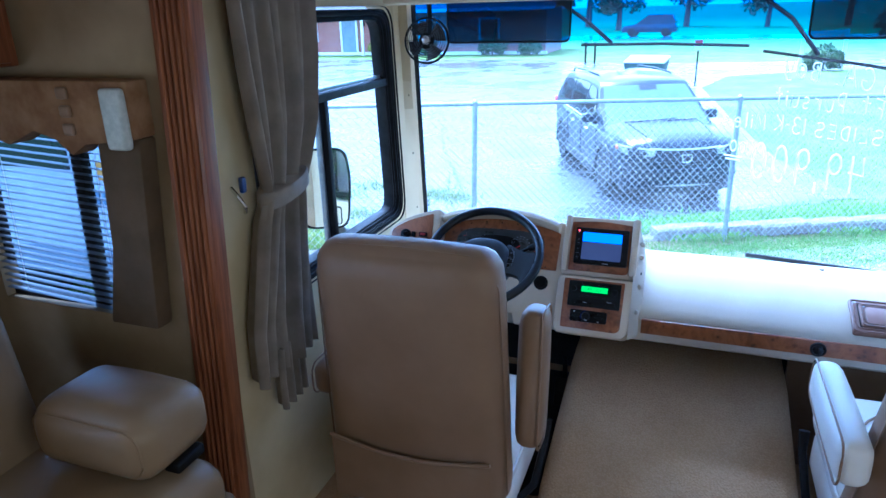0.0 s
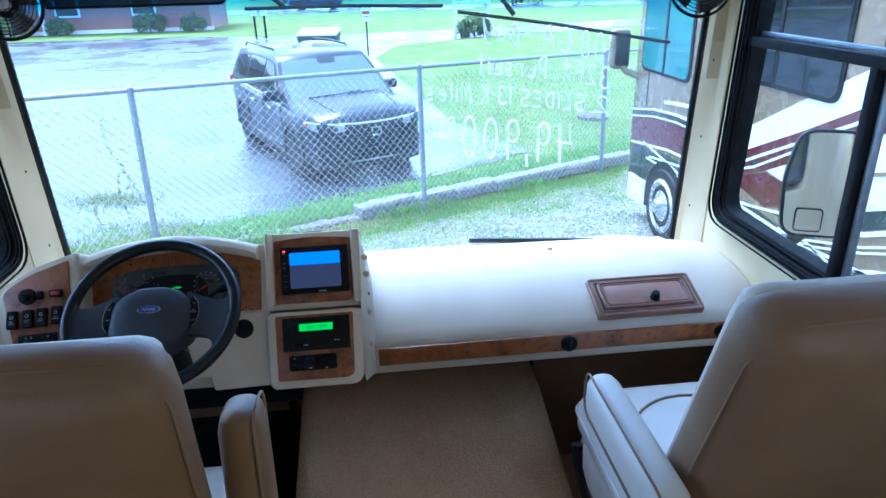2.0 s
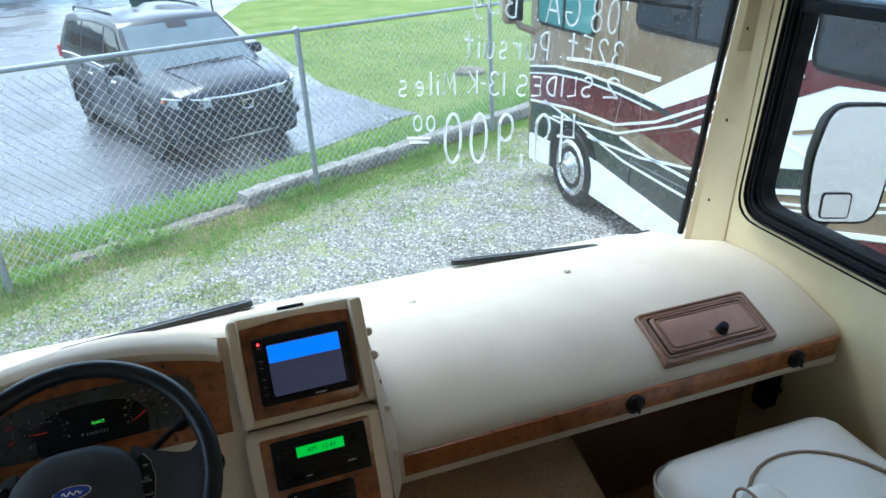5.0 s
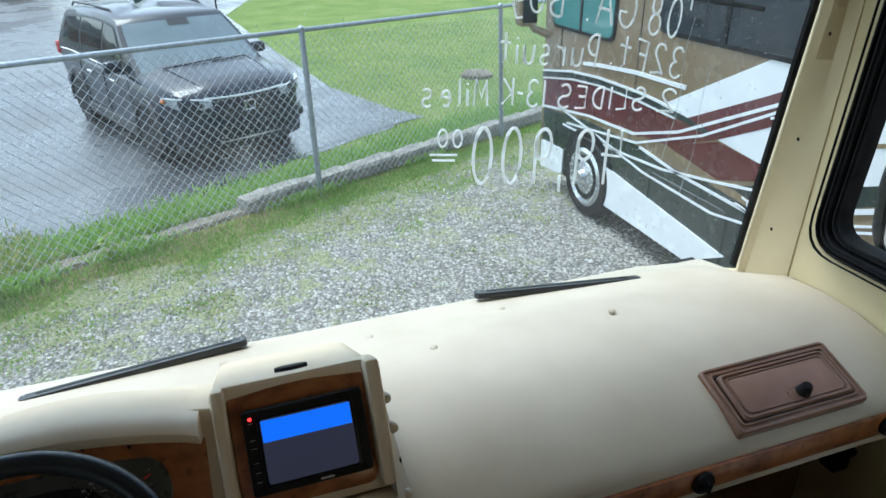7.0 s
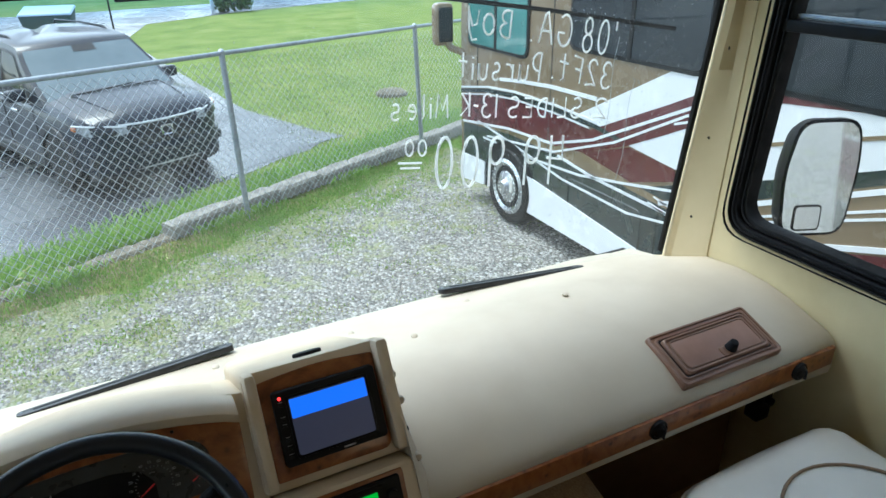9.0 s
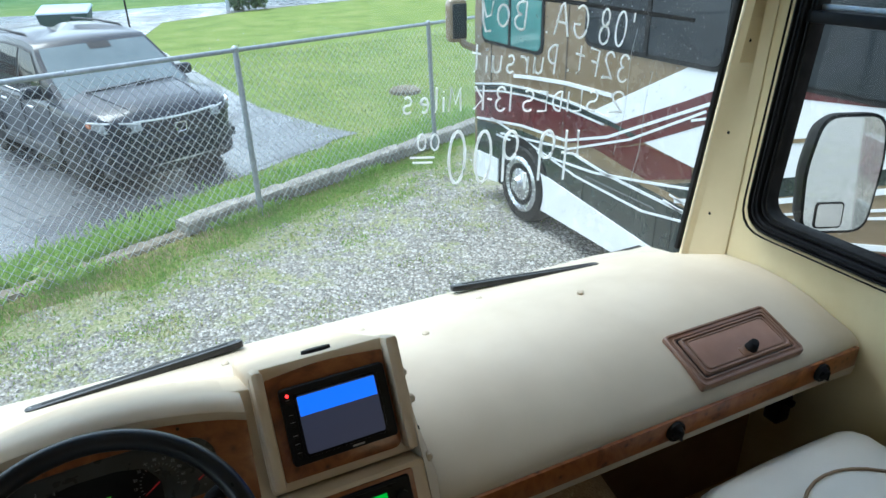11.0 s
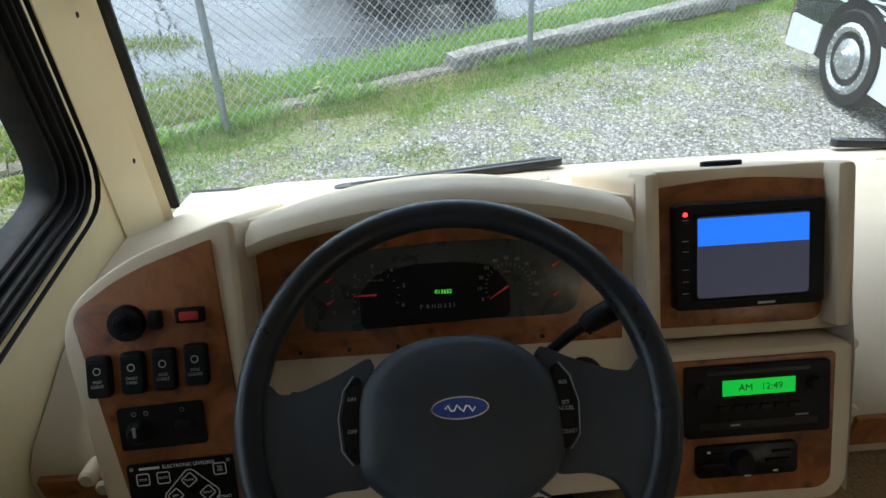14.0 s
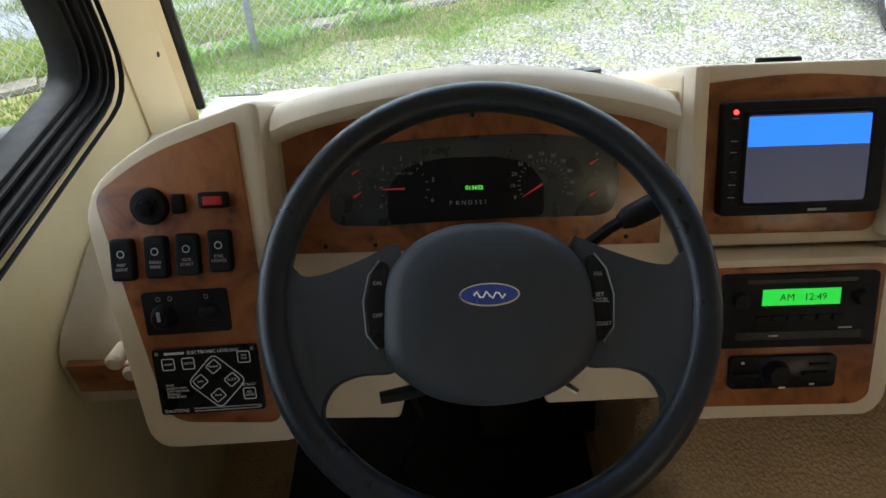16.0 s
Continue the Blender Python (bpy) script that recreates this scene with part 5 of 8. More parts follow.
def glyph(c):
    """Pen strokes of one hand-written character in a unit box."""
    if c == "0":
        return [bow(0.5, 0.5, 0.36, 0.5, 80, 450)]
    if c == "8":
        return [bow(0.52, 0.76, 0.26, 0.24, 60, 270) + bow(0.48, 0.26, 0.34, 0.26, 90, -270) + bow(0.52, 0.76, 0.26, 0.24, -90, 50)]
    if c == "9":
        return [bow(0.45, 0.72, 0.32, 0.27, 20, 380) + [(0.74, 0.5), (0.70, 0.0)]]
    if c == "4":
        return [[(0.22, 1.0), (0.12, 0.52), (0.9, 0.56)], [(0.78, 1.0), (0.66, 0.0)]]
    if c == "3":
        return [bow(0.42, 0.76, 0.34, 0.24, 150, -80) + bow(0.42, 0.26, 0.4, 0.27, 85, -150)]
    if c == "2":
        return [bow(0.45, 0.74, 0.34, 0.26, 160, -35) + [(0.1, 0.02), (0.4, 0.06), (0.95, 0.0)]]
    if c == "1":
        return [[(0.55, 1.0), (0.45, 0.0)]]
    if c == "K":
        return [[(0.2, 1.0), (0.15, 0.0)], [(0.85, 0.95), (0.22, 0.45), (0.9, 0.0)]]
    if c == "M":
        return [[(0.05, 0.0), (0.15, 0.95), (0.45, 0.3), (0.8, 1.0), (0.95, 0.0)]]
    if c == "f":
        return [bow(0.6, 0.8, 0.25, 0.2, 30, 180) + [(0.33, 0.4), (0.3, 0.0)], [(0.1, 0.5), (0.75, 0.55)]]
    if c == "t":
        return [[(0.5, 1.0), (0.45, 0.1), (0.65, 0.0)], [(0.15, 0.66), (0.85, 0.70)]]
    if c == "s":
        return [bow(0.5, 0.48, 0.26, 0.17, 40, 270) + bow(0.5, 0.16, 0.28, 0.16, 90, -150)]
    if c == "l":
        return [[(0.45, 1.0), (0.42, 0.1), (0.6, 0.0)]]
    if c == "i":
        return [[(0.5, 0.6), (0.46, 0.0)], [(0.52, 0.8), (0.53, 0.85)]]
    if c == "d":
        return [bow(0.42, 0.28, 0.28, 0.28, 30, 390), [(0.78, 1.0), (0.74, 0.0)]]
    if c == "e":
        return [[(0.2, 0.3), (0.75, 0.36)] + bow(0.48, 0.3, 0.28, 0.3, 10, 300)]
    if c == "G":
        return [bow(0.52, 0.5, 0.42, 0.5, 50, 330) + [(0.90, 0.42), (0.55, 0.42)]]
    if c == "A":
        return [[(0.05, 0.0), (0.45, 1.0), (0.60, 0.9), (0.88, 0.0)], [(0.2, 0.38), (0.82, 0.42)]]
    if c == "B":
        return [[(0.15, 0.0), (0.12, 1.0)] + bow(0.35, 0.76, 0.42, 0.24, 90, -80) + bow(0.38, 0.26, 0.48, 0.27, 80, -110)]
    if c == "O":
        return [bow(0.5, 0.40, 0.38, 0.38, 80, 450)]
    if c == "Y":
        return [[(0.05, 0.85), (0.15, 0.35), (0.45, 0.25), (0.75, 0.8)], [(0.80, 0.95), (0.66, 0.1), (0.45, -0.25), (0.1, -0.2)]]
    if c == "F":
        return [[(0.25, 0.0), (0.2, 0.95), (0.9, 1.0)], [(0.22, 0.5), (0.7, 0.54)]]
    if c == "P":
        return [[(0.25, 0.0), (0.2, 1.05)] + bow(0.35, 0.75, 0.55, 0.35, 110, -90)]
    if c == "u":
        return [[(0.12, 0.62), (0.16, 0.15)] + bow(0.45, 0.2, 0.3, 0.2, 190, 350) + [(0.82, 0.62), (0.85, 0.0)]]
    if c == "r":
        return [[(0.25, 0.62), (0.25, 0.0)], [(0.25, 0.4), (0.5, 0.6), (0.85, 0.62)]]
    if c == "S":
        return [bow(0.5, 0.74, 0.36, 0.25, 40, 270) + bow(0.5, 0.25, 0.4, 0.25, 90, -140)]
    if c == "L":
        return [[(0.3, 1.0), (0.22, 0.05), (0.85, 0.0)]]
    if c == "I":
        return [[(0.5, 0.95), (0.45, 0.0)]]
    if c == "D":
        return [[(0.2, 0.0), (0.18, 0.95)] + bow(0.25, 0.48, 0.62, 0.47, 85, -95)]
    if c == "E":
        return [[(0.85, 0.95), (0.22, 0.92), (0.18, 0.02), (0.88, 0.0)], [(0.2, 0.5), (0.7, 0.52)]]
    if c == "-":
        return [[(0.1, 0.45), (0.9, 0.48)]]
    if c == ".":
        return [[(0.45, 0.02), (0.5, 0.06)]]
    if c == "=":
        return [[(0.0, 0.9), (1.0, 1.0)], [(0.08, 0.1), (0.9, 0.2)]]
    return [[(0.5, 0.15), (0.4, -0.15)]] if c == "," else [[(0.5, 1.0), (0.46, 0.75)]]


def pen(word, x0, x1, z0, z1, h, r=0.0030):
    """Hand-written word from x0 to x1 on the glass, its foot rising from z0 to z1."""
    wide = [0.45 if c in "1ilI,.'-" else 0.25 if c == " " else 1.0 for c in word]
    total, at = sum(wide), 0.0
    for c, w in zip(word, wide):
        if c != " ":
            g = Geo()
            for st in glyph(c):
                pts = []
                for u, v in st:
                    f = (at + w * (0.08 + 0.84 * u)) / total
                    x, z = x0 + (x1 - x0) * f, z0 + (z1 - z0) * f + v * h
                    pts.append(front_x(x / 1.1, z) + Vector((0, 0.012, 0)))
                g.tube(pts, r, 4)
            part("letter", g, PEN, penwork, world=True, smooth=60)
        at += w


pen("'08", 0.815, 0.700, 1.372, 1.392, 0.088)
pen("GA.", 0.682, 0.545, 1.402, 1.428, 0.080)
pen("BOY", 0.505, 0.365, 1.436, 1.462, 0.066)
pen("32Ft.", 0.818, 0.622, 1.278, 1.325, 0.072)
pen("Pursuit", 0.604, 0.350, 1.318, 1.345, 0.068)
pen("2", 0.826, 0.765, 1.188, 1.200, 0.060)
pen("SLIDES", 0.742, 0.506, 1.202, 1.226, 0.058)
pen("13-K", 0.484, 0.364, 1.228, 1.246, 0.064)
pen("Miles", 0.340, 0.166, 1.244, 1.256, 0.064)
pen("49,900", 0.712, 0.292, 0.998, 1.042, 0.152, 0.0046)
pen("00", 0.284, 0.210, 1.143, 1.153, 0.044)
pen("=", 0.272, 0.190, 1.108, 1.116, 0.018)

# rain drops left on the glass
DROPM = Mat("rain_drop")
d_tr, d_mx = DROPM.t.nodes.new("ShaderNodeBsdfTransparent"), DROPM.t.nodes.new("ShaderNodeMixShader")
d_mx.inputs[0].default_value = 0.45
DROPM.color((0.8, 0.84, 0.85))
DROPM.set(Roughness=0.1)
DROPM.link(d_tr.outputs[0], d_mx.inputs[1])
DROPM.link(DROPM.b.outputs[0], d_mx.inputs[2])
DROPM.link(d_mx.outputs[0], DROPM.out.inputs["Surface"])
rr = random.Random(11)
g = Geo()
for k in range(700):
    x, z = (rr.uniform(0.45, 1.03) if k % 5 else rr.uniform(-0.9, 0.5)), rr.uniform(0.78, 1.5)
    p, r = front_x(x / 1.1, z) + Vector((0, 0.026, 0)), rr.uniform(0.0008, 0.0021)
    ring6 = [(p.x + r * math.cos(q), p.y, p.z + r * 1.2 * math.sin(q)) for q in [math.pi / 3 * i for i in range(6)]]
    g.add(ring6 + [(p.x, p.y + r * 0.6, p.z - 0.2 * r)], [(i, (i + 1) % 6, 6) for i in range(6)])
for x, z in ((0.83, 1.42), (0.90, 1.30)):
    g.tube([front_x((x + 0.006 * math.sin(5 * q)) / 1.1, z - 0.06 * q) + Vector((0, 0.026, 0)) for q in range(7)], 0.0009, 4)
drops = solid("rain_drops", g, DROPM.m, "small rain drops on the windshield glass", "rain drops", kind="stuff", weld=False)
drops.visible_shadow = False

# ---- outdoors ----
G0, G1, FALL = -0.745, -0.95, 0.026
FP, FD = Vector((-2.0, 7.0)), Vector((0.8836, 0.4683))
FN = Vector((-FD.y, FD.x))


def ground_z(x, y):
    """The lot's gravel lies a little above the driveway beyond the fence, and falls gently along it."""
    d, s = (Vector((x, y)) - FP).dot(FN), (Vector((x, y)) - FP).dot(FD)
    t = min(1.0, max(0.0, d / 2.2))
    lot = G0 - FALL * min(7.0, max(-5.0, s))
    return lot + (G1 - lot) * t * t * (3 - 2 * t)


def grassy(name, c1, c2, c3):
    m = Mat(name)
    big = m.ramp(m.noise(0.9, 6, 0.6), [(0.3, c1), (0.5, c2), (0.7, c3)])
    small = m.ramp(m.noise(26, 6, 0.75), [(0.25, (0.68, 0.68, 0.62)), (0.7, (1.2, 1.2, 1.12))])
    m.color(m.mix(1.0, big, small, "MULTIPLY"))
    m.set(Roughness=0.9, Specular_IOR_Level=0.2)
    m.bump(m.noise(45, 6, 0.8), 0.9, 0.03)
    return m.m


LAWN = grassy("lawn_grass", (0.115, 0.175, 0.036), (0.17, 0.235, 0.05), (0.235, 0.275, 0.085))
WEEDS = grassy("weedy_grass", (0.17, 0.27, 0.055), (0.29, 0.33, 0.10), (0.46, 0.42, 0.21))


def gravel():
    m = Mat("pale_gravel")
    v = m.cells(42)
    stone = m.ramp(v.outputs["Color"], [(0.15, (0.21, 0.203, 0.185)), (0.5, (0.39, 0.378, 0.348)), (0.85, (0.68, 0.66, 0.615))])
    gap = m.ramp(v.outputs["Distance"], [(0.12, (1, 1, 1)), (0.7, (0.42, 0.40, 0.37))])
    base = m.mix(1.0, stone, gap, "MULTIPLY")
    dot = m.t.nodes.new("ShaderNodeVectorMath")
    dot.operation = "DOT_PRODUCT"
    dot.inputs[1].default_value = (FN.x, FN.y, 0)
    m.link(m.co, dot.inputs[0])
    near = m.node("ShaderNodeMapRange", From_Min=FP.dot(FN) - 2.4, From_Max=FP.dot(FN) - 0.35, To_Min=-0.06, To_Max=0.12)
    m.link(dot.outputs["Value"], near.inputs["Value"])
    total = m.t.nodes.new("ShaderNodeMath")
    m.link(m.noise(2.6, 9, 0.78), total.inputs[0])
    m.link(near.outputs[0], total.inputs[1])
    weed = m.ramp(total.outputs[0], [(0.50, (0, 0, 0)), (0.60, (0.75, 0.75, 0.75)), (0.72, (0.95, 0.95, 0.95))])
    green = m.ramp(m.noise(40, 5), [(0.3, (0.13, 0.19, 0.05)), (0.5, (0.24, 0.26, 0.10)), (0.7, (0.38, 0.35, 0.20))])
    m.color(m.mix(weed, base, green))
    m.set(Roughness=0.85)
    m.bump(v.outputs["Distance"], 1.0, -0.02)
    return m.m


def asphalt(name, c1, c2, wet):
    m = Mat(name)
    n = m.noise(0.5, 7, 0.65, 0.5)
    m.color(m.mix(0.6, m.ramp(n, [(0.35, c1), (0.65, c2)]), m.ramp(m.noise(120, 3), [(0.3, (0.03, 0.03, 0.034)), (0.7, (0.14, 0.145, 0.15))])))
    m.link(m.ramp(n, [(0.40, (wet,) * 3), (0.52, (0.30,) * 3), (0.66, (0.55,) * 3)]), m.b.inputs["Roughness"])
    m.bump(m.mix(0.3, m.noise(150, 4), m.noise(2.5, 5)), 0.4, 0.008)
    return m.m


GRAVEL = gravel()
ASPHALT = asphalt("wet_asphalt", (0.030, 0.033, 0.040), (0.075, 0.080, 0.092), 0.14)
OLD_ASPHALT = asphalt("worn_asphalt", (0.055, 0.057, 0.060), (0.12, 0.12, 0.12), 0.2)
rows = []
xs = [-400, -150, -60, -30] + [-20 + 1.0 * i for i in range(46)] + [40, 70, 150, 400]
ys = [-200, -60, -20, -8] + [-4 + 1.0 * i for i in range(36)] + [45, 60, 90, 150, 300, 700]
solid("ground", Geo().grid([[(x, y, ground_z(x, y) - 0.012) for x in xs] for y in ys]), LAWN, "green mown lawn reaching the horizon", "ground", kind="structure", weld=False)


def sheet(nm, poly, lift, mat, label, cat):
    """A patch of ground following the terrain."""
    bm = bmesh.new()
    bm.faces.new([bm.verts.new((x, y, 0)) for x, y in poly])
    for ax in (0, 1):
        lo, hi = min(p[ax] for p in poly), max(p[ax] for p in poly)
        n = min(80, int((hi - lo) / 0.7))
        for i in range(1, n):
            c = [0, 0, 0]
            c[ax] = lo + (hi - lo) * i / n
            nv = [0, 0, 0]
            nv[ax] = 1
            bmesh.ops.bisect_plane(bm, geom=bm.verts[:] + bm.edges[:] + bm.faces[:], plane_co=c, plane_no=nv)
    bm.verts.index_update()
    g = Geo().add([(v.co.x, v.co.y, ground_z(v.co.x, v.co.y) + lift) for v in bm.verts], [[v.index for v in f.verts] for f in bm.faces])
    bm.free()
    return solid(nm, g, mat, label, cat, kind="structure", weld=False)


def along(s, d):
    p = FP + FD * s + FN * d
    return (p.x, p.y)


def wavy(pts, amp, step, seed):
    rnd = random.Random(seed)
    out = []
    for a, b in zip(pts, pts[1:]):
        a, b = Vector(a), Vector(b)
        n = max(1, int((b - a).length / step))
        for i in range(n):
            p = a.lerp(b, i / n)
            out.append((p.x + rnd.uniform(-amp, amp), p.y + rnd.uniform(-amp, amp)))
    return out + [tuple(pts[-1])]


near_edge = wavy([along(-14, 1.9), along(-2.5, 1.75), along(-0.3, 1.3), along(0.6, 0.9), along(1.25, 0.78), along(2.6, 1.1), along(4.2, 1.4), along(5.9, 1.52)], 0.07, 0.4, 3)
sheet("road_driveway", near_edge + [(2.2, 11.7), (1.55, 13.6), (1.0, 18), (0.3, 24.5), (1.2, 28.5), (5, 31), (30, 40), (34, 44), (4, 35.5), (-3, 34.5), (-9, 36.5), (-40, 38), (-40, 8)], 0.0, OLD_ASPHALT, "worn grey asphalt driveway with wet streaks", "driveway")
crack = wavy([along(0.42, 1.5), along(0.46, 3.3), along(0.72, 6.5), along(0.89, 9.3)], 0.05, 0.3, 12)
sheet("road_pad", wavy([along(5.7, 1.56), along(4.2, 1.48), along(2.6, 1.18), along(1.25, 0.88), along(0.6, 1.1)], 0.03, 0.4, 31) + crack + [(-3.2, 16.3), (0.9, 16.9), (1.52, 13.62), (2.12, 11.7)], 0.006, ASPHALT, "wet dark asphalt parking pad with puddles", "driveway")
cg = Geo()
for seed, off, far in ((5, -0.05, 9.2), (6, -0.30, 5.2), (7, -0.62, 4.4)):
    line = wavy([along(0.40 + off, 2.0), along(0.46 + off, 3.3), along(0.58 + off * 0.7, far * 0.7), along(0.46 + 0.045 * far + off * 0.5, far)], 0.022, 0.11, seed)
    for i, ((ax, ay), (bx, by)) in enumerate(zip(line, line[1:])):
        if (i * 7 + seed) % 5 == 0:
            continue
        dv = (Vector((bx, by)) - Vector((ax, ay))).normalized() * (0.003 + 0.003 * ((i * 3) % 4))
        cg.add([(ax - dv.y, ay + dv.x, ground_z(ax, ay) + 0.010), (ax + dv.y, ay - dv.x, ground_z(ax, ay) + 0.010), (bx + dv.y, by - dv.x, ground_z(bx, by) + 0.010), (bx - dv.y, by + dv.x, ground_z(bx, by) + 0.010)], [(0, 1, 2, 3)])
solid("road_cracks", cg, RUBBER, "dark cracks along the edge of the asphalt pad", "crack", kind="structure", smooth=0, weld=False)
sheet("road_far", [(-60, 62), (60, 50), (60, 57), (-60, 70)], 0.004, ASPHALT, "wet asphalt road beyond the lawn", "road")
gr_edge = wavy([along(10, -0.45), along(4, -0.30), along(2.4, -0.42), along(0.3, -0.38), along(-1.5, -0.45), along(-9, -0.6)], 0.16, 0.3, 5)
sheet("ground_gravel", gr_edge + [(-14, -45), (14, -45), (9, 10)], 0.006, GRAVEL, "pale crushed gravel with weeds growing through", "gravel")
sheet("ground_verge", wavy([along(10, -0.5), along(-10, -0.9)], 0.12, 0.35, 8) + wavy([along(-10, 2.2), along(-0.5, 1.5), along(1.2, 0.85), along(10, 0.9)], 0.12, 0.35, 9), -0.004, WEEDS, "weedy grass strip along the fence", "verge")

# loose stones and blades
rnd = random.Random(4)
g = Geo()
for k in range(10000):
    s, d = rnd.uniform(-5, 6), -abs(rnd.gauss(0, 2.0)) - 0.6
    x, y = along(s, d)
    if not (3.9 < y < 12 and -6 < x < 5):
        continue
    r = rnd.uniform(0.008, 0.022)
    z = ground_z(x, y) + 0.006
    vs = [(x + r * math.cos(a + k) * rnd.uniform(0.7, 1.2), y + r * math.sin(a + k) * rnd.uniform(0.7, 1.2), z) for a in (0, 1.5, 3.1, 4.6)]
    g.add(vs + [(x + 0.3 * r, y, z + r * 0.8), (x - 0.3 * r, y + 0.2 * r, z + r * 0.7)], [(0, 1, 4), (1, 2, 5), (1, 5, 4), (2, 3, 5), (3, 4, 5), (3, 0, 4)])
STONES = Mat("grey_stones")
gi = STONES.t.nodes.new("ShaderNodeNewGeometry")
STONES.color(STONES.ramp(gi.outputs["Random Per Island"], [(0.0, (0.20, 0.195, 0.18)), (0.6, (0.35, 0.34, 0.315)), (1.0, (0.56, 0.545, 0.51))]))
STONES.set(Roughness=0.8)
solid("gravel_stones", g, STONES.m, "loose pale grey gravel stones", "gravel", kind="stuff", smooth=0, weld=False)

BLADES = Mat("grass_blades")
gi = BLADES.t.nodes.new("ShaderNodeNewGeometry")
BLADES.color(BLADES.ramp(gi.outputs["Random Per Island"], [(0.0, (0.14, 0.23, 0.045)), (0.45, (0.24, 0.33, 0.08)), (0.75, (0.38, 0.38, 0.14)), (1.0, (0.52, 0.46, 0.24))]))
BLADES.set(Roughness=0.7)


FRESH = Mat("fresh_grass_blades")
gi = FRESH.t.nodes.new("ShaderNodeNewGeometry")
FRESH.color(FRESH.ramp(gi.outputs["Random Per Island"], [(0.0, (0.15, 0.29, 0.045)), (0.6, (0.25, 0.42, 0.08)), (1.0, (0.36, 0.48, 0.14))]))
FRESH.set(Roughness=0.65)
STRAW = Mat("dry_straw")
gi = STRAW.t.nodes.new("ShaderNodeNewGeometry")
STRAW.color(STRAW.ramp(gi.outputs["Random Per Island"], [(0.0, (0.30, 0.25, 0.13)), (1.0, (0.52, 0.45, 0.27))]))
STRAW.set(Roughness=0.8)


for lit in (BLADES, FRESH, STRAW):
    tb, tm = lit.t.nodes.new("ShaderNodeBsdfTranslucent"), lit.t.nodes.new("ShaderNodeMixShader")
    lit.link(lit.b.inputs["Base Color"].links[0].from_socket, tb.inputs["Color"])
    tm.inputs[0].default_value = 0.5
    lit.link(lit.b.outputs[0], tm.inputs[1])
    lit.link(tb.outputs[0], tm.inputs[2])
    lit.link(tm.outputs[0], lit.out.inputs["Surface"])


def blades(nm, n, pick, hmin, hmax, label, mat=None):
    g = Geo()
    for k in range(n):
        x, y = pick()
        z, h, a, l = ground_z(x, y), rnd.uniform(hmin, hmax), rnd.uniform(0, 6.28), rnd.uniform(0.2, 0.7)
        w = 0.004 + 0.006 * rnd.random()
        dx, dy = math.cos(a), math.sin(a)
        g.add([(x - dy * w, y + dx * w, z - 0.01), (x + dy * w, y - dx * w, z - 0.01), (x + dx * h * l * 0.4 + dy * w * 0.6, y + dy * h * l * 0.4 - dx * w * 0.6, z + h * 0.7), (x + dx * h * l, y + dy * h * l, z + h)], [(0, 1, 2), (0, 2, 3)])
    solid(nm, g, mat or BLADES.m, label, "grass", kind="stuff", smooth=0, weld=False)


blades("verge_grass", 20000, lambda: along(rnd.uniform(0.4, 8), 0.30 + abs(rnd.gauss(0, 0.33))), 0.02, 0.10, "bright green grass growing behind the kerb", FRESH.m)
blades("verge_weeds", 16000, lambda: along(0.6 - abs(rnd.gauss(0, 2.6)), 0.26 + abs(rnd.gauss(0, 0.55))), 0.015, 0.085, "yellow-green weeds spreading over the asphalt's edge")
blades("kerb_tufts", 5000, lambda: along(rnd.choice((-0.9, -0.6, 0.05, 0.15, 1.0, 2.6, 2.9, 4.4)) + rnd.gauss(0, 0.16), rnd.gauss(0.04, 0.07)), 0.02, 0.11, "green tufts at the foot of the kerb", FRESH.m)
blades("gravel_weeds", 15000, lambda: along(rnd.uniform(-6, 6), 0.02 - abs(rnd.gauss(0, 0.42))), 0.008, 0.03, "short weeds in the gravel's edge")
ec = [(rnd.uniform(-5, 7), -0.04 - abs(rnd.gauss(0, 0.42))) for k in range(150)]


def edge_clump():
    c = rnd.choice(ec)
    return along(c[0] + rnd.gauss(0, 0.17), c[1] + rnd.gauss(0, 0.07))


blades("edge_clumps", 32000, edge_clump, 0.008, 0.032, "patches of green grass creeping over the gravel", FRESH.m)
blades("straw", 2500, lambda: along(rnd.gauss(1.0, 1.1), rnd.gauss(-0.10, 0.16)), 0.012, 0.04, "dry straw-coloured grass cuttings", STRAW.m)
cl = [along(rnd.uniform(-5, 5), -0.7 - rnd.random() ** 1.4 * 3.6) for k in range(85)]


def clump():
    c = rnd.choice(cl)
    return (c[0] + rnd.gauss(0, 0.15), c[1] + rnd.gauss(0, 0.10))


blades("gravel_tufts", 15000, clump, 0.008, 0.03, "small green tufts in the gravel")
lc = [along(rnd.uniform(-5, 0.45), 1.5 + rnd.random() ** 1.6 * 3.2) for k in range(20)]


def clump2():
    c = rnd.choice(lc)
    return (c[0] + rnd.gauss(0, 0.26), c[1] + rnd.gauss(0, 0.14))


blades("asphalt_weeds", 7000, clump2, 0.01, 0.05, "yellow-green weeds breaking through the asphalt")
blades("lawn_blades", 14000, lambda: (rnd.uniform(1.8, 9), rnd.uniform(9.6, 20)), 0.01, 0.035, "short lawn grass")

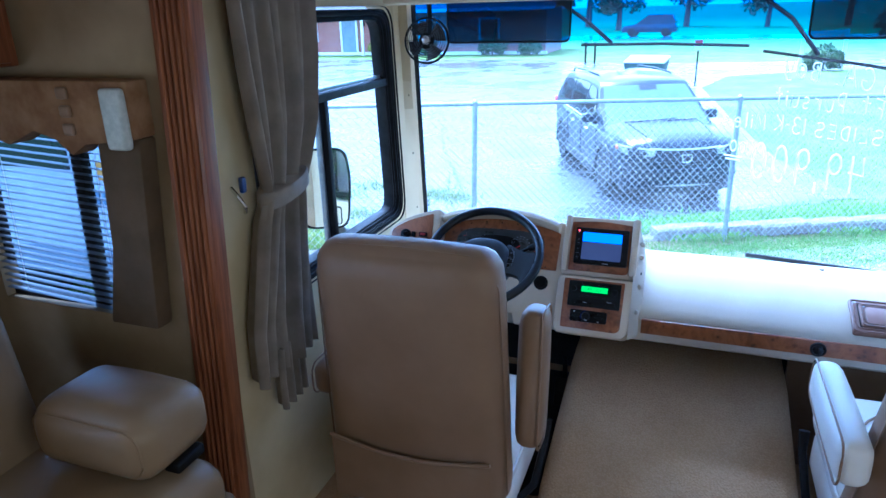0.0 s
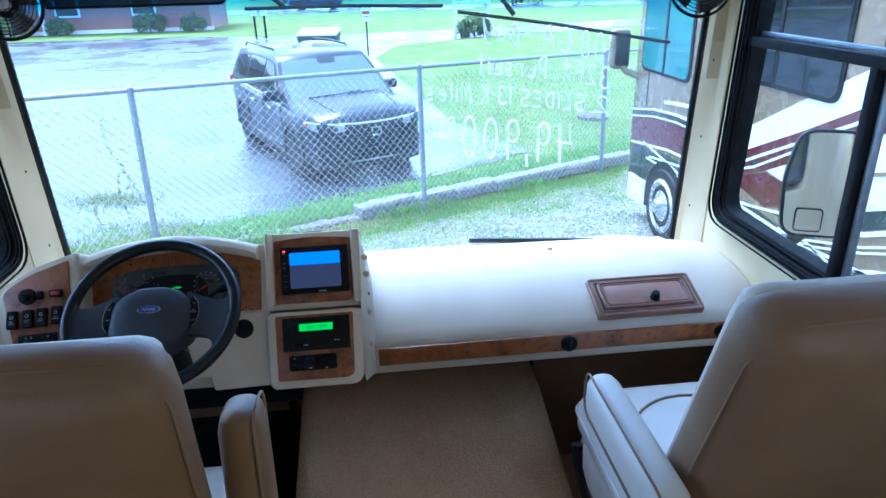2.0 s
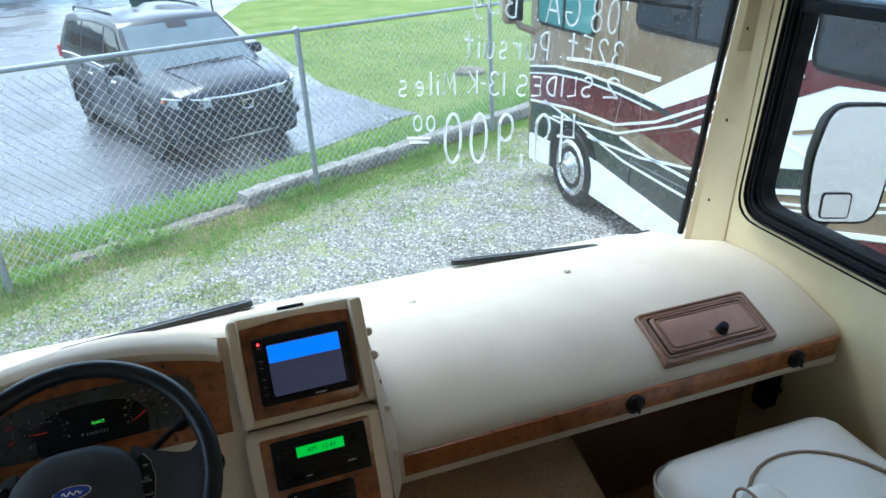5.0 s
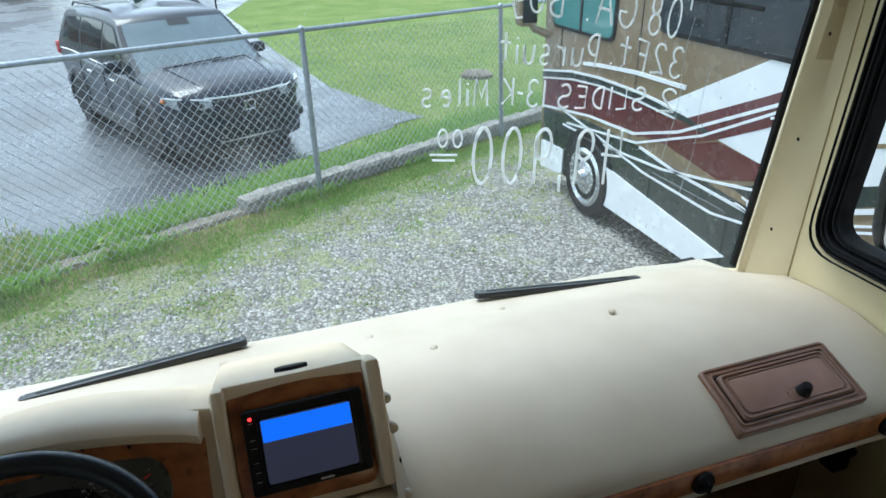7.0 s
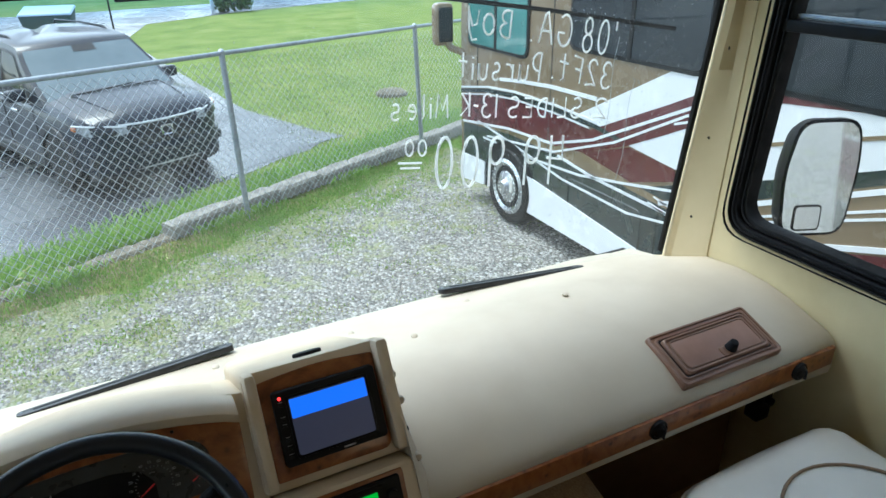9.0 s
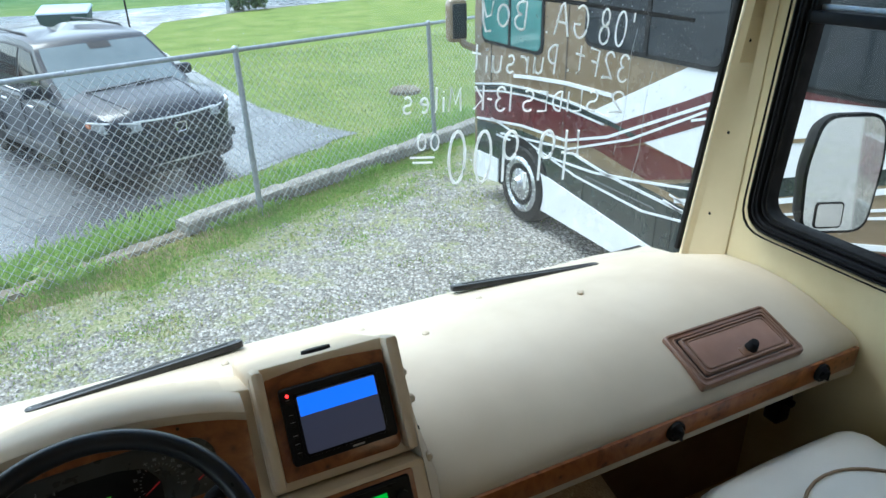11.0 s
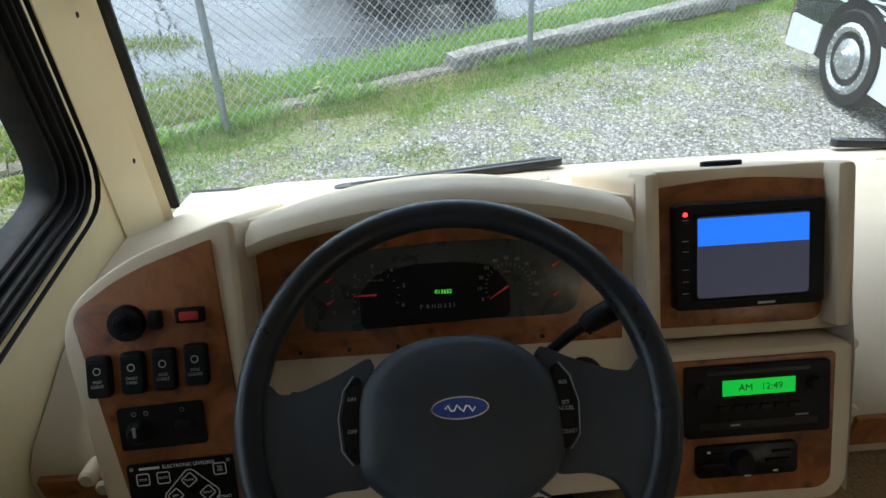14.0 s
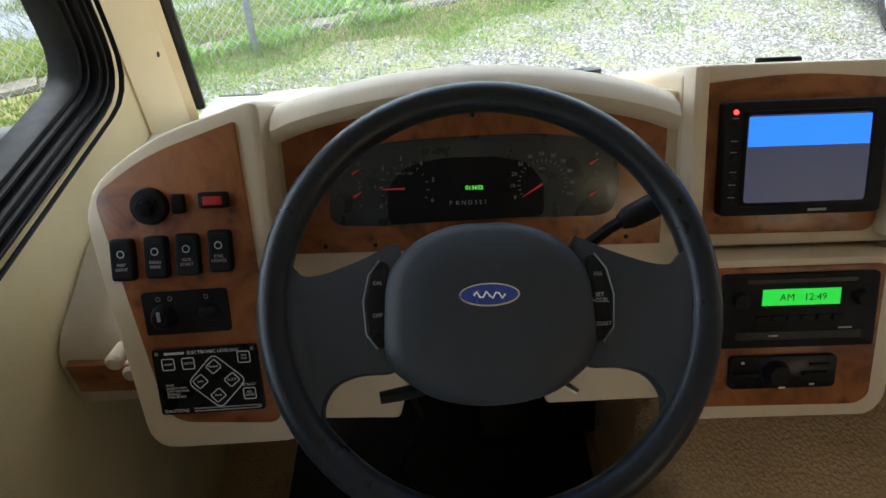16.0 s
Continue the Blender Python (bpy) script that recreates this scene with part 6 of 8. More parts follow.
seedling = thing("seedling", "young yellow-green leafy plant growing at the kerb", "plant", T(*along(0.82, 0.06), ground_z(*along(0.82, 0.06))))
part("stem", Geo().tube([(0, 0, -0.02), (0.01, 0, 0.10), (0.0, 0.01, 0.20)], [0.005, 0.004, 0.002], 5), BLADES.m, seedling)
for k in range(9):
    a, h = 2.4 * k, 0.05 + 0.018 * k
    part("leaf", Geo().grid([[(0.0, -0.004, h), (0.0, 0.004, h)], [(0.035, -0.018, h + 0.022), (0.035, 0.018, h + 0.022)], [(0.062, -0.014, h + 0.018), (0.062, 0.014, h + 0.018)], [(0.085, -0.002, h + 0.002), (0.085, 0.002, h + 0.002)]], pose(0, 0, 0, 0, 0, math.degrees(a))), FRESH.m if k % 2 else BLADES.m, seedling)

# chain-link fence: posts lean slightly to fit the camera's view
LEANY = 0.068
fence = thing("chain_link_fence", "galvanised chain-link fence with a round top rail", "fence", T(-2.0, 7.0, G0))
PIT, FH = 2.86, 1.57


def fpt(s, h):
    p = FP + FD * s
    return Vector((p.x, p.y + LEANY * (h - 0.8), G0 - FALL * s + h))


for k in range(-3, 4):
    part("post", Geo().tube([fpt(PIT * k, -0.05), fpt(PIT * k, FH)], 0.028, 12).lathe([(0.030, -0.02), (0.033, 0.02), (0.022, 0.035), (0.0, 0.045)], 12, T(*fpt(PIT * k, FH))), STEEL, fence, "galvanised round post", world=True)
    for h in (0.3, 0.8, 1.2):
        part("tie_band", Geo().tube([fpt(PIT * k, h - 0.01), fpt(PIT * k, h + 0.01)], 0.032, 10), STEEL, fence, world=True)
part("top_rail", Geo().tube([fpt(PIT * -3, FH), fpt(PIT * 3, FH)], 0.021, 10), STEEL, fence, "round top rail", world=True)
WIRE = surf("galvanised_wire", (0.38, 0.40, 0.42), (0.50, 0.53, 0.55), 30, 0.5, bump=0, metal=0.2)
P = 0.082
for k in range(-3, 3):
    g = Geo()
    n, zn = int(PIT / P), int((FH - 0.06) / P)
    vs, fs = [], []
    for sgn in (1, -1):
        for i in range(-zn, n + zn):
            s0, s1 = i * P, i * P + sgn * zn * P
            a, b = (s0, 0.0), (s1, zn * P)
            if sgn < 0:
                a, b = (s0 + 0.0, 0.0), (s0 - zn * P, zn * P)
            lo, hi = 0.0, 1.0
            ds = b[0] - a[0]
            t0, t1 = (0 - a[0]) / ds, (PIT - a[0]) / ds
            lo, hi = max(lo, min(t0, t1)), min(hi, max(t0, t1))
            if hi - lo < 0.01:
                continue
            p, q = [fpt(PIT * k + a[0] + ds * t, 0.04 + zn * P * t) for t in (lo, hi)]
            off = Vector((FN.x, FN.y, 0)) * 0.003 * sgn
            g.tube([p + off, q + off], 0.0023, 3)
    part("wire_mesh", g, WIRE, fence, "diamond wire mesh", world=True, smooth=0, weld=False)

# stone kerb blocks under the fence: an upper course that breaks off, a lower one sunk in the soil
KERB = surf("weathered_kerb_stone", (0.15, 0.14, 0.12), (0.30, 0.28, 0.24), 7, 0.9, 45, 0.9, dist=0.012)
SOILED = surf("soiled_kerb_stone", (0.11, 0.095, 0.07), (0.22, 0.19, 0.14), 6, 0.95, 40, 0.9, dist=0.012)


def kerb_run(s0, s1, d, z, h, w, mat, label, seed):
    rr = random.Random(seed)
    s = s0
    while s < s1 - 0.1:
        L = rr.uniform(0.5, 0.72)
        c = along(s + L / 2, d + rr.uniform(-0.012, 0.012))
        rings = []
        for k in range(7):
            x = (-0.5 + k / 6) * (L - 0.008)
            e = 0.006 if k in (0, 6) else 0.0
            rings.append([(x, y + rr.uniform(-0.007, 0.007), q + rr.uniform(-0.006, 0.006)) for y, q in ((-w + e, -h), (w - e, -h), (w - e, -0.025 - e), (w - 0.02 - e, -e), (-w + 0.02 + e, -e), (-w + e, -0.025 - e))])
        m = T(c[0], c[1], ground_z(*c) + z + rr.uniform(-0.004, 0.004)) @ pose(0, 0, 0, rr.uniform(-0.8, 0.8), rr.uniform(-0.3, 0.3), math.degrees(math.atan2(FD.y, FD.x)) + rr.uniform(-0.5, 0.5))
        solid("kerb_block", Geo().loft(rings), mat, label, "kerb stone", m=m, group="kerb stones", smooth=25)
        s += L


kerb_run(2.08, 8.2, 0.135, 0.145, 0.12, 0.105, KERB, "weathered grey kerb stone laid under the fence", 2)
kerb_run(2.35, 8.2, 0.165, 0.03, 0.16, 0.09, SOILED, "buried kerb stone under the upper course", 3)
kerb_run(-6.4, 2.1, 0.16, 0.03, 0.16, 0.095, SOILED, "low soil-covered kerb stone in the weeds", 4)


# ---- vehicles ----
def curve(stops, x):
    """Piecewise linear value at x."""
    for (a, u), (b, v) in zip(stops, stops[1:]):
        if x <= b:
            return u + (v - u) * max(0.0, x - a) / (b - a)
    return stops[-1][1]


def car(m, k):
    """A dark grey family SUV, nose along +x; k scales it."""
    PAINT = surf("wet_grey_car_paint", (0.009, 0.013, 0.021), (0.015, 0.020, 0.031), 40, 0.34, 60, 0.03, metal=0.0, coat=0.3)
    PAINT.node_tree.nodes["Principled BSDF"].inputs["Specular IOR Level"].default_value = 0.25
    PAINT.node_tree.nodes["Principled BSDF"].inputs["Coat Roughness"].default_value = 0.06
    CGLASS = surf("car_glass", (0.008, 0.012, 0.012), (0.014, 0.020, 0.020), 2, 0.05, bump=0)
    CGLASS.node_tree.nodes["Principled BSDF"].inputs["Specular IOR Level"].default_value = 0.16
    # Pale base paints in sky reflection that gloss alone leaves too dark.
    WSG = surf("painted_sky_windscreen", (0.085, 0.122, 0.135), (0.120, 0.160, 0.175), 2, 0.05, bump=0, coat=0.8)
    CLAD = surf("black_cladding", (0.010, 0.010, 0.011), (0.018, 0.018, 0.020), 9, 0.5, 200, 0.1)
    LAMP = surf("headlamp_lens", (0.16, 0.17, 0.18), (0.42, 0.44, 0.46), 26, 0.12, bump=0, coat=0.6)
    BRIGHT = surf("bright_lamp_strip", (0.70, 0.72, 0.74), (0.80, 0.82, 0.84), 9, 0.2, bump=0, coat=0.6)
    ALLOY = surf("alloy_grey", (0.40, 0.41, 0.43), (0.52, 0.53, 0.55), 9, 0.3, metal=0.5)
    AMBER = surf("amber_lens", (0.5, 0.15, 0.04), (0.55, 0.18, 0.06), 9, 0.2)
    c = thing("parked_suv", "wet dark grey family SUV parked on the driveway", "car", m @ Matrix.Scale(k, 4))
    width = [(-2.40, 0.78), (-2.33, 0.89), (-2.1, 0.95), (-1.4, 0.985), (0, 0.975), (1.4, 0.985), (1.9, 0.955), (2.15, 0.89), (2.30, 0.80), (2.38, 0.68), (2.42, 0.52)]
    sill = [(-2.4, 0.50), (-2.3, 0.38), (-1.9, 0.30), (1.9, 0.27), (2.25, 0.24), (2.42, 0.34)]
    belt = [(-2.4, 1.04), (-1.5, 1.09), (0, 1.04), (1.1, 1.03), (1.8, 1.01), (2.15, 0.965), (2.32, 0.92), (2.42, 0.80)]
    top = [(-2.4, 1.08), (-1.5, 1.16), (0, 1.14), (1.05, 1.165), (1.6, 1.125), (2.05, 1.055), (2.26, 0.99), (2.37, 0.90), (2.42, 0.82)]
    wheels = (1.42, -1.40)
    rings, n = [], 80
    for i in range(n + 1):
        x = -2.40 + 4.82 * i / n
        w, s, b, t = (curve(q, x) for q in (width, sill, belt, top))
        half = [(w * 0.86, s), (w * 0.965, s + 0.05), (w, s + 0.17), (w * 0.972, 0.60), (w * 0.985, 0.72), (w, 0.86 if b > 0.95 else b - 0.10), (w * 0.99, b - 0.05), (w * 0.955, b), (w * 0.88, b + 0.45 * (t - b)), (w * 0.66, t - 0.022), (w * 0.58, t + 0.004), (w * 0.3, t + 0.014)]
        rings.append([(x, y, z) for y, z in half] + [(x, 0, t + 0.018)] + [(x, -y, z) for y, z in reversed(half)] + [(x, 0, s)])
    shell = Geo().loft(rings)

    def in_arch(face):
        p = sum((Vector(shell.v[i]) for i in face), Vector()) / len(face)
        return len(face) == 4 and abs(p.y) > 0.75 and any(math.hypot(p.x - a, p.z - 0.37) < 0.42 for a in wheels)

    shell.f = [f for f in shell.f if not in_arch(f)]
    part("body", shell, PAINT, c, "dark grey painted body", smooth=32)

    edge = [(-2.2, 1.56), (-1.9, 1.66), (-1.2, 1.725), (-0.5, 1.74), (0.05, 1.725), (0.4, 1.67)]

    def side(x, v, s, out=0.0):
        """The cabin's flank: v runs from the belt line to the roof's edge."""
        zb = curve(belt, x) - 0.01
        zt = curve(edge, x)
        e = max(0.0, abs(x + 0.5) - 1.0)
        return (x, s * ((0.945 - 0.03 * e) * (1 - v) + (0.765 - 0.035 * e) * v + 0.025 * math.sin(math.pi * v) + out), zb + (zt - zb) * v + out * 0.3)

    rings = []
    for v in [i / 8 for i in range(9)]:
        xf, xr = 1.30 - 0.92 * v - 0.04 * math.sin(math.pi * v), -2.32 + 0.26 * v
        xs = [xf + (xr - xf) * i / 14 for i in range(15)]
        right, left = [side(x, v, -1) for x in xs], [side(x, v, 1) for x in reversed(xs)]
        back = [(xr - 0.07 * math.sin(math.pi * j / 5), right[-1][1] * (1 - 2 * j / 5), right[-1][2]) for j in range(1, 5)]
        fore = [(xf + (0.16 - 0.05 * v) * math.sin(math.pi * j / 7), left[-1][1] * (1 - 2 * j / 7), left[-1][2] + 0.02 * v * math.sin(math.pi * j / 7)) for j in range(1, 7)]
        rings.append(right + back + left + fore)
    for f, up in ((0.93, 0.030), (0.8, 0.052), (0.55, 0.066), (0.25, 0.072)):
        rings.append([(-0.9 + (x + 0.9) * (1 - (1 - f) * 0.8), y * f, z + up - 0.03 * max(0.0, abs(x + 0.7) - 0.8) * (1 - f)) for x, y, z in rings[8]])
    part("greenhouse", Geo().loft(rings), PAINT, c, smooth=40)

    def screen(v0, v1, rows=5):
        out = []
        for i in range(rows + 1):
            v = v0 + (v1 - v0) * i / rows
            xf = 1.30 - 0.92 * v - 0.04 * math.sin(math.pi * v)
            hy, z = side(xf, v, 1)[1] * 0.93, side(xf, v, 1)[2]
            out.append([(xf + (0.16 - 0.05 * v) * math.sin(math.pi * (0.035 + 0.93 * j / 10)) + 0.012, hy * (1 - j / 5), z + 0.02 * v * math.sin(math.pi * j / 10) + 0.010) for j in range(11)])
        return out

    part("windscreen", Geo().grid(screen(0.10, 0.93)), WSG, c, "windscreen with the sky's reflection painted in")
    part("mirror_housing", Geo().grid([[(p[0] + 0.004, p[1], p[2] + 0.004) for p in row[4:7]] for row in screen(0.82, 0.93, 2)]), CLAD, c, "dark sensor patch behind the windscreen")
    part("cowl", Geo().grid([[(x + 0.005, y, z + 0.002) for x, y, z in row] for row in screen(0.03, 0.10, 1)]), CLAD, c, "black cowl")
    for s in (-1, 1):
        def panel(nm, xb0, xb1, xt0, xt1, v0, v1, mat, out, label=""):
            g = Geo().grid([[side((xb0 + (xb1 - xb0) * j / 8) * (1 - i / 5) + (xt0 + (xt1 - xt0) * j / 8) * i / 5, v0 + (v1 - v0) * i / 5, s, out) for j in range(9)] for i in range(6)])
            return part(nm, g, mat, c, label)

        panel("pillar_trim", -2.08, 0.96, -1.90, 0.36, 0.06, 0.90, CLAD, 0.005, "black window surround")
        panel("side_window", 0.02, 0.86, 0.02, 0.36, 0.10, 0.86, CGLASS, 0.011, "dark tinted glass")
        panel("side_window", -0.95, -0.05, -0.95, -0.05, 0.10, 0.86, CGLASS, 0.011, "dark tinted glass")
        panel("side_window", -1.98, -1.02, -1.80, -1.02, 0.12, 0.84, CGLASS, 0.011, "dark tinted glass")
        part("chrome_line", Geo().tube([side(-2.05 + 0.3 * i, 0.055, s, 0.010) for i in range(11)], 0.010, 5), CHROME, c, "chrome belt line")
        w = part("door_mirror", Geo().cushion((0.80, s * 1.07, 1.16), (0.15, 0.24, 0.16), 0.055), PAINT, c)
        part("mirror_stalk", Geo().box((0.80, s * 0.96, 1.08), (0.07, 0.10, 0.05)), CLAD, w)
        part("sill_cladding", Geo().cushion((0, s * 0.955, 0.32), (2.0, 0.10, 0.16), 0.03), CLAD, c, "black lower cladding")
        lamp = part("headlight", Geo().loft([[(2.00, s * 0.955, 0.855), (2.00, s * 0.955, 0.925), (1.95, s * 0.93, 0.93), (1.95, s * 0.93, 0.86)], [(2.22, s * 0.875, 0.80), (2.19, s * 0.87, 0.925), (2.10, s * 0.84, 0.93), (2.10, s * 0.84, 0.80)], [(2.40, s * 0.62, 0.785), (2.36, s * 0.62, 0.90), (2.25, s * 0.60, 0.90), (2.25, s * 0.60, 0.785)], [(2.435, s * 0.48, 0.80), (2.40, s * 0.48, 0.875), (2.30, s * 0.48, 0.875), (2.30, s * 0.48, 0.80)]]), LAMP, c, "clear headlight", bevel=0.006)
        part("daylight_strip", Geo().tube([(2.01, s * 0.955, 0.925), (2.20, s * 0.872, 0.925), (2.37, s * 0.62, 0.902), (2.41, s * 0.48, 0.88)], 0.012, 6), BRIGHT, lamp, "bright upper strip")
        for q, (lx, ly) in enumerate(((2.33, 0.74), (2.39, 0.64))):
            part("projector", Geo().lathe([(0.0, 0.01), (0.028, 0.006), (0.036, 0.0)], 12, T(lx, s * ly, 0.835) @ pose(0, 0, 0, 0, 90, s * 35)), CLAD, lamp)
        part("amber_lamp", Geo().cushion((2.03, s * 0.950, 0.885), (0.10, 0.03, 0.05), 0.012), AMBER, c, "amber side lamp")
        part("fog_pocket", Geo().cushion((2.18, s * 0.80, 0.47), (0.14, 0.22, 0.13), 0.04, n=6), CLAD, c, "black fog lamp pocket")
        for ly in (0.85, 0.76):
            part("fog_lamp", Geo().lathe([(0, 0.012), (0.026, 0.008), (0.034, 0)], 12, T(2.245 + 0.3 * (0.76 - ly), s * ly, 0.47) @ pose(0, 0, 0, 0, 90, s * 30)), BRIGHT, c)
        part("tail_lamp", Geo().cushion((-2.30, s * 0.86, 1.06), (0.14, 0.15, 0.20), 0.03), REDP, c, "red tail lamp")
        part("roof_rail", Geo().tube([(-1.85, s * 0.66, 1.72), (-1.75, s * 0.66, 1.785), (-0.9, s * 0.68, 1.80), (-0.1, s * 0.66, 1.785), (0.0, s * 0.66, 1.74)], 0.016, 6), CLAD, c)
        part("hood_crease", Geo().tube([(1.30, s * 0.60, 1.158), (1.70, s * 0.575, 1.115), (2.10, s * 0.52, 1.046), (2.30, s * 0.45, 0.965)], [0.004, 0.012, 0.012, 0.004], 6), PAINT, c)
        for h in (-0.55, 0.42):
            part("door_handle", Geo().cushion((h, s * 0.995, 0.92), (0.20, 0.035, 0.04), 0.012), CHROME, c)
        for gx in (-1.0, 0.0, 0.98):
            part("door_gap", Geo().box((gx, s * 0.978, 0.70), (0.012, 0.012, 0.62)), CLAD, c)
        for x in wheels:
            part("arch", Geo().loft([[(x + r * math.cos(a), s * y, 0.37 + r * math.sin(a)) for r, y in ((0.405, 0.90), (0.405, 0.992), (0.475, 0.992), (0.485, 0.955))] for a in [radians(-12 + 12 * i) for i in range(18)]]), CLAD, c, "black wheel-arch trim")
            part("arch_well", Geo().lathe([(0.41, -0.18), (0.415, 0.16), (0.40, 0.16), (0.39, -0.16), (0.0, -0.16), (0.0, -0.18)], 24, T(x, s * 0.79, 0.37) @ pose(0, 0, 0, -90 * s, 0, 0)), RUBBER, c)
            wh = part("wheel", Geo().lathe([(0.26, -0.12), (0.345, -0.12), (0.37, -0.09), (0.372, 0.0), (0.37, 0.09), (0.345, 0.12), (0.26, 0.12)], 32), RUBBER, c, "black tyre", m=T(x, s * 0.86, 0.37) @ pose(0, 0, 0, -90 * s, 0, 0), smooth=50)
            rg = Geo().lathe([(0.0, 0.085), (0.05, 0.08), (0.06, 0.05), (0.06, 0.0)], 12)
            rg.tube([(0.255 * math.cos(a), 0.255 * math.sin(a), 0.10) for a in [math.pi * i / 16 for i in range(32)]], 0.014, 6, True)
            for q in range(5):
                for d in (-9, 9):
                    rg.add([(0.04, -0.014, 0.075), (0.04, 0.014, 0.075), (0.25, 0.011, 0.10), (0.25, -0.011, 0.10), (0.04, -0.014, 0.05), (0.04, 0.014, 0.05), (0.25, 0.011, 0.075), (0.25, -0.011, 0.075)], [(0, 1, 2, 3), (7, 6, 5, 4), (0, 4, 5, 1), (1, 5, 6, 2), (2, 6, 7, 3), (3, 7, 4, 0)], pose(0, 0, 0, 0, 0, 72 * q + d))
            part("rim", rg, ALLOY, wh, "grey alloy rim")
            part("rim_well", Geo().lathe([(0.0, 0.02), (0.26, 0.02), (0.26, 0.0), (0, 0)], 20), RUBBER, wh)
    grille = part("grille", Geo().loft([[(2.30, y, 0.60), (fx, y, 0.615), (fx - 0.02, y, 0.875 - 0.05 * abs(y)), (2.28, y, 0.885 - 0.05 * abs(y))] for y, fx in ((-0.50, 2.405), (-0.30, 2.435), (0.0, 2.45), (0.30, 2.435), (0.50, 2.405))]), CLAD, c, "black grille", bevel=0.008)
    for z in (0.655, 0.70, 0.745, 0.79):
        part("grille_slat", Geo().tube([(2.412, -0.46, z), (2.443, -0.25, z), (2.453, 0, z), (2.443, 0.25, z), (2.412, 0.46, z)], 0.007, 4), CLAD, grille)
    part("grille_bar", Geo().tube([(2.375, -0.56, 0.905), (2.415, -0.3, 0.892), (2.43, 0, 0.888), (2.415, 0.3, 0.892), (2.375, 0.56, 0.905)], 0.014, 6), BRIGHT, c, "bright bar above the grille")
    part("badge", Geo().tube([(2.462, y, z) for y, z in fillet([(-0.062, 0.695), (0.062, 0.695), (0.078, 0.81), (-0.078, 0.81)], 0.02)], 0.011, 5, True), CHROME, grille, "chrome badge")
    part("bumper", Geo().loft([[(x, y, 0.50), (x + 0.03, y, 0.53), (x + 0.03, y, 0.585), (x - 0.01, y, 0.605)] for y, x in ((-0.93, 2.10), (-0.82, 2.26), (-0.6, 2.385), (-0.3, 2.43), (0, 2.445), (0.3, 2.43), (0.6, 2.385), (0.82, 2.26), (0.93, 2.10))]), PAINT, c, "painted bumper bar", bevel=0.006)
    part("lower_intake", Geo().loft([[(x - 0.12, y, 0.36), (x, y, 0.37), (x, y, 0.50), (x - 0.12, y, 0.50)] for y, x in ((-0.66, 2.34), (-0.3, 2.40), (0, 2.415), (0.3, 2.40), (0.66, 2.34))]), CLAD, c, "black lower intake")
    part("skid_trim", Geo().loft([[(x - 0.3, y, 0.18), (x - 0.02, y, 0.20), (x + 0.01, y, 0.36), (x - 0.3, y, 0.37)] for y, x in ((-0.85, 2.20), (-0.6, 2.33), (0, 2.40), (0.6, 2.33), (0.85, 2.20))]), CLAD, c, "black lower bumper")
    part("bumper_insert", Geo().loft([[(x - 0.1, y, 0.305), (x + 0.012, y, 0.315), (x + 0.014, y, 0.345), (x - 0.1, y, 0.35)] for y, x in ((-0.45, 2.37), (0, 2.41), (0.45, 2.37))]), ALLOY, c, "silver skid insert")
    part("underbody", Geo().cushion((0.0, 0, 0.255), (4.3, 1.56, 0.13), 0.05), RUBBER, c, "dark underbody")
    part("wiper", Geo().tube([(1.36, -0.62, 1.15), (1.40, -0.1, 1.175), (1.36, 0.25, 1.19)], 0.010, 5), CLAD, c)
    part("wiper", Geo().tube([(1.42, 0.02, 1.165), (1.36, 0.58, 1.165)], 0.010, 5), CLAD, c)
    return c


CAR_K = 0.9
car(T(-0.847, 12.09, G1) @ pose(0, 0, 0, 0, 0, -66.0), CAR_K)

# neighbouring motorhome
MX, MF = 2.75, 7.9
TAN = surf("tan_coach_paint", (0.20, 0.145, 0.085), (0.23, 0.17, 0.10), 3, 0.25, 80, 0.03, coat=0.5)
MWHITE = surf("white_coach_paint", (0.72, 0.73, 0.74), (0.78, 0.79, 0.8), 3, 0.25, 80, 0.03, coat=0.5)
MAROON = surf("maroon_coach_paint", (0.085, 0.014, 0.016), (0.11, 0.02, 0.022), 3, 0.25, 80, 0.03, coat=0.5)
MGREEN = surf("dark_green_coach_paint", (0.018, 0.028, 0.026), (0.026, 0.038, 0.035), 3, 0.25, 80, 0.03, coat=0.5)
MSIDE = Matrix(((0, 0, -1, MX), (1, 0, 0, 0), (0, 1, 0, 0), (0, 0, 0, 1)))   # (y, z, towards the gap)
mh = thing("parked_motorhome", "tan, maroon and white motorhome parked alongside", "motorhome", T(MX + 1.2, 2.0, G0))
part("body", Geo().loft([[(MX, y, z0), (MX, y, z1 - 0.06), (MX + 0.06, y, z1), (MX + 2.34, y, z1), (MX + 2.4, y, z1 - 0.06), (MX + 2.4, y, z0)] for y, z0, z1 in ((-4.0, -0.60, 2.45), (7.4, -0.60, 2.45), (7.75, -0.60, 2.3), (MF, -0.60, 1.9), (MF + 0.06, -0.60, 1.0))]), TAN, mh, "tan painted coach body", world=True, bevel=0.01)


def decal(nm, poly, mat, lift=0.003, label=""):
    g = Geo().prism(poly, 0.0, lift, MSIDE)
    return part(nm, g, mat, mh, label, world=True, smooth=0)


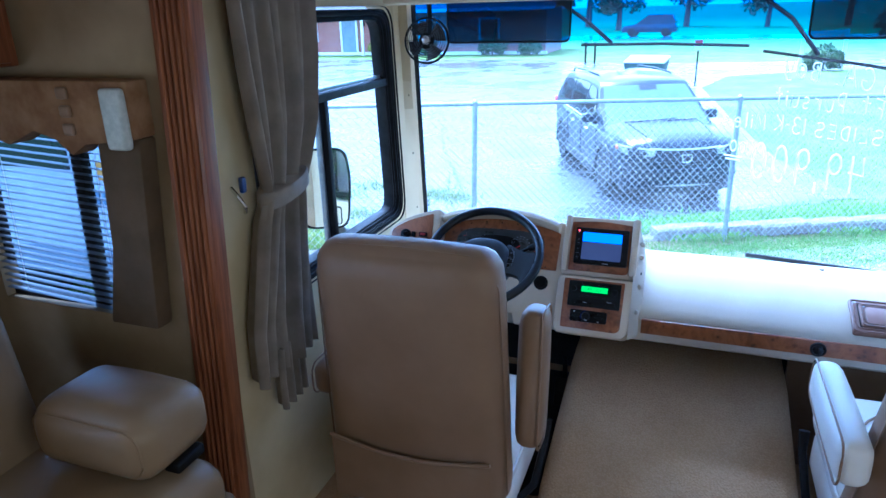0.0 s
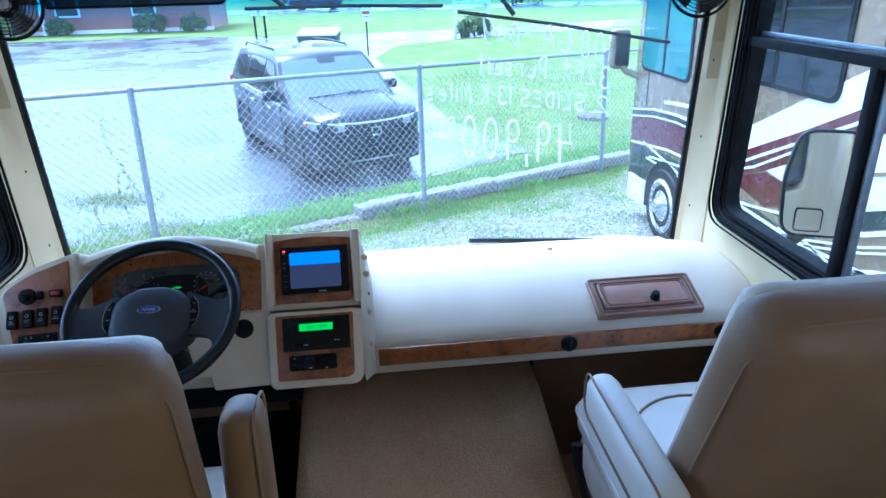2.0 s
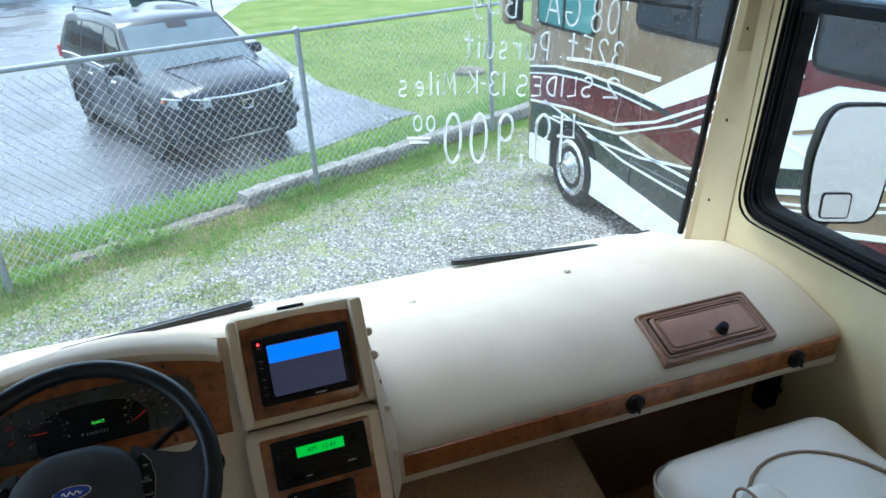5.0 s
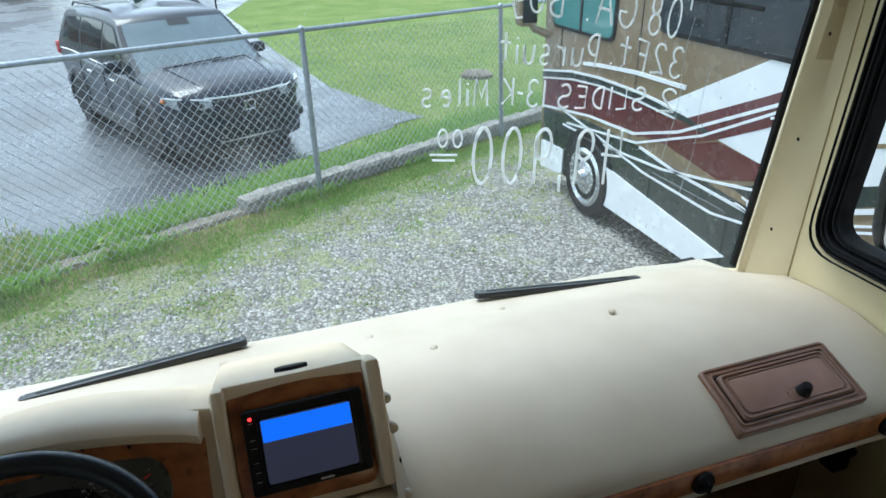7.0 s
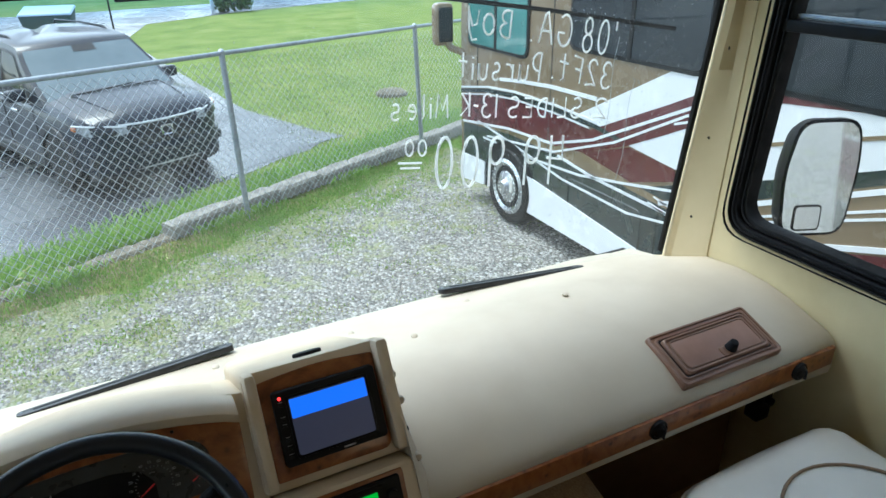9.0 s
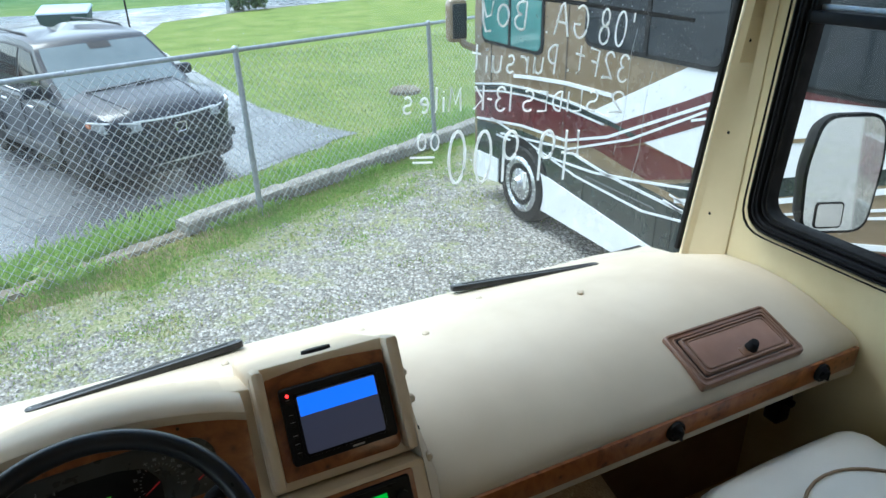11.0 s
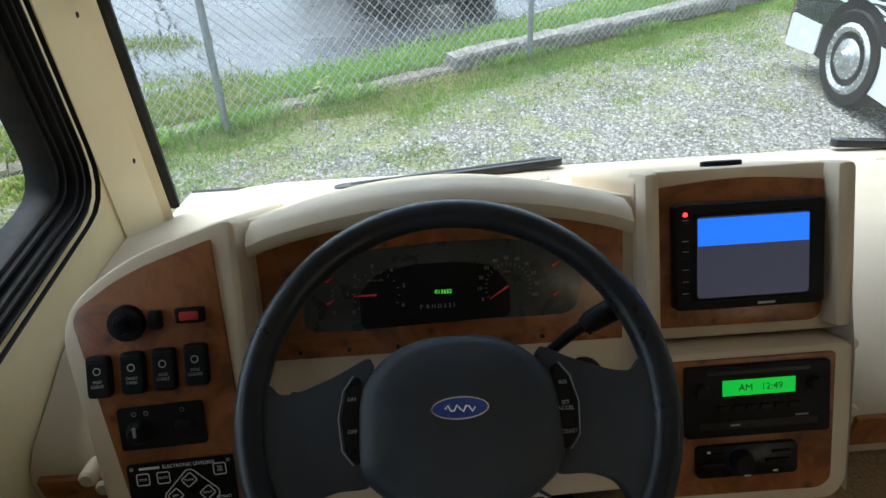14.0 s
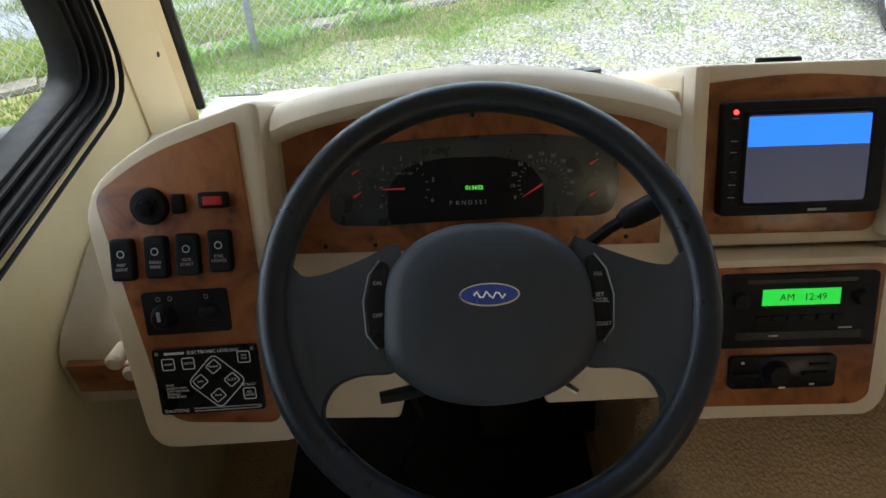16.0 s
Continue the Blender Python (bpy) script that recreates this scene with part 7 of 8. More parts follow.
def stripe(nm, pts, w, mat, lift):
    pts = [Vector(p) for p in pts]
    l, r = [], []
    for i, p in enumerate(pts):
        d = (pts[min(i + 1, len(pts) - 1)] - pts[max(i - 1, 0)]).normalized()
        n = Vector((-d.y, d.x)) * w / 2
        l.append(tuple(p + n))
        r.append(tuple(p - n))
    g = Geo()
    for i in range(len(pts) - 1):
        g.prism([l[i], l[i + 1], r[i + 1], r[i]], 0, lift, MSIDE)
    return part(nm, g, mat, mh, world=True, smooth=0)
MGLASS = surf("dark_coach_glass", (0.012, 0.016, 0.018), (0.02, 0.026, 0.03), 2, 0.05, bump=0)
TEAL = surf("teal_coach_glass", (0.05, 0.17, 0.16), (0.08, 0.24, 0.22), 1.5, 0.05, bump=0)
decal("lower_paint", fillet([(7.9, -0.06), (7.04, 0.02), (6.27, 0.02), (5.76, -0.01), (4.9, 0.05), (3.0, -0.1), (-3.9, -0.2), (-3.9, -0.60), (5.34, -0.60), (7.9, -0.60)], 0.02), MGREEN, 0.002, "dark green lower paint")
decal("maroon_sweep", fillet([(7.94, 0.22), (7.05, 0.35), (6.4, 0.36), (5.85, 0.33), (6.32, 0.08), (6.37, 0.12), (7.04, 0.07), (7.90, -0.04)], 0.03), MAROON, 0.004, "maroon sweep")
decal("white_sweep", [(6.1, 0.385), (5.17, 0.86), (4.64, 1.12), (3.4, 1.62), (1.0, 1.75), (1.0, 1.5), (4.42, 0.99), (5.12, 0.67), (5.81, 0.36)], MWHITE, 0.004, "white sweep")
decal("maroon_rise", [(6.32, 0.11), (5.81, 0.36), (5.12, 0.67), (4.6, 0.92), (4.42, 0.99), (3.0, 1.35), (0.5, 1.55), (0.5, 1.2), (4.38, 0.83), (5.1, 0.48), (5.45, 0.315), (5.95, 0.13)], MAROON, 0.006, "maroon rising band")
decal("white_field", [(5.45, 0.315), (5.1, 0.48), (4.38, 0.83), (3.0, 1.3), (2.0, 1.3), (2.5, 1.03), (3.7, 0.63), (4.45, 0.34), (4.77, 0.27), (5.0, 0.27)], MWHITE, 0.004, "white field")
decal("maroon_point", [(5.95, 0.13), (5.45, 0.30), (5.0, 0.27), (4.98, 0.19), (5.39, 0.06)], MAROON, 0.005)
decal("dark_band", [(5.30, 0.05), (5.0, 0.16), (4.76, 0.25), (4.45, 0.352), (3.7, 0.644), (2.5, 1.04), (2.5, 0.93), (3.7, 0.566), (4.43, 0.241), (4.74, 0.14), (5.18, 0.0)], MGREEN, 0.006, "dark band")
decal("maroon_foot", [(4.40, -0.02), (3.6, 0.23), (2.5, 0.5), (-3.9, 0.6), (-3.9, 0.1), (2.5, 0.1), (3.4, -0.1), (4.1, -0.3)], MAROON, 0.005)
decal("white_skirt", fillet([(6.80, -0.27), (5.20, -0.42), (5.58, -0.625), (6.68, -0.625)], 0.02), MWHITE, 0.014, "white lower skirt")
decal("front_skirt", fillet([(7.90, -0.38), (7.45, -0.36), (7.45, -0.60), (7.90, -0.66)], 0.03), MWHITE, 0.014, "white front skirt")
stripe("dark_stripe", [(7.94, 0.26), (7.4, 0.35), (6.94, 0.385), (6.35, 0.39), (5.81, 0.365), (5.55, 0.33)], 0.035, MGREEN, 0.008)
for pts, w in (([(7.94, 0.295), (7.4, 0.385), (6.94, 0.42), (6.35, 0.425), (5.85, 0.40)], 0.018), ([(7.94, 0.225), (7.4, 0.315), (6.94, 0.355), (6.35, 0.36), (5.9, 0.34)], 0.014), ([(7.2, 0.49), (6.94, 0.52), (6.42, 0.56), (5.83, 0.57)], 0.03), ([(7.9, -0.04), (7.04, 0.07), (6.37, 0.10), (5.84, 0.26), (4.9, 0.70), (4.6, 0.84)], 0.022), ([(7.42, -0.09), (6.91, -0.03), (6.32, 0.04), (5.6, 0.30), (4.94, 0.64)], 0.018), ([(7.49, -0.12), (6.67, -0.11), (5.97, -0.06), (5.3, 0.06), (4.7, 0.18)], 0.018), ([(6.27, 0.02), (5.8, -0.03), (5.04, -0.05), (4.0, 0.03), (0.0, 0.05)], 0.02), ([(7.6, 0.02), (7.0, -0.05), (6.2, -0.16), (5.4, -0.18), (4.4, -0.02), (0, 0.16)], 0.016), ([(5.2, -0.03), (4.6, -0.12), (3.8, -0.30)], 0.016), ([(5.15, 0.03), (4.5, -0.08), (3.4, -0.28)], 0.014), ([(5.1, 0.0), (4.42, 0.222), (3.685, 0.54), (2.5, 0.90)], 0.03), ([(4.9, 0.0), (4.405, 0.148), (3.66, 0.45), (2.5, 0.8)], 0.014), ([(4.9, -0.04), (4.398, 0.115), (3.65, 0.41), (2.5, 0.75)], 0.014), ([(4.5, -0.05), (4.31, 0.03), (3.6, 0.26), (2.5, 0.55)], 0.03), ([(5.05, 0.56), (4.8, 0.64), (4.62, 0.66), (4.7, 0.60), (4.72, 0.52), (4.6, 0.44), (4.4, 0.40)], 0.016)):
    stripe("pinstripe", pts, w, MWHITE, 0.010)
stripe("tan_stripe", [(4.6, 0.52), (4.425, 0.578), (3.77, 0.781), (3.2, 0.93)], 0.022, TAN, 0.008)
stripe("tan_stripe", [(5.95, 0.10), (5.4, 0.03), (4.9, 0.0)], 0.05, TAN, 0.007)


def mh_window(a, b, c, d, mat, split):
    w = part("window", Geo().prism(fillet([(a, c), (b, c), (b, d), (a, d)], 0.10), 0.0, 0.012, MSIDE), RUBBER, mh, "black-framed coach window", world=True)
    part("pane", Geo().prism(fillet([(a + 0.03, c + 0.03), (b - 0.03, c + 0.03), (b - 0.03, d - 0.03), (a + 0.03, d - 0.03)], 0.08), 0.01, 0.016, MSIDE), mat, w, world=True)
    if split:
        part("window_bar", Geo().box(((a + b) / 2, (c + d) / 2, 0.016), (0.035, d - c - 0.05, 0.012), MSIDE), RUBBER, w, world=True)


mh_window(6.75, 7.80, 0.72, 1.75, TEAL, True)
mh_window(4.84, 6.20, 0.88, 1.70, MGLASS, True)
mh_window(3.15, 4.58, 0.88, 1.70, MGLASS, False)
mh_window(0.9, 2.4, 0.88, 1.70, MGLASS, True)
for y in (6.42, 7.62):
    part("body_seam", Geo().box((MX - 0.002, y, 0.6), (0.006, 0.008, 2.2)), surf("dark_seam", (0.05, 0.04, 0.03), (0.06, 0.05, 0.04), 9, 0.6) if y < 7 else MGREEN, mh, world=True)
for a, b, c, d in ((5.25, 6.1, -0.58, -0.12), (3.6, 5.1, -0.58, -0.05)):
    part("bay_door", Geo().tube([(MX - 0.005, y, z) for y, z in fillet([(a, c), (b, c), (b, d), (a, d)], 0.05)], 0.005, 4, True), MGREEN, mh, "storage bay door seam", world=True)
wy, wz = 7.0, -0.475
# No recess here: a black plate on the body paints its shade.
part("well_shade", Geo().prism(arc(wy, wz, 0.43, 0.43, 0, 180, 18) + [(wy - 0.43, -0.60), (wy + 0.43, -0.60)], 0.0, 0.012, MSIDE), RUBBER, mh, "flat black plate for the wheel well's shade", world=True)
mw = part("wheel", Geo().lathe([(0.24, -0.13), (0.345, -0.13), (0.372, -0.09), (0.372, 0.09), (0.345, 0.13), (0.24, 0.13)], 32, T(MX + 0.10, wy, wz) @ pose(0, 0, 0, 0, -90, 0)), RUBBER, mh, "black tyre", world=True, smooth=50)
part("wheel_cover", Geo().lathe([(0.0, 0.13), (0.06, 0.125), (0.08, 0.085), (0.18, 0.05), (0.235, 0.075), (0.265, 0.06), (0.28, 0.0)], 32, T(MX + 0.03, wy, wz) @ pose(0, 0, 0, 0, -90, 0)), surf("polished_wheel_cover", (0.42, 0.43, 0.45), (0.6, 0.61, 0.62), 9, 0.25, metal=0.7), mw, "chrome wheel cover", world=True, smooth=40)
for k in range(8):
    a = math.pi / 4 * k
    part("lug_nut", Geo().lathe([(0, 0.03), (0.014, 0.03), (0.016, 0)], 8, T(MX + 0.0, wy + 0.125 * math.cos(a), wz + 0.125 * math.sin(a)) @ pose(0, 0, 0, 0, -90, 0)), CHROME, mw, world=True)
mmr = part("door_mirror", Geo().cushion((2.58, 8.02, 0.90), (0.20, 0.14, 0.40), 0.05), TAN, mh, "tan coach mirror", world=True)
part("mirror_glass", Geo().cushion((2.58, 7.945, 0.90), (0.15, 0.02, 0.32), 0.01), MGLASS, mmr, world=True)
part("mirror_arm", Geo().tube([(2.58, 8.0, 0.78), (2.64, 7.96, 0.68), (2.78, 7.88, 0.62)], 0.035, 8), TAN, mmr, world=True)
part("roof_trim", Geo().box((MX - 0.004, 1.9, 2.32), (0.02, 11.6, 0.05)), BLACK, mh, world=True)

# white trailer beyond the slide-out window
WT = surf("white_trailer_skin", (0.50, 0.53, 0.57), (0.58, 0.61, 0.65), 2, 0.35, 80, 0.03)
tr = thing("white_trailer", "white travel trailer with a dark window band", "trailer", T(-6.0, 5.4, G0))
part("body", Geo().cushion((0, 0, 1.35), (4.6, 1.7, 2.1), 0.12), WT, tr, bevel=0)
part("window_band", Geo().box((0.05, -0.855, 1.50), (2.5, 0.02, 0.36)), MGLASS, tr, "dark window band")
part("grey_sweep", Geo().prism([(-2.1, 0.40), (2.1, 0.42), (2.1, 0.64), (-2.1, 0.55)], 0.850, 0.862, pose(0, 0, 0, 90, 0, 0)), surf("grey_stripe", (0.25, 0.28, 0.33), (0.3, 0.33, 0.38), 5, 0.4), tr)
part("graphic", Geo().cushion((1.65, -0.858, 1.33), (0.10, 0.02, 0.16), 0.008), surf("orange_graphic", (0.5, 0.25, 0.03), (0.6, 0.3, 0.04), 5, 0.4), tr, "orange graphic")
for k in range(3):
    part("graphic_bar", Geo().cushion((1.39 + 0.13 * k, -0.858, 1.09), (0.095, 0.02, 0.15), 0.008), surf("blue_grey_graphic", (0.15, 0.2, 0.3), (0.18, 0.24, 0.34), 5, 0.4), tr)
for x in (-0.5, 0.5):
    part("wheel", Geo().lathe([(0.0, -0.1), (0.30, -0.1), (0.33, -0.06), (0.33, 0.06), (0.30, 0.1), (0, 0.1)], 24, T(x, -0.72, 0.33) @ pose(0, 0, 0, 90, 0, 0)), RUBBER, tr)

# far side of the drive
FARZ = G1
BRICK = Mat("red_brick")
bt = BRICK.t.nodes.new("ShaderNodeTexBrick")
bt.inputs["Scale"].default_value = 4.5
bt.inputs["Color1"].default_value, bt.inputs["Color2"].default_value, bt.inputs["Mortar"].default_value = (0.24, 0.075, 0.05, 1), (0.30, 0.11, 0.075, 1), (0.36, 0.33, 0.30, 1)
mp = BRICK.node("ShaderNodeMapping", Rotation=(radians(90), 0, 0))
BRICK.link(BRICK.co, mp.inputs["Vector"])
BRICK.link(mp.outputs[0], bt.inputs["Vector"])
BRICK.color(BRICK.mix(0.35, bt.outputs["Color"], BRICK.ramp(BRICK.noise(1.3, 5), [(0.3, (0.2, 0.07, 0.05)), (0.7, (0.36, 0.16, 0.12))])))
BRICK.set(Roughness=0.85)
ROOF = surf("grey_shingle", (0.09, 0.09, 0.1), (0.14, 0.14, 0.15), 6, 0.9, 20, 0.6, dist=0.02)
HWHITE = surf("white_house_paint", (0.7, 0.72, 0.74), (0.78, 0.8, 0.82), 4, 0.5, 60, 0.05)
hs = thing("brick_house", "low red brick house with white trim and a porch", "house", T(-20, 41.5, FARZ))
part("wall", Geo().box((0, 2.5, 1.3), (23, 5, 2.7)), BRICK.m, hs, "red brick wall")
part("roof", Geo().loft([[(-12.2, -1.0, 2.6), (12.2, -1.0, 2.6), (12.2, -0.9, 2.75), (-12.2, -0.9, 2.75)], [(-12.2, 2.6, 4.4), (12.2, 2.6, 4.4), (12.2, 2.6, 4.5), (-12.2, 2.6, 4.5)], [(-12.2, 6.0, 2.6), (12.2, 6.0, 2.6), (12.2, 6.0, 2.75), (-12.2, 6.0, 2.75)]]), ROOF, hs, "grey shingle roof")
part("fascia", Geo().box((0, -1.0, 2.62), (24.4, 0.06, 0.2)), HWHITE, hs)
part("foundation", Geo().box((0, -0.05, 0.06), (23.2, 0.2, 0.22)), HWHITE, hs)
dr = part("door", Geo().box((-1.6, -0.03, 1.2), (1.0, 0.08, 2.1)), surf("grey_blue_door", (0.16, 0.2, 0.24), (0.2, 0.24, 0.28), 3, 0.4), hs)
part("door_frame", Geo().box((-2.17, -0.05, 1.25), (0.12, 0.12, 2.3)).box((-1.03, -0.05, 1.25), (0.12, 0.12, 2.3)).box((-1.6, -0.05, 2.33), (1.26, 0.12, 0.12)), HWHITE, dr)
for x in (-4.6, 4.0, 8.0, -8.5):
    w = part("window", Geo().box((x, -0.03, 1.5), (1.3, 0.1, 1.3)), HWHITE, hs)
    part("pane", Geo().box((x, -0.07, 1.5), (1.1, 0.06, 1.1)), MGLASS, w)
for x in (-0.2, 3.0):
    part("porch_post", Geo().box((x, -0.9, 1.25), (0.14, 0.14, 2.5)), HWHITE, hs)
part("lamp", Geo().cushion((-0.5, -0.15, 1.95), (0.2, 0.2, 0.3), 0.04), BLACK, hs)
solid("red_sign", Geo().cushion((0, 0, 0), (1.0, 0.15, 0.8), 0.05), REDP, "red sign hung on the porch", "sign", m=T(-17.6, 41.2, FARZ + 2.0))

# shrubs, trees
LEAF = Mat("leaf_green")
gi = LEAF.t.nodes.new("ShaderNodeNewGeometry")
LEAF.color(LEAF.ramp(gi.outputs["Random Per Island"], [(0.0, (0.025, 0.055, 0.015)), (0.6, (0.06, 0.11, 0.028)), (1.0, (0.12, 0.17, 0.05))]))
LEAF.set(Roughness=0.6)
YLEAF = Mat("yellow_leaf")
gi = YLEAF.t.nodes.new("ShaderNodeNewGeometry")
YLEAF.color(YLEAF.ramp(gi.outputs["Random Per Island"], [(0.0, (0.12, 0.16, 0.03)), (1.0, (0.36, 0.34, 0.05))]))
YLEAF.set(Roughness=0.6)
BARK = surf("grey_bark", (0.07, 0.055, 0.04), (0.13, 0.1, 0.075), 8, 0.9, 40, 0.6, dist=0.01)


def crown(blobs, n, size, seed):
    rn = random.Random(seed)
    g = Geo()
    for k in range(n):
        (cx, cy, cz), r = rn.choice(blobs)
        u = Vector((rn.gauss(0, 1), rn.gauss(0, 1), rn.gauss(0, 1))).normalized() * r * rn.uniform(0.55, 1.05)
        a, b = Vector((rn.gauss(0, 1), rn.gauss(0, 1), rn.gauss(0, 1))).normalized(), Vector((rn.gauss(0, 1), rn.gauss(0, 1), rn.gauss(0, 1))).normalized()
        s = size * rn.uniform(0.6, 1.3)
        p = Vector((cx, cy, cz)) + u
        g.add([p - a * s, p + b * s * 0.5, p + a * s, p - b * s * 0.5], [(0, 1, 2, 3)])
    return g


def tree(x, y, h, seed):
    rn = random.Random(seed)
    t = thing("tree", "dark green leafy tree at the edge of the lawn", "tree", T(x, y, FARZ), group="background trees")
    g = Geo().tube([(0, 0, -0.1), (0.1, 0, h * 0.25), (0.0, 0.1, h * 0.55), (0.1, 0.1, h * 0.8)], [h * 0.035, h * 0.027, h * 0.02, h * 0.006], 8)
    blobs = []
    for k in range(9):
        a, r, z = rn.uniform(0, 6.28), h * rn.uniform(0.08, 0.28), h * rn.uniform(0.28, 0.85)
        g.tube([(0, 0, z * 0.75), (r * 0.6 * math.cos(a), r * 0.6 * math.sin(a), z * 0.92), (r * math.cos(a), r * math.sin(a), z)], [h * 0.014, h * 0.009, h * 0.004], 5)
        blobs.append(((r * math.cos(a), r * math.sin(a), z), h * rn.uniform(0.13, 0.2)))
    part("trunk", g, BARK, t)
    part("crown", crown(blobs, 1500, h * 0.035, seed), LEAF.m, t, smooth=0, weld=False)


for i in range(17):
    tree(-58 + 7.2 * i + random.Random(i).uniform(-2, 2), 84 + random.Random(i + 50).uniform(-6, 9), 9 + random.Random(i + 9).uniform(-2, 4), i)


def shrub(x, y, r, mat, label, seed):
    s = thing("shrub", label, "shrub", T(x, y, FARZ))
    part("stems", Geo().tube([(0, 0, -0.05), (0.05, 0, r * 0.7)], 0.03, 5).tube([(0, 0, 0), (-0.2 * r, 0.1, r * 0.6)], 0.02, 5), BARK, s)
    part("foliage", crown([((0, 0, r * 0.65), r * 0.6), ((r * 0.5, 0, r * 0.5), r * 0.45), ((-r * 0.5, 0.1, r * 0.45), r * 0.45)], 900, 0.09 * r + 0.03, seed), mat, s, smooth=0, weld=False)


shrub(-18.6, 40.2, 1.1, YLEAF.m, "yellow-green shrub in front of the brick house", 71)
shrub(-16.2, 40.4, 0.8, LEAF.m, "dark green shrub in front of the brick house", 72)
shrub(-11.5, 40.4, 1.0, LEAF.m, "dark green shrub in front of the brick house", 73)
shrub(-9.2, 40.2, 0.8, LEAF.m, "dark green shrub in front of the brick house", 74)
shrub(4.75, 31.2, 0.8, LEAF.m, "spiky green shrub between white posts", 75)
shrub(14, 60, 2.0, LEAF.m, "dark green shrub beside the far road", 76)
sg = thing("gate_frame", "white timber post frame on the lawn", "frame", T(4.7, 31.4, FARZ))
for x in (-0.75, 0.75):
    part("post", Geo().box((x, 0, 0.75), (0.13, 0.13, 1.55)), HWHITE, sg, bevel=0.01)
part("rail", Geo().box((0, 0, 1.42), (1.5, 0.08, 0.12)), HWHITE, sg, bevel=0.01)
for x in (-4.6, -5.05):
    mb = thing("mailbox", "white mailbox on a thin dark post", "mailbox", T(x, 34.4, FARZ), group="mailboxes")
    part("post", Geo().tube([(0, 0, -0.05), (0, 0, 1.0)], 0.05, 8), BLACK, mb)
    part("box", Geo().prism(fillet([(-0.12, 1.0), (0.12, 1.0), (0.12, 1.28), (-0.12, 1.28)], [0.005, 0.005, 0.12, 0.12]), -0.25, 0.25, pose(0, 0, 0, 90, 0, 0)), HWHITE, mb)
ys_ = thing("yard_sign", "small white and red sign on a thin post", "sign", T(0.07, 25.9, FARZ))
part("post", Geo().tube([(0, 0, -0.05), (0, 0, 1.15)], 0.03, 6), BLACK, ys_)
part("board", Geo().box((0, -0.03, 1.35), (0.30, 0.02, 0.48)), HWHITE, ys_, bevel=0.003)
part("bars", Geo().box((0, -0.042, 1.40), (0.26, 0.006, 0.10)).box((0, -0.042, 1.26), (0.2, 0.006, 0.03)), REDP, ys_, "red bar")
bn = thing("dumpster", "dark green dumpster with a pale sloping lid", "dumpster", T(-1.68, 27.0, FARZ) @ pose(0, 0, 0, 0, 0, -12) @ Matrix.Scale(0.82, 4))
part("body", Geo().loft([[(-0.75, -0.45, 0.05), (0.75, -0.45, 0.05), (0.75, 0.45, 0.05), (-0.75, 0.45, 0.05)], [(-0.9, -0.5, 0.75), (0.9, -0.5, 0.75), (0.9, 0.5, 0.95), (-0.9, 0.5, 0.95)]]), surf("dark_green_steel", (0.012, 0.04, 0.03), (0.02, 0.055, 0.04), 5, 0.5), bn, bevel=0.02)
part("lid", Geo().loft([[(-0.93, -0.54, 0.76), (0.93, -0.54, 0.76), (0.93, 0.52, 0.97), (-0.93, 0.52, 0.97)], [(-0.88, -0.5, 0.84), (0.88, -0.5, 0.84), (0.88, 0.5, 1.05), (-0.88, 0.5, 1.05)]]), WT, bn, "pale lid", bevel=0.02)
solid("flat_stone", Geo().lathe([(0.0, 0.10), (0.22, 0.09), (0.29, 0.05), (0.30, 0.0)], 14), SOILED, "flat grey stone lying on the lawn", "stone", m=T(4.2, 13.4, FARZ - 0.01), smooth=30)


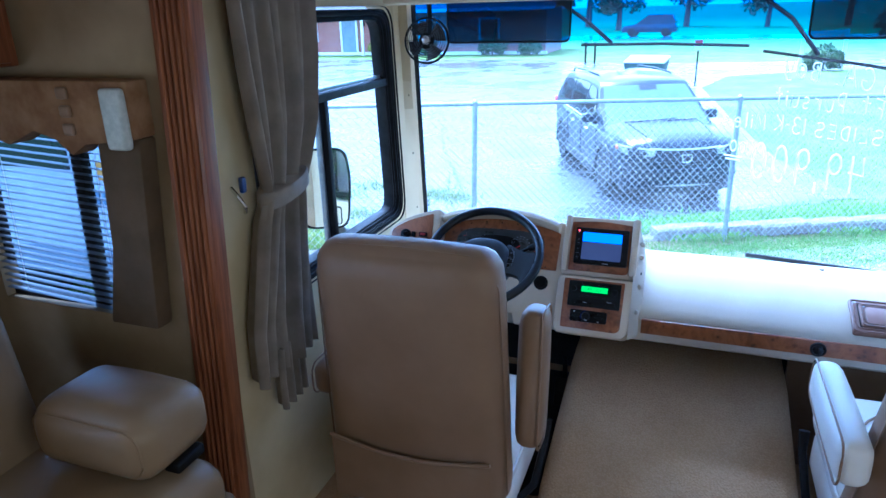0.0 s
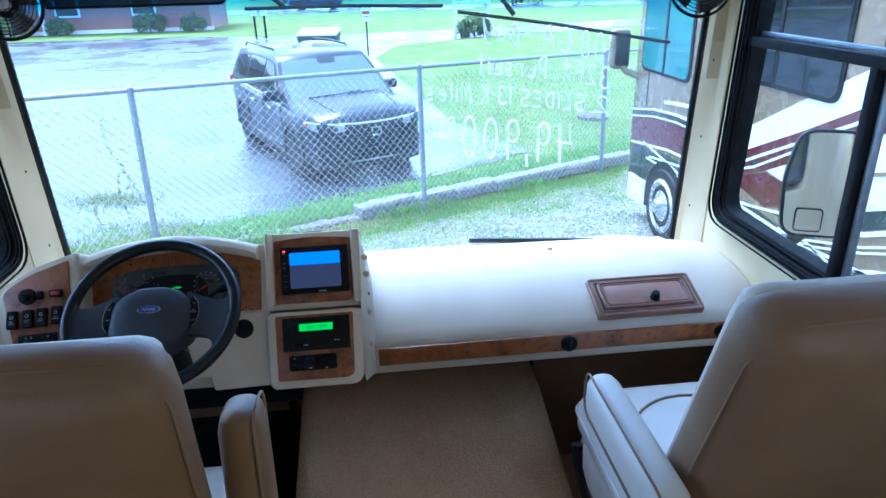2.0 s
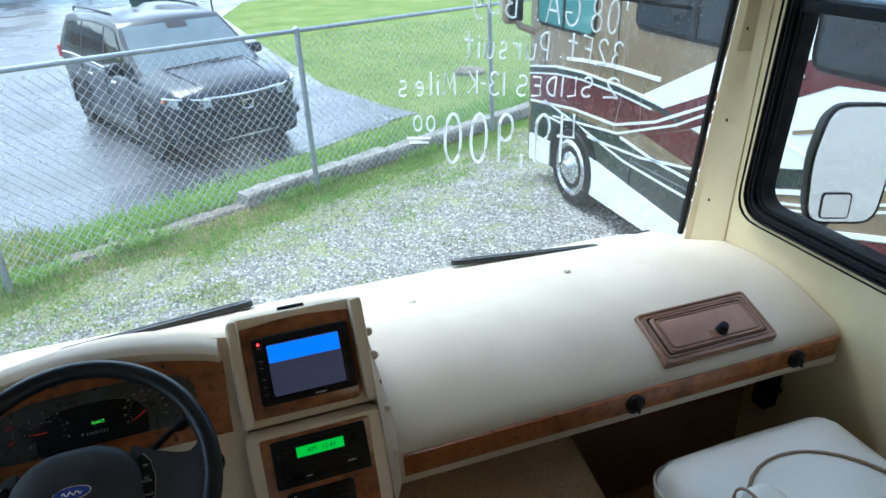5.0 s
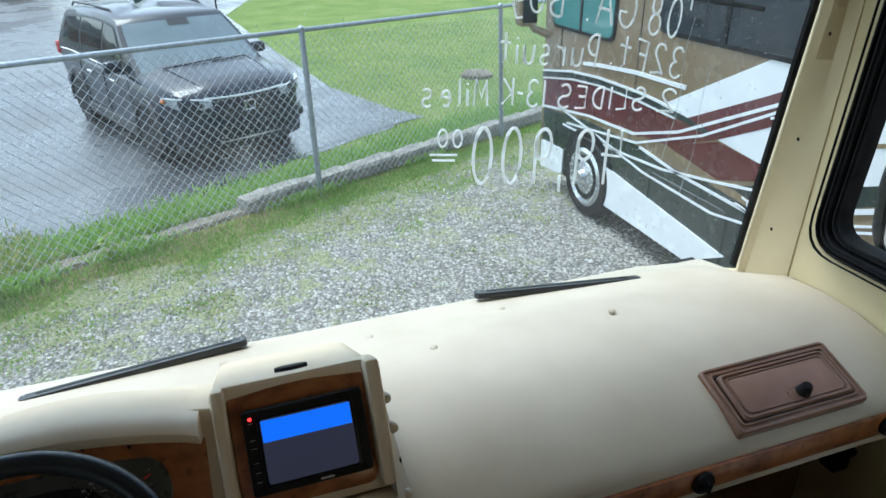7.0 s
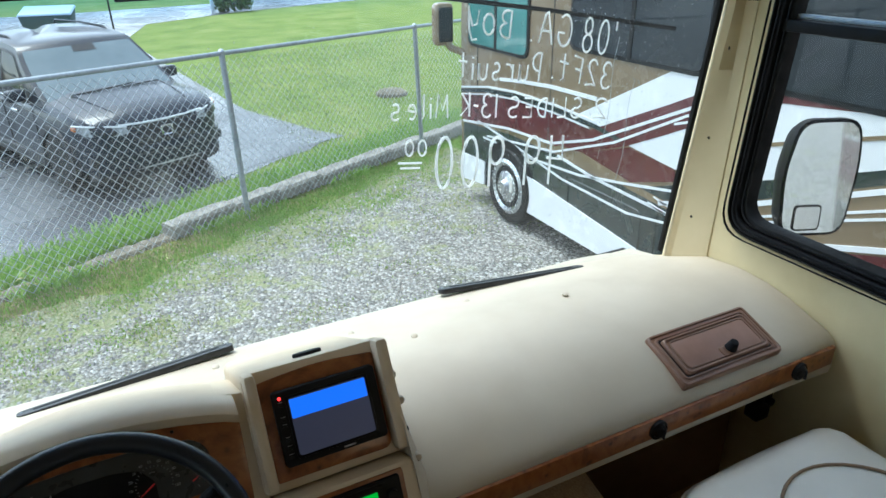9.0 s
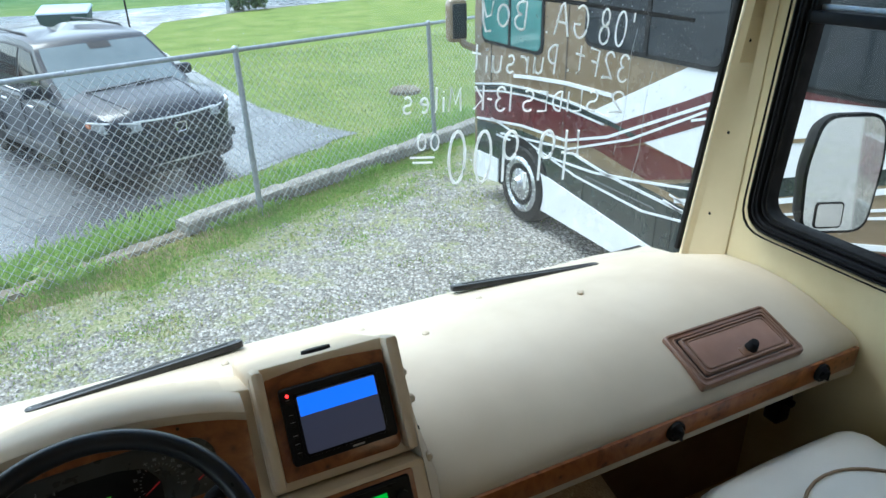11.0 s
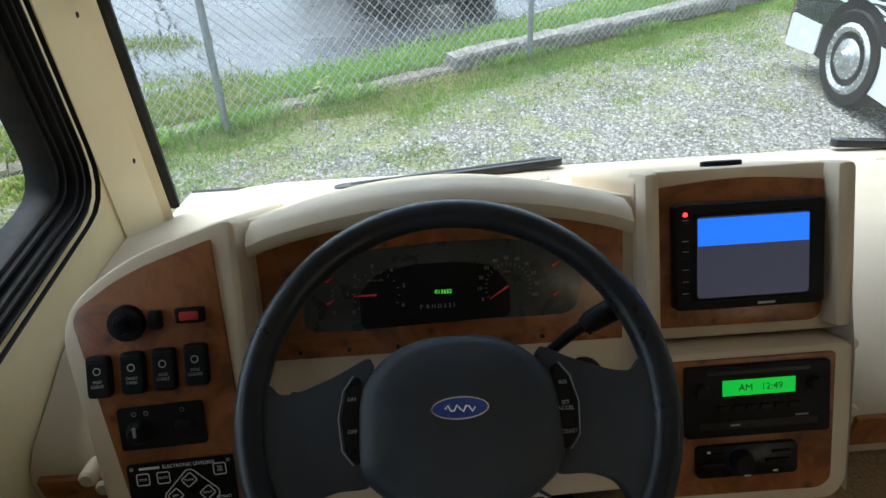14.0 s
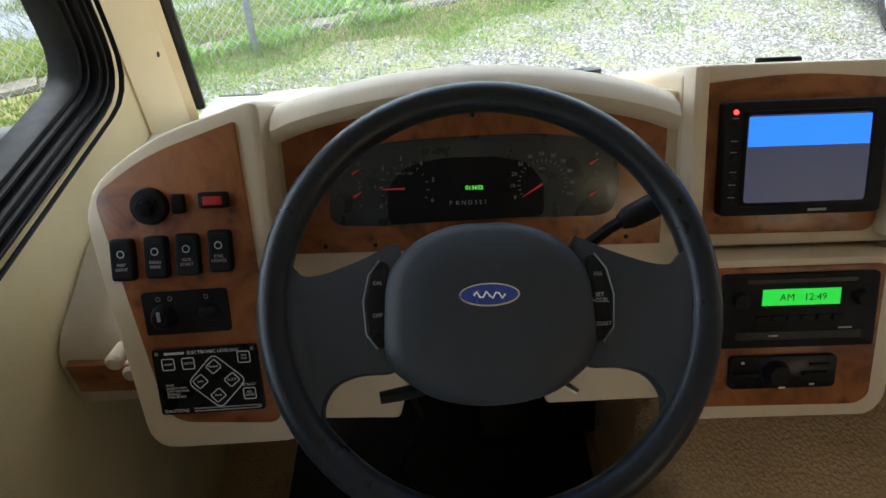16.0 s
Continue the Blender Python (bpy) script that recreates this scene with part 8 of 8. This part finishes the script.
def far_car(x, y, turn, col):
    c = thing("far_suv", "dark SUV far off on the wet road", "car", T(x, y, FARZ) @ pose(0, 0, 0, 0, 0, turn), group="cars on the road")
    p = surf("far_car_paint", tuple(0.8 * v for v in col), col, 3, 0.25, bump=0, coat=0.6)
    part("body", Geo().loft([[(x0, -w, 0.35), (x0, w, 0.35), (x0, w, t), (x0, -w, t)] for x0, w, t in ((-2.3, 0.8, 0.85), (-2.2, 0.92, 1.0), (1.2, 0.92, 1.0), (2.1, 0.88, 0.85), (2.3, 0.75, 0.65))]), p, c, bevel=0.05)
    part("cabin", Geo().loft([[(x0, -w, 0.98), (x0, w, 0.98), (x0, w - 0.1, t), (x0, -w + 0.1, t)] for x0, w, t in ((-2.15, 0.85, 1.3), (-1.8, 0.87, 1.7), (0.1, 0.87, 1.72), (1.1, 0.85, 1.02))]), MGLASS, c, bevel=0.04)
    part("roof", Geo().cushion((-0.85, 0, 1.73), (2.1, 1.45, 0.08), 0.03), p, c)
    for a in (-1.4, 1.4):
        for b in (-0.85, 0.85):
            part("wheel", Geo().lathe([(0, -0.1), (0.32, -0.1), (0.36, -0.05), (0.36, 0.05), (0.32, 0.1), (0, 0.1)], 16, T(a, b, 0.36) @ pose(0, 0, 0, 90, 0, 0)), RUBBER, c)


far_car(-4.0, 63.5, 175, (0.02, 0.03, 0.06))

# ---- small interior things ----
belt = thing("seat_belt_guide", "black seat belt guide on the side wall beside the passenger seat", "seat belt", T(1.15, 2.66, 0.775) @ pose(0, 0, 0, -14, 0, 0))
part("guide", Geo().cushion((-0.015, 0, 0), (0.03, 0.115, 0.12), 0.012), BLACK, belt)
part("guide_slot", Geo().cushion((-0.030, 0, 0.0), (0.006, 0.07, 0.075), 0.003), RUBBER, belt)
outlet = thing("footwell_box", "small black box under the dash", "box", T(1.115, 3.0, 0.47))
part("case", Geo().cushion((0, 0, -0.07), (0.055, 0.05, 0.14), 0.008), BLACK, outlet)
part("plug", Geo().lathe([(0, 0.02), (0.012, 0.018), (0.014, 0)], 12, T(0, -0.025, -0.06) @ pose(0, 0, 0, 90, 0, 0)), RUBBER, outlet)
cab = thing("overhead_cabinet", "dark wood overhead cabinet above the sofa", "cabinet", T(-1.80, 0.66, 1.62))
part("body", Geo().box((0, 0, 0.18), (0.37, 2.5, 0.36)), OAK, cab, bevel=0.006)
for k in range(3):
    d = part("door", Geo().box((0.193, -0.83 + 0.83 * k, 0.17), (0.018, 0.78, 0.32)), OAK, cab, bevel=0.006)
    part("handle", Geo().tube([(0.20, -0.93 + 0.83 * k, 0.06), (0.22, -0.91 + 0.83 * k, 0.06), (0.22, -0.75 + 0.83 * k, 0.06), (0.20, -0.73 + 0.83 * k, 0.06)], 0.005, 6), CHROME, d)
cable = thing("floor_switch_cable", "thin black cable hanging under the steering column", "cable", T(-0.70, 2.86, 0.60))
part("cord", Geo().tube([(0, 0, 0.02), (0.02, 0.03, -0.15), (-0.03, 0.06, -0.35), (0.02, 0.10, -0.60)], 0.005, 6), RUBBER, cable)
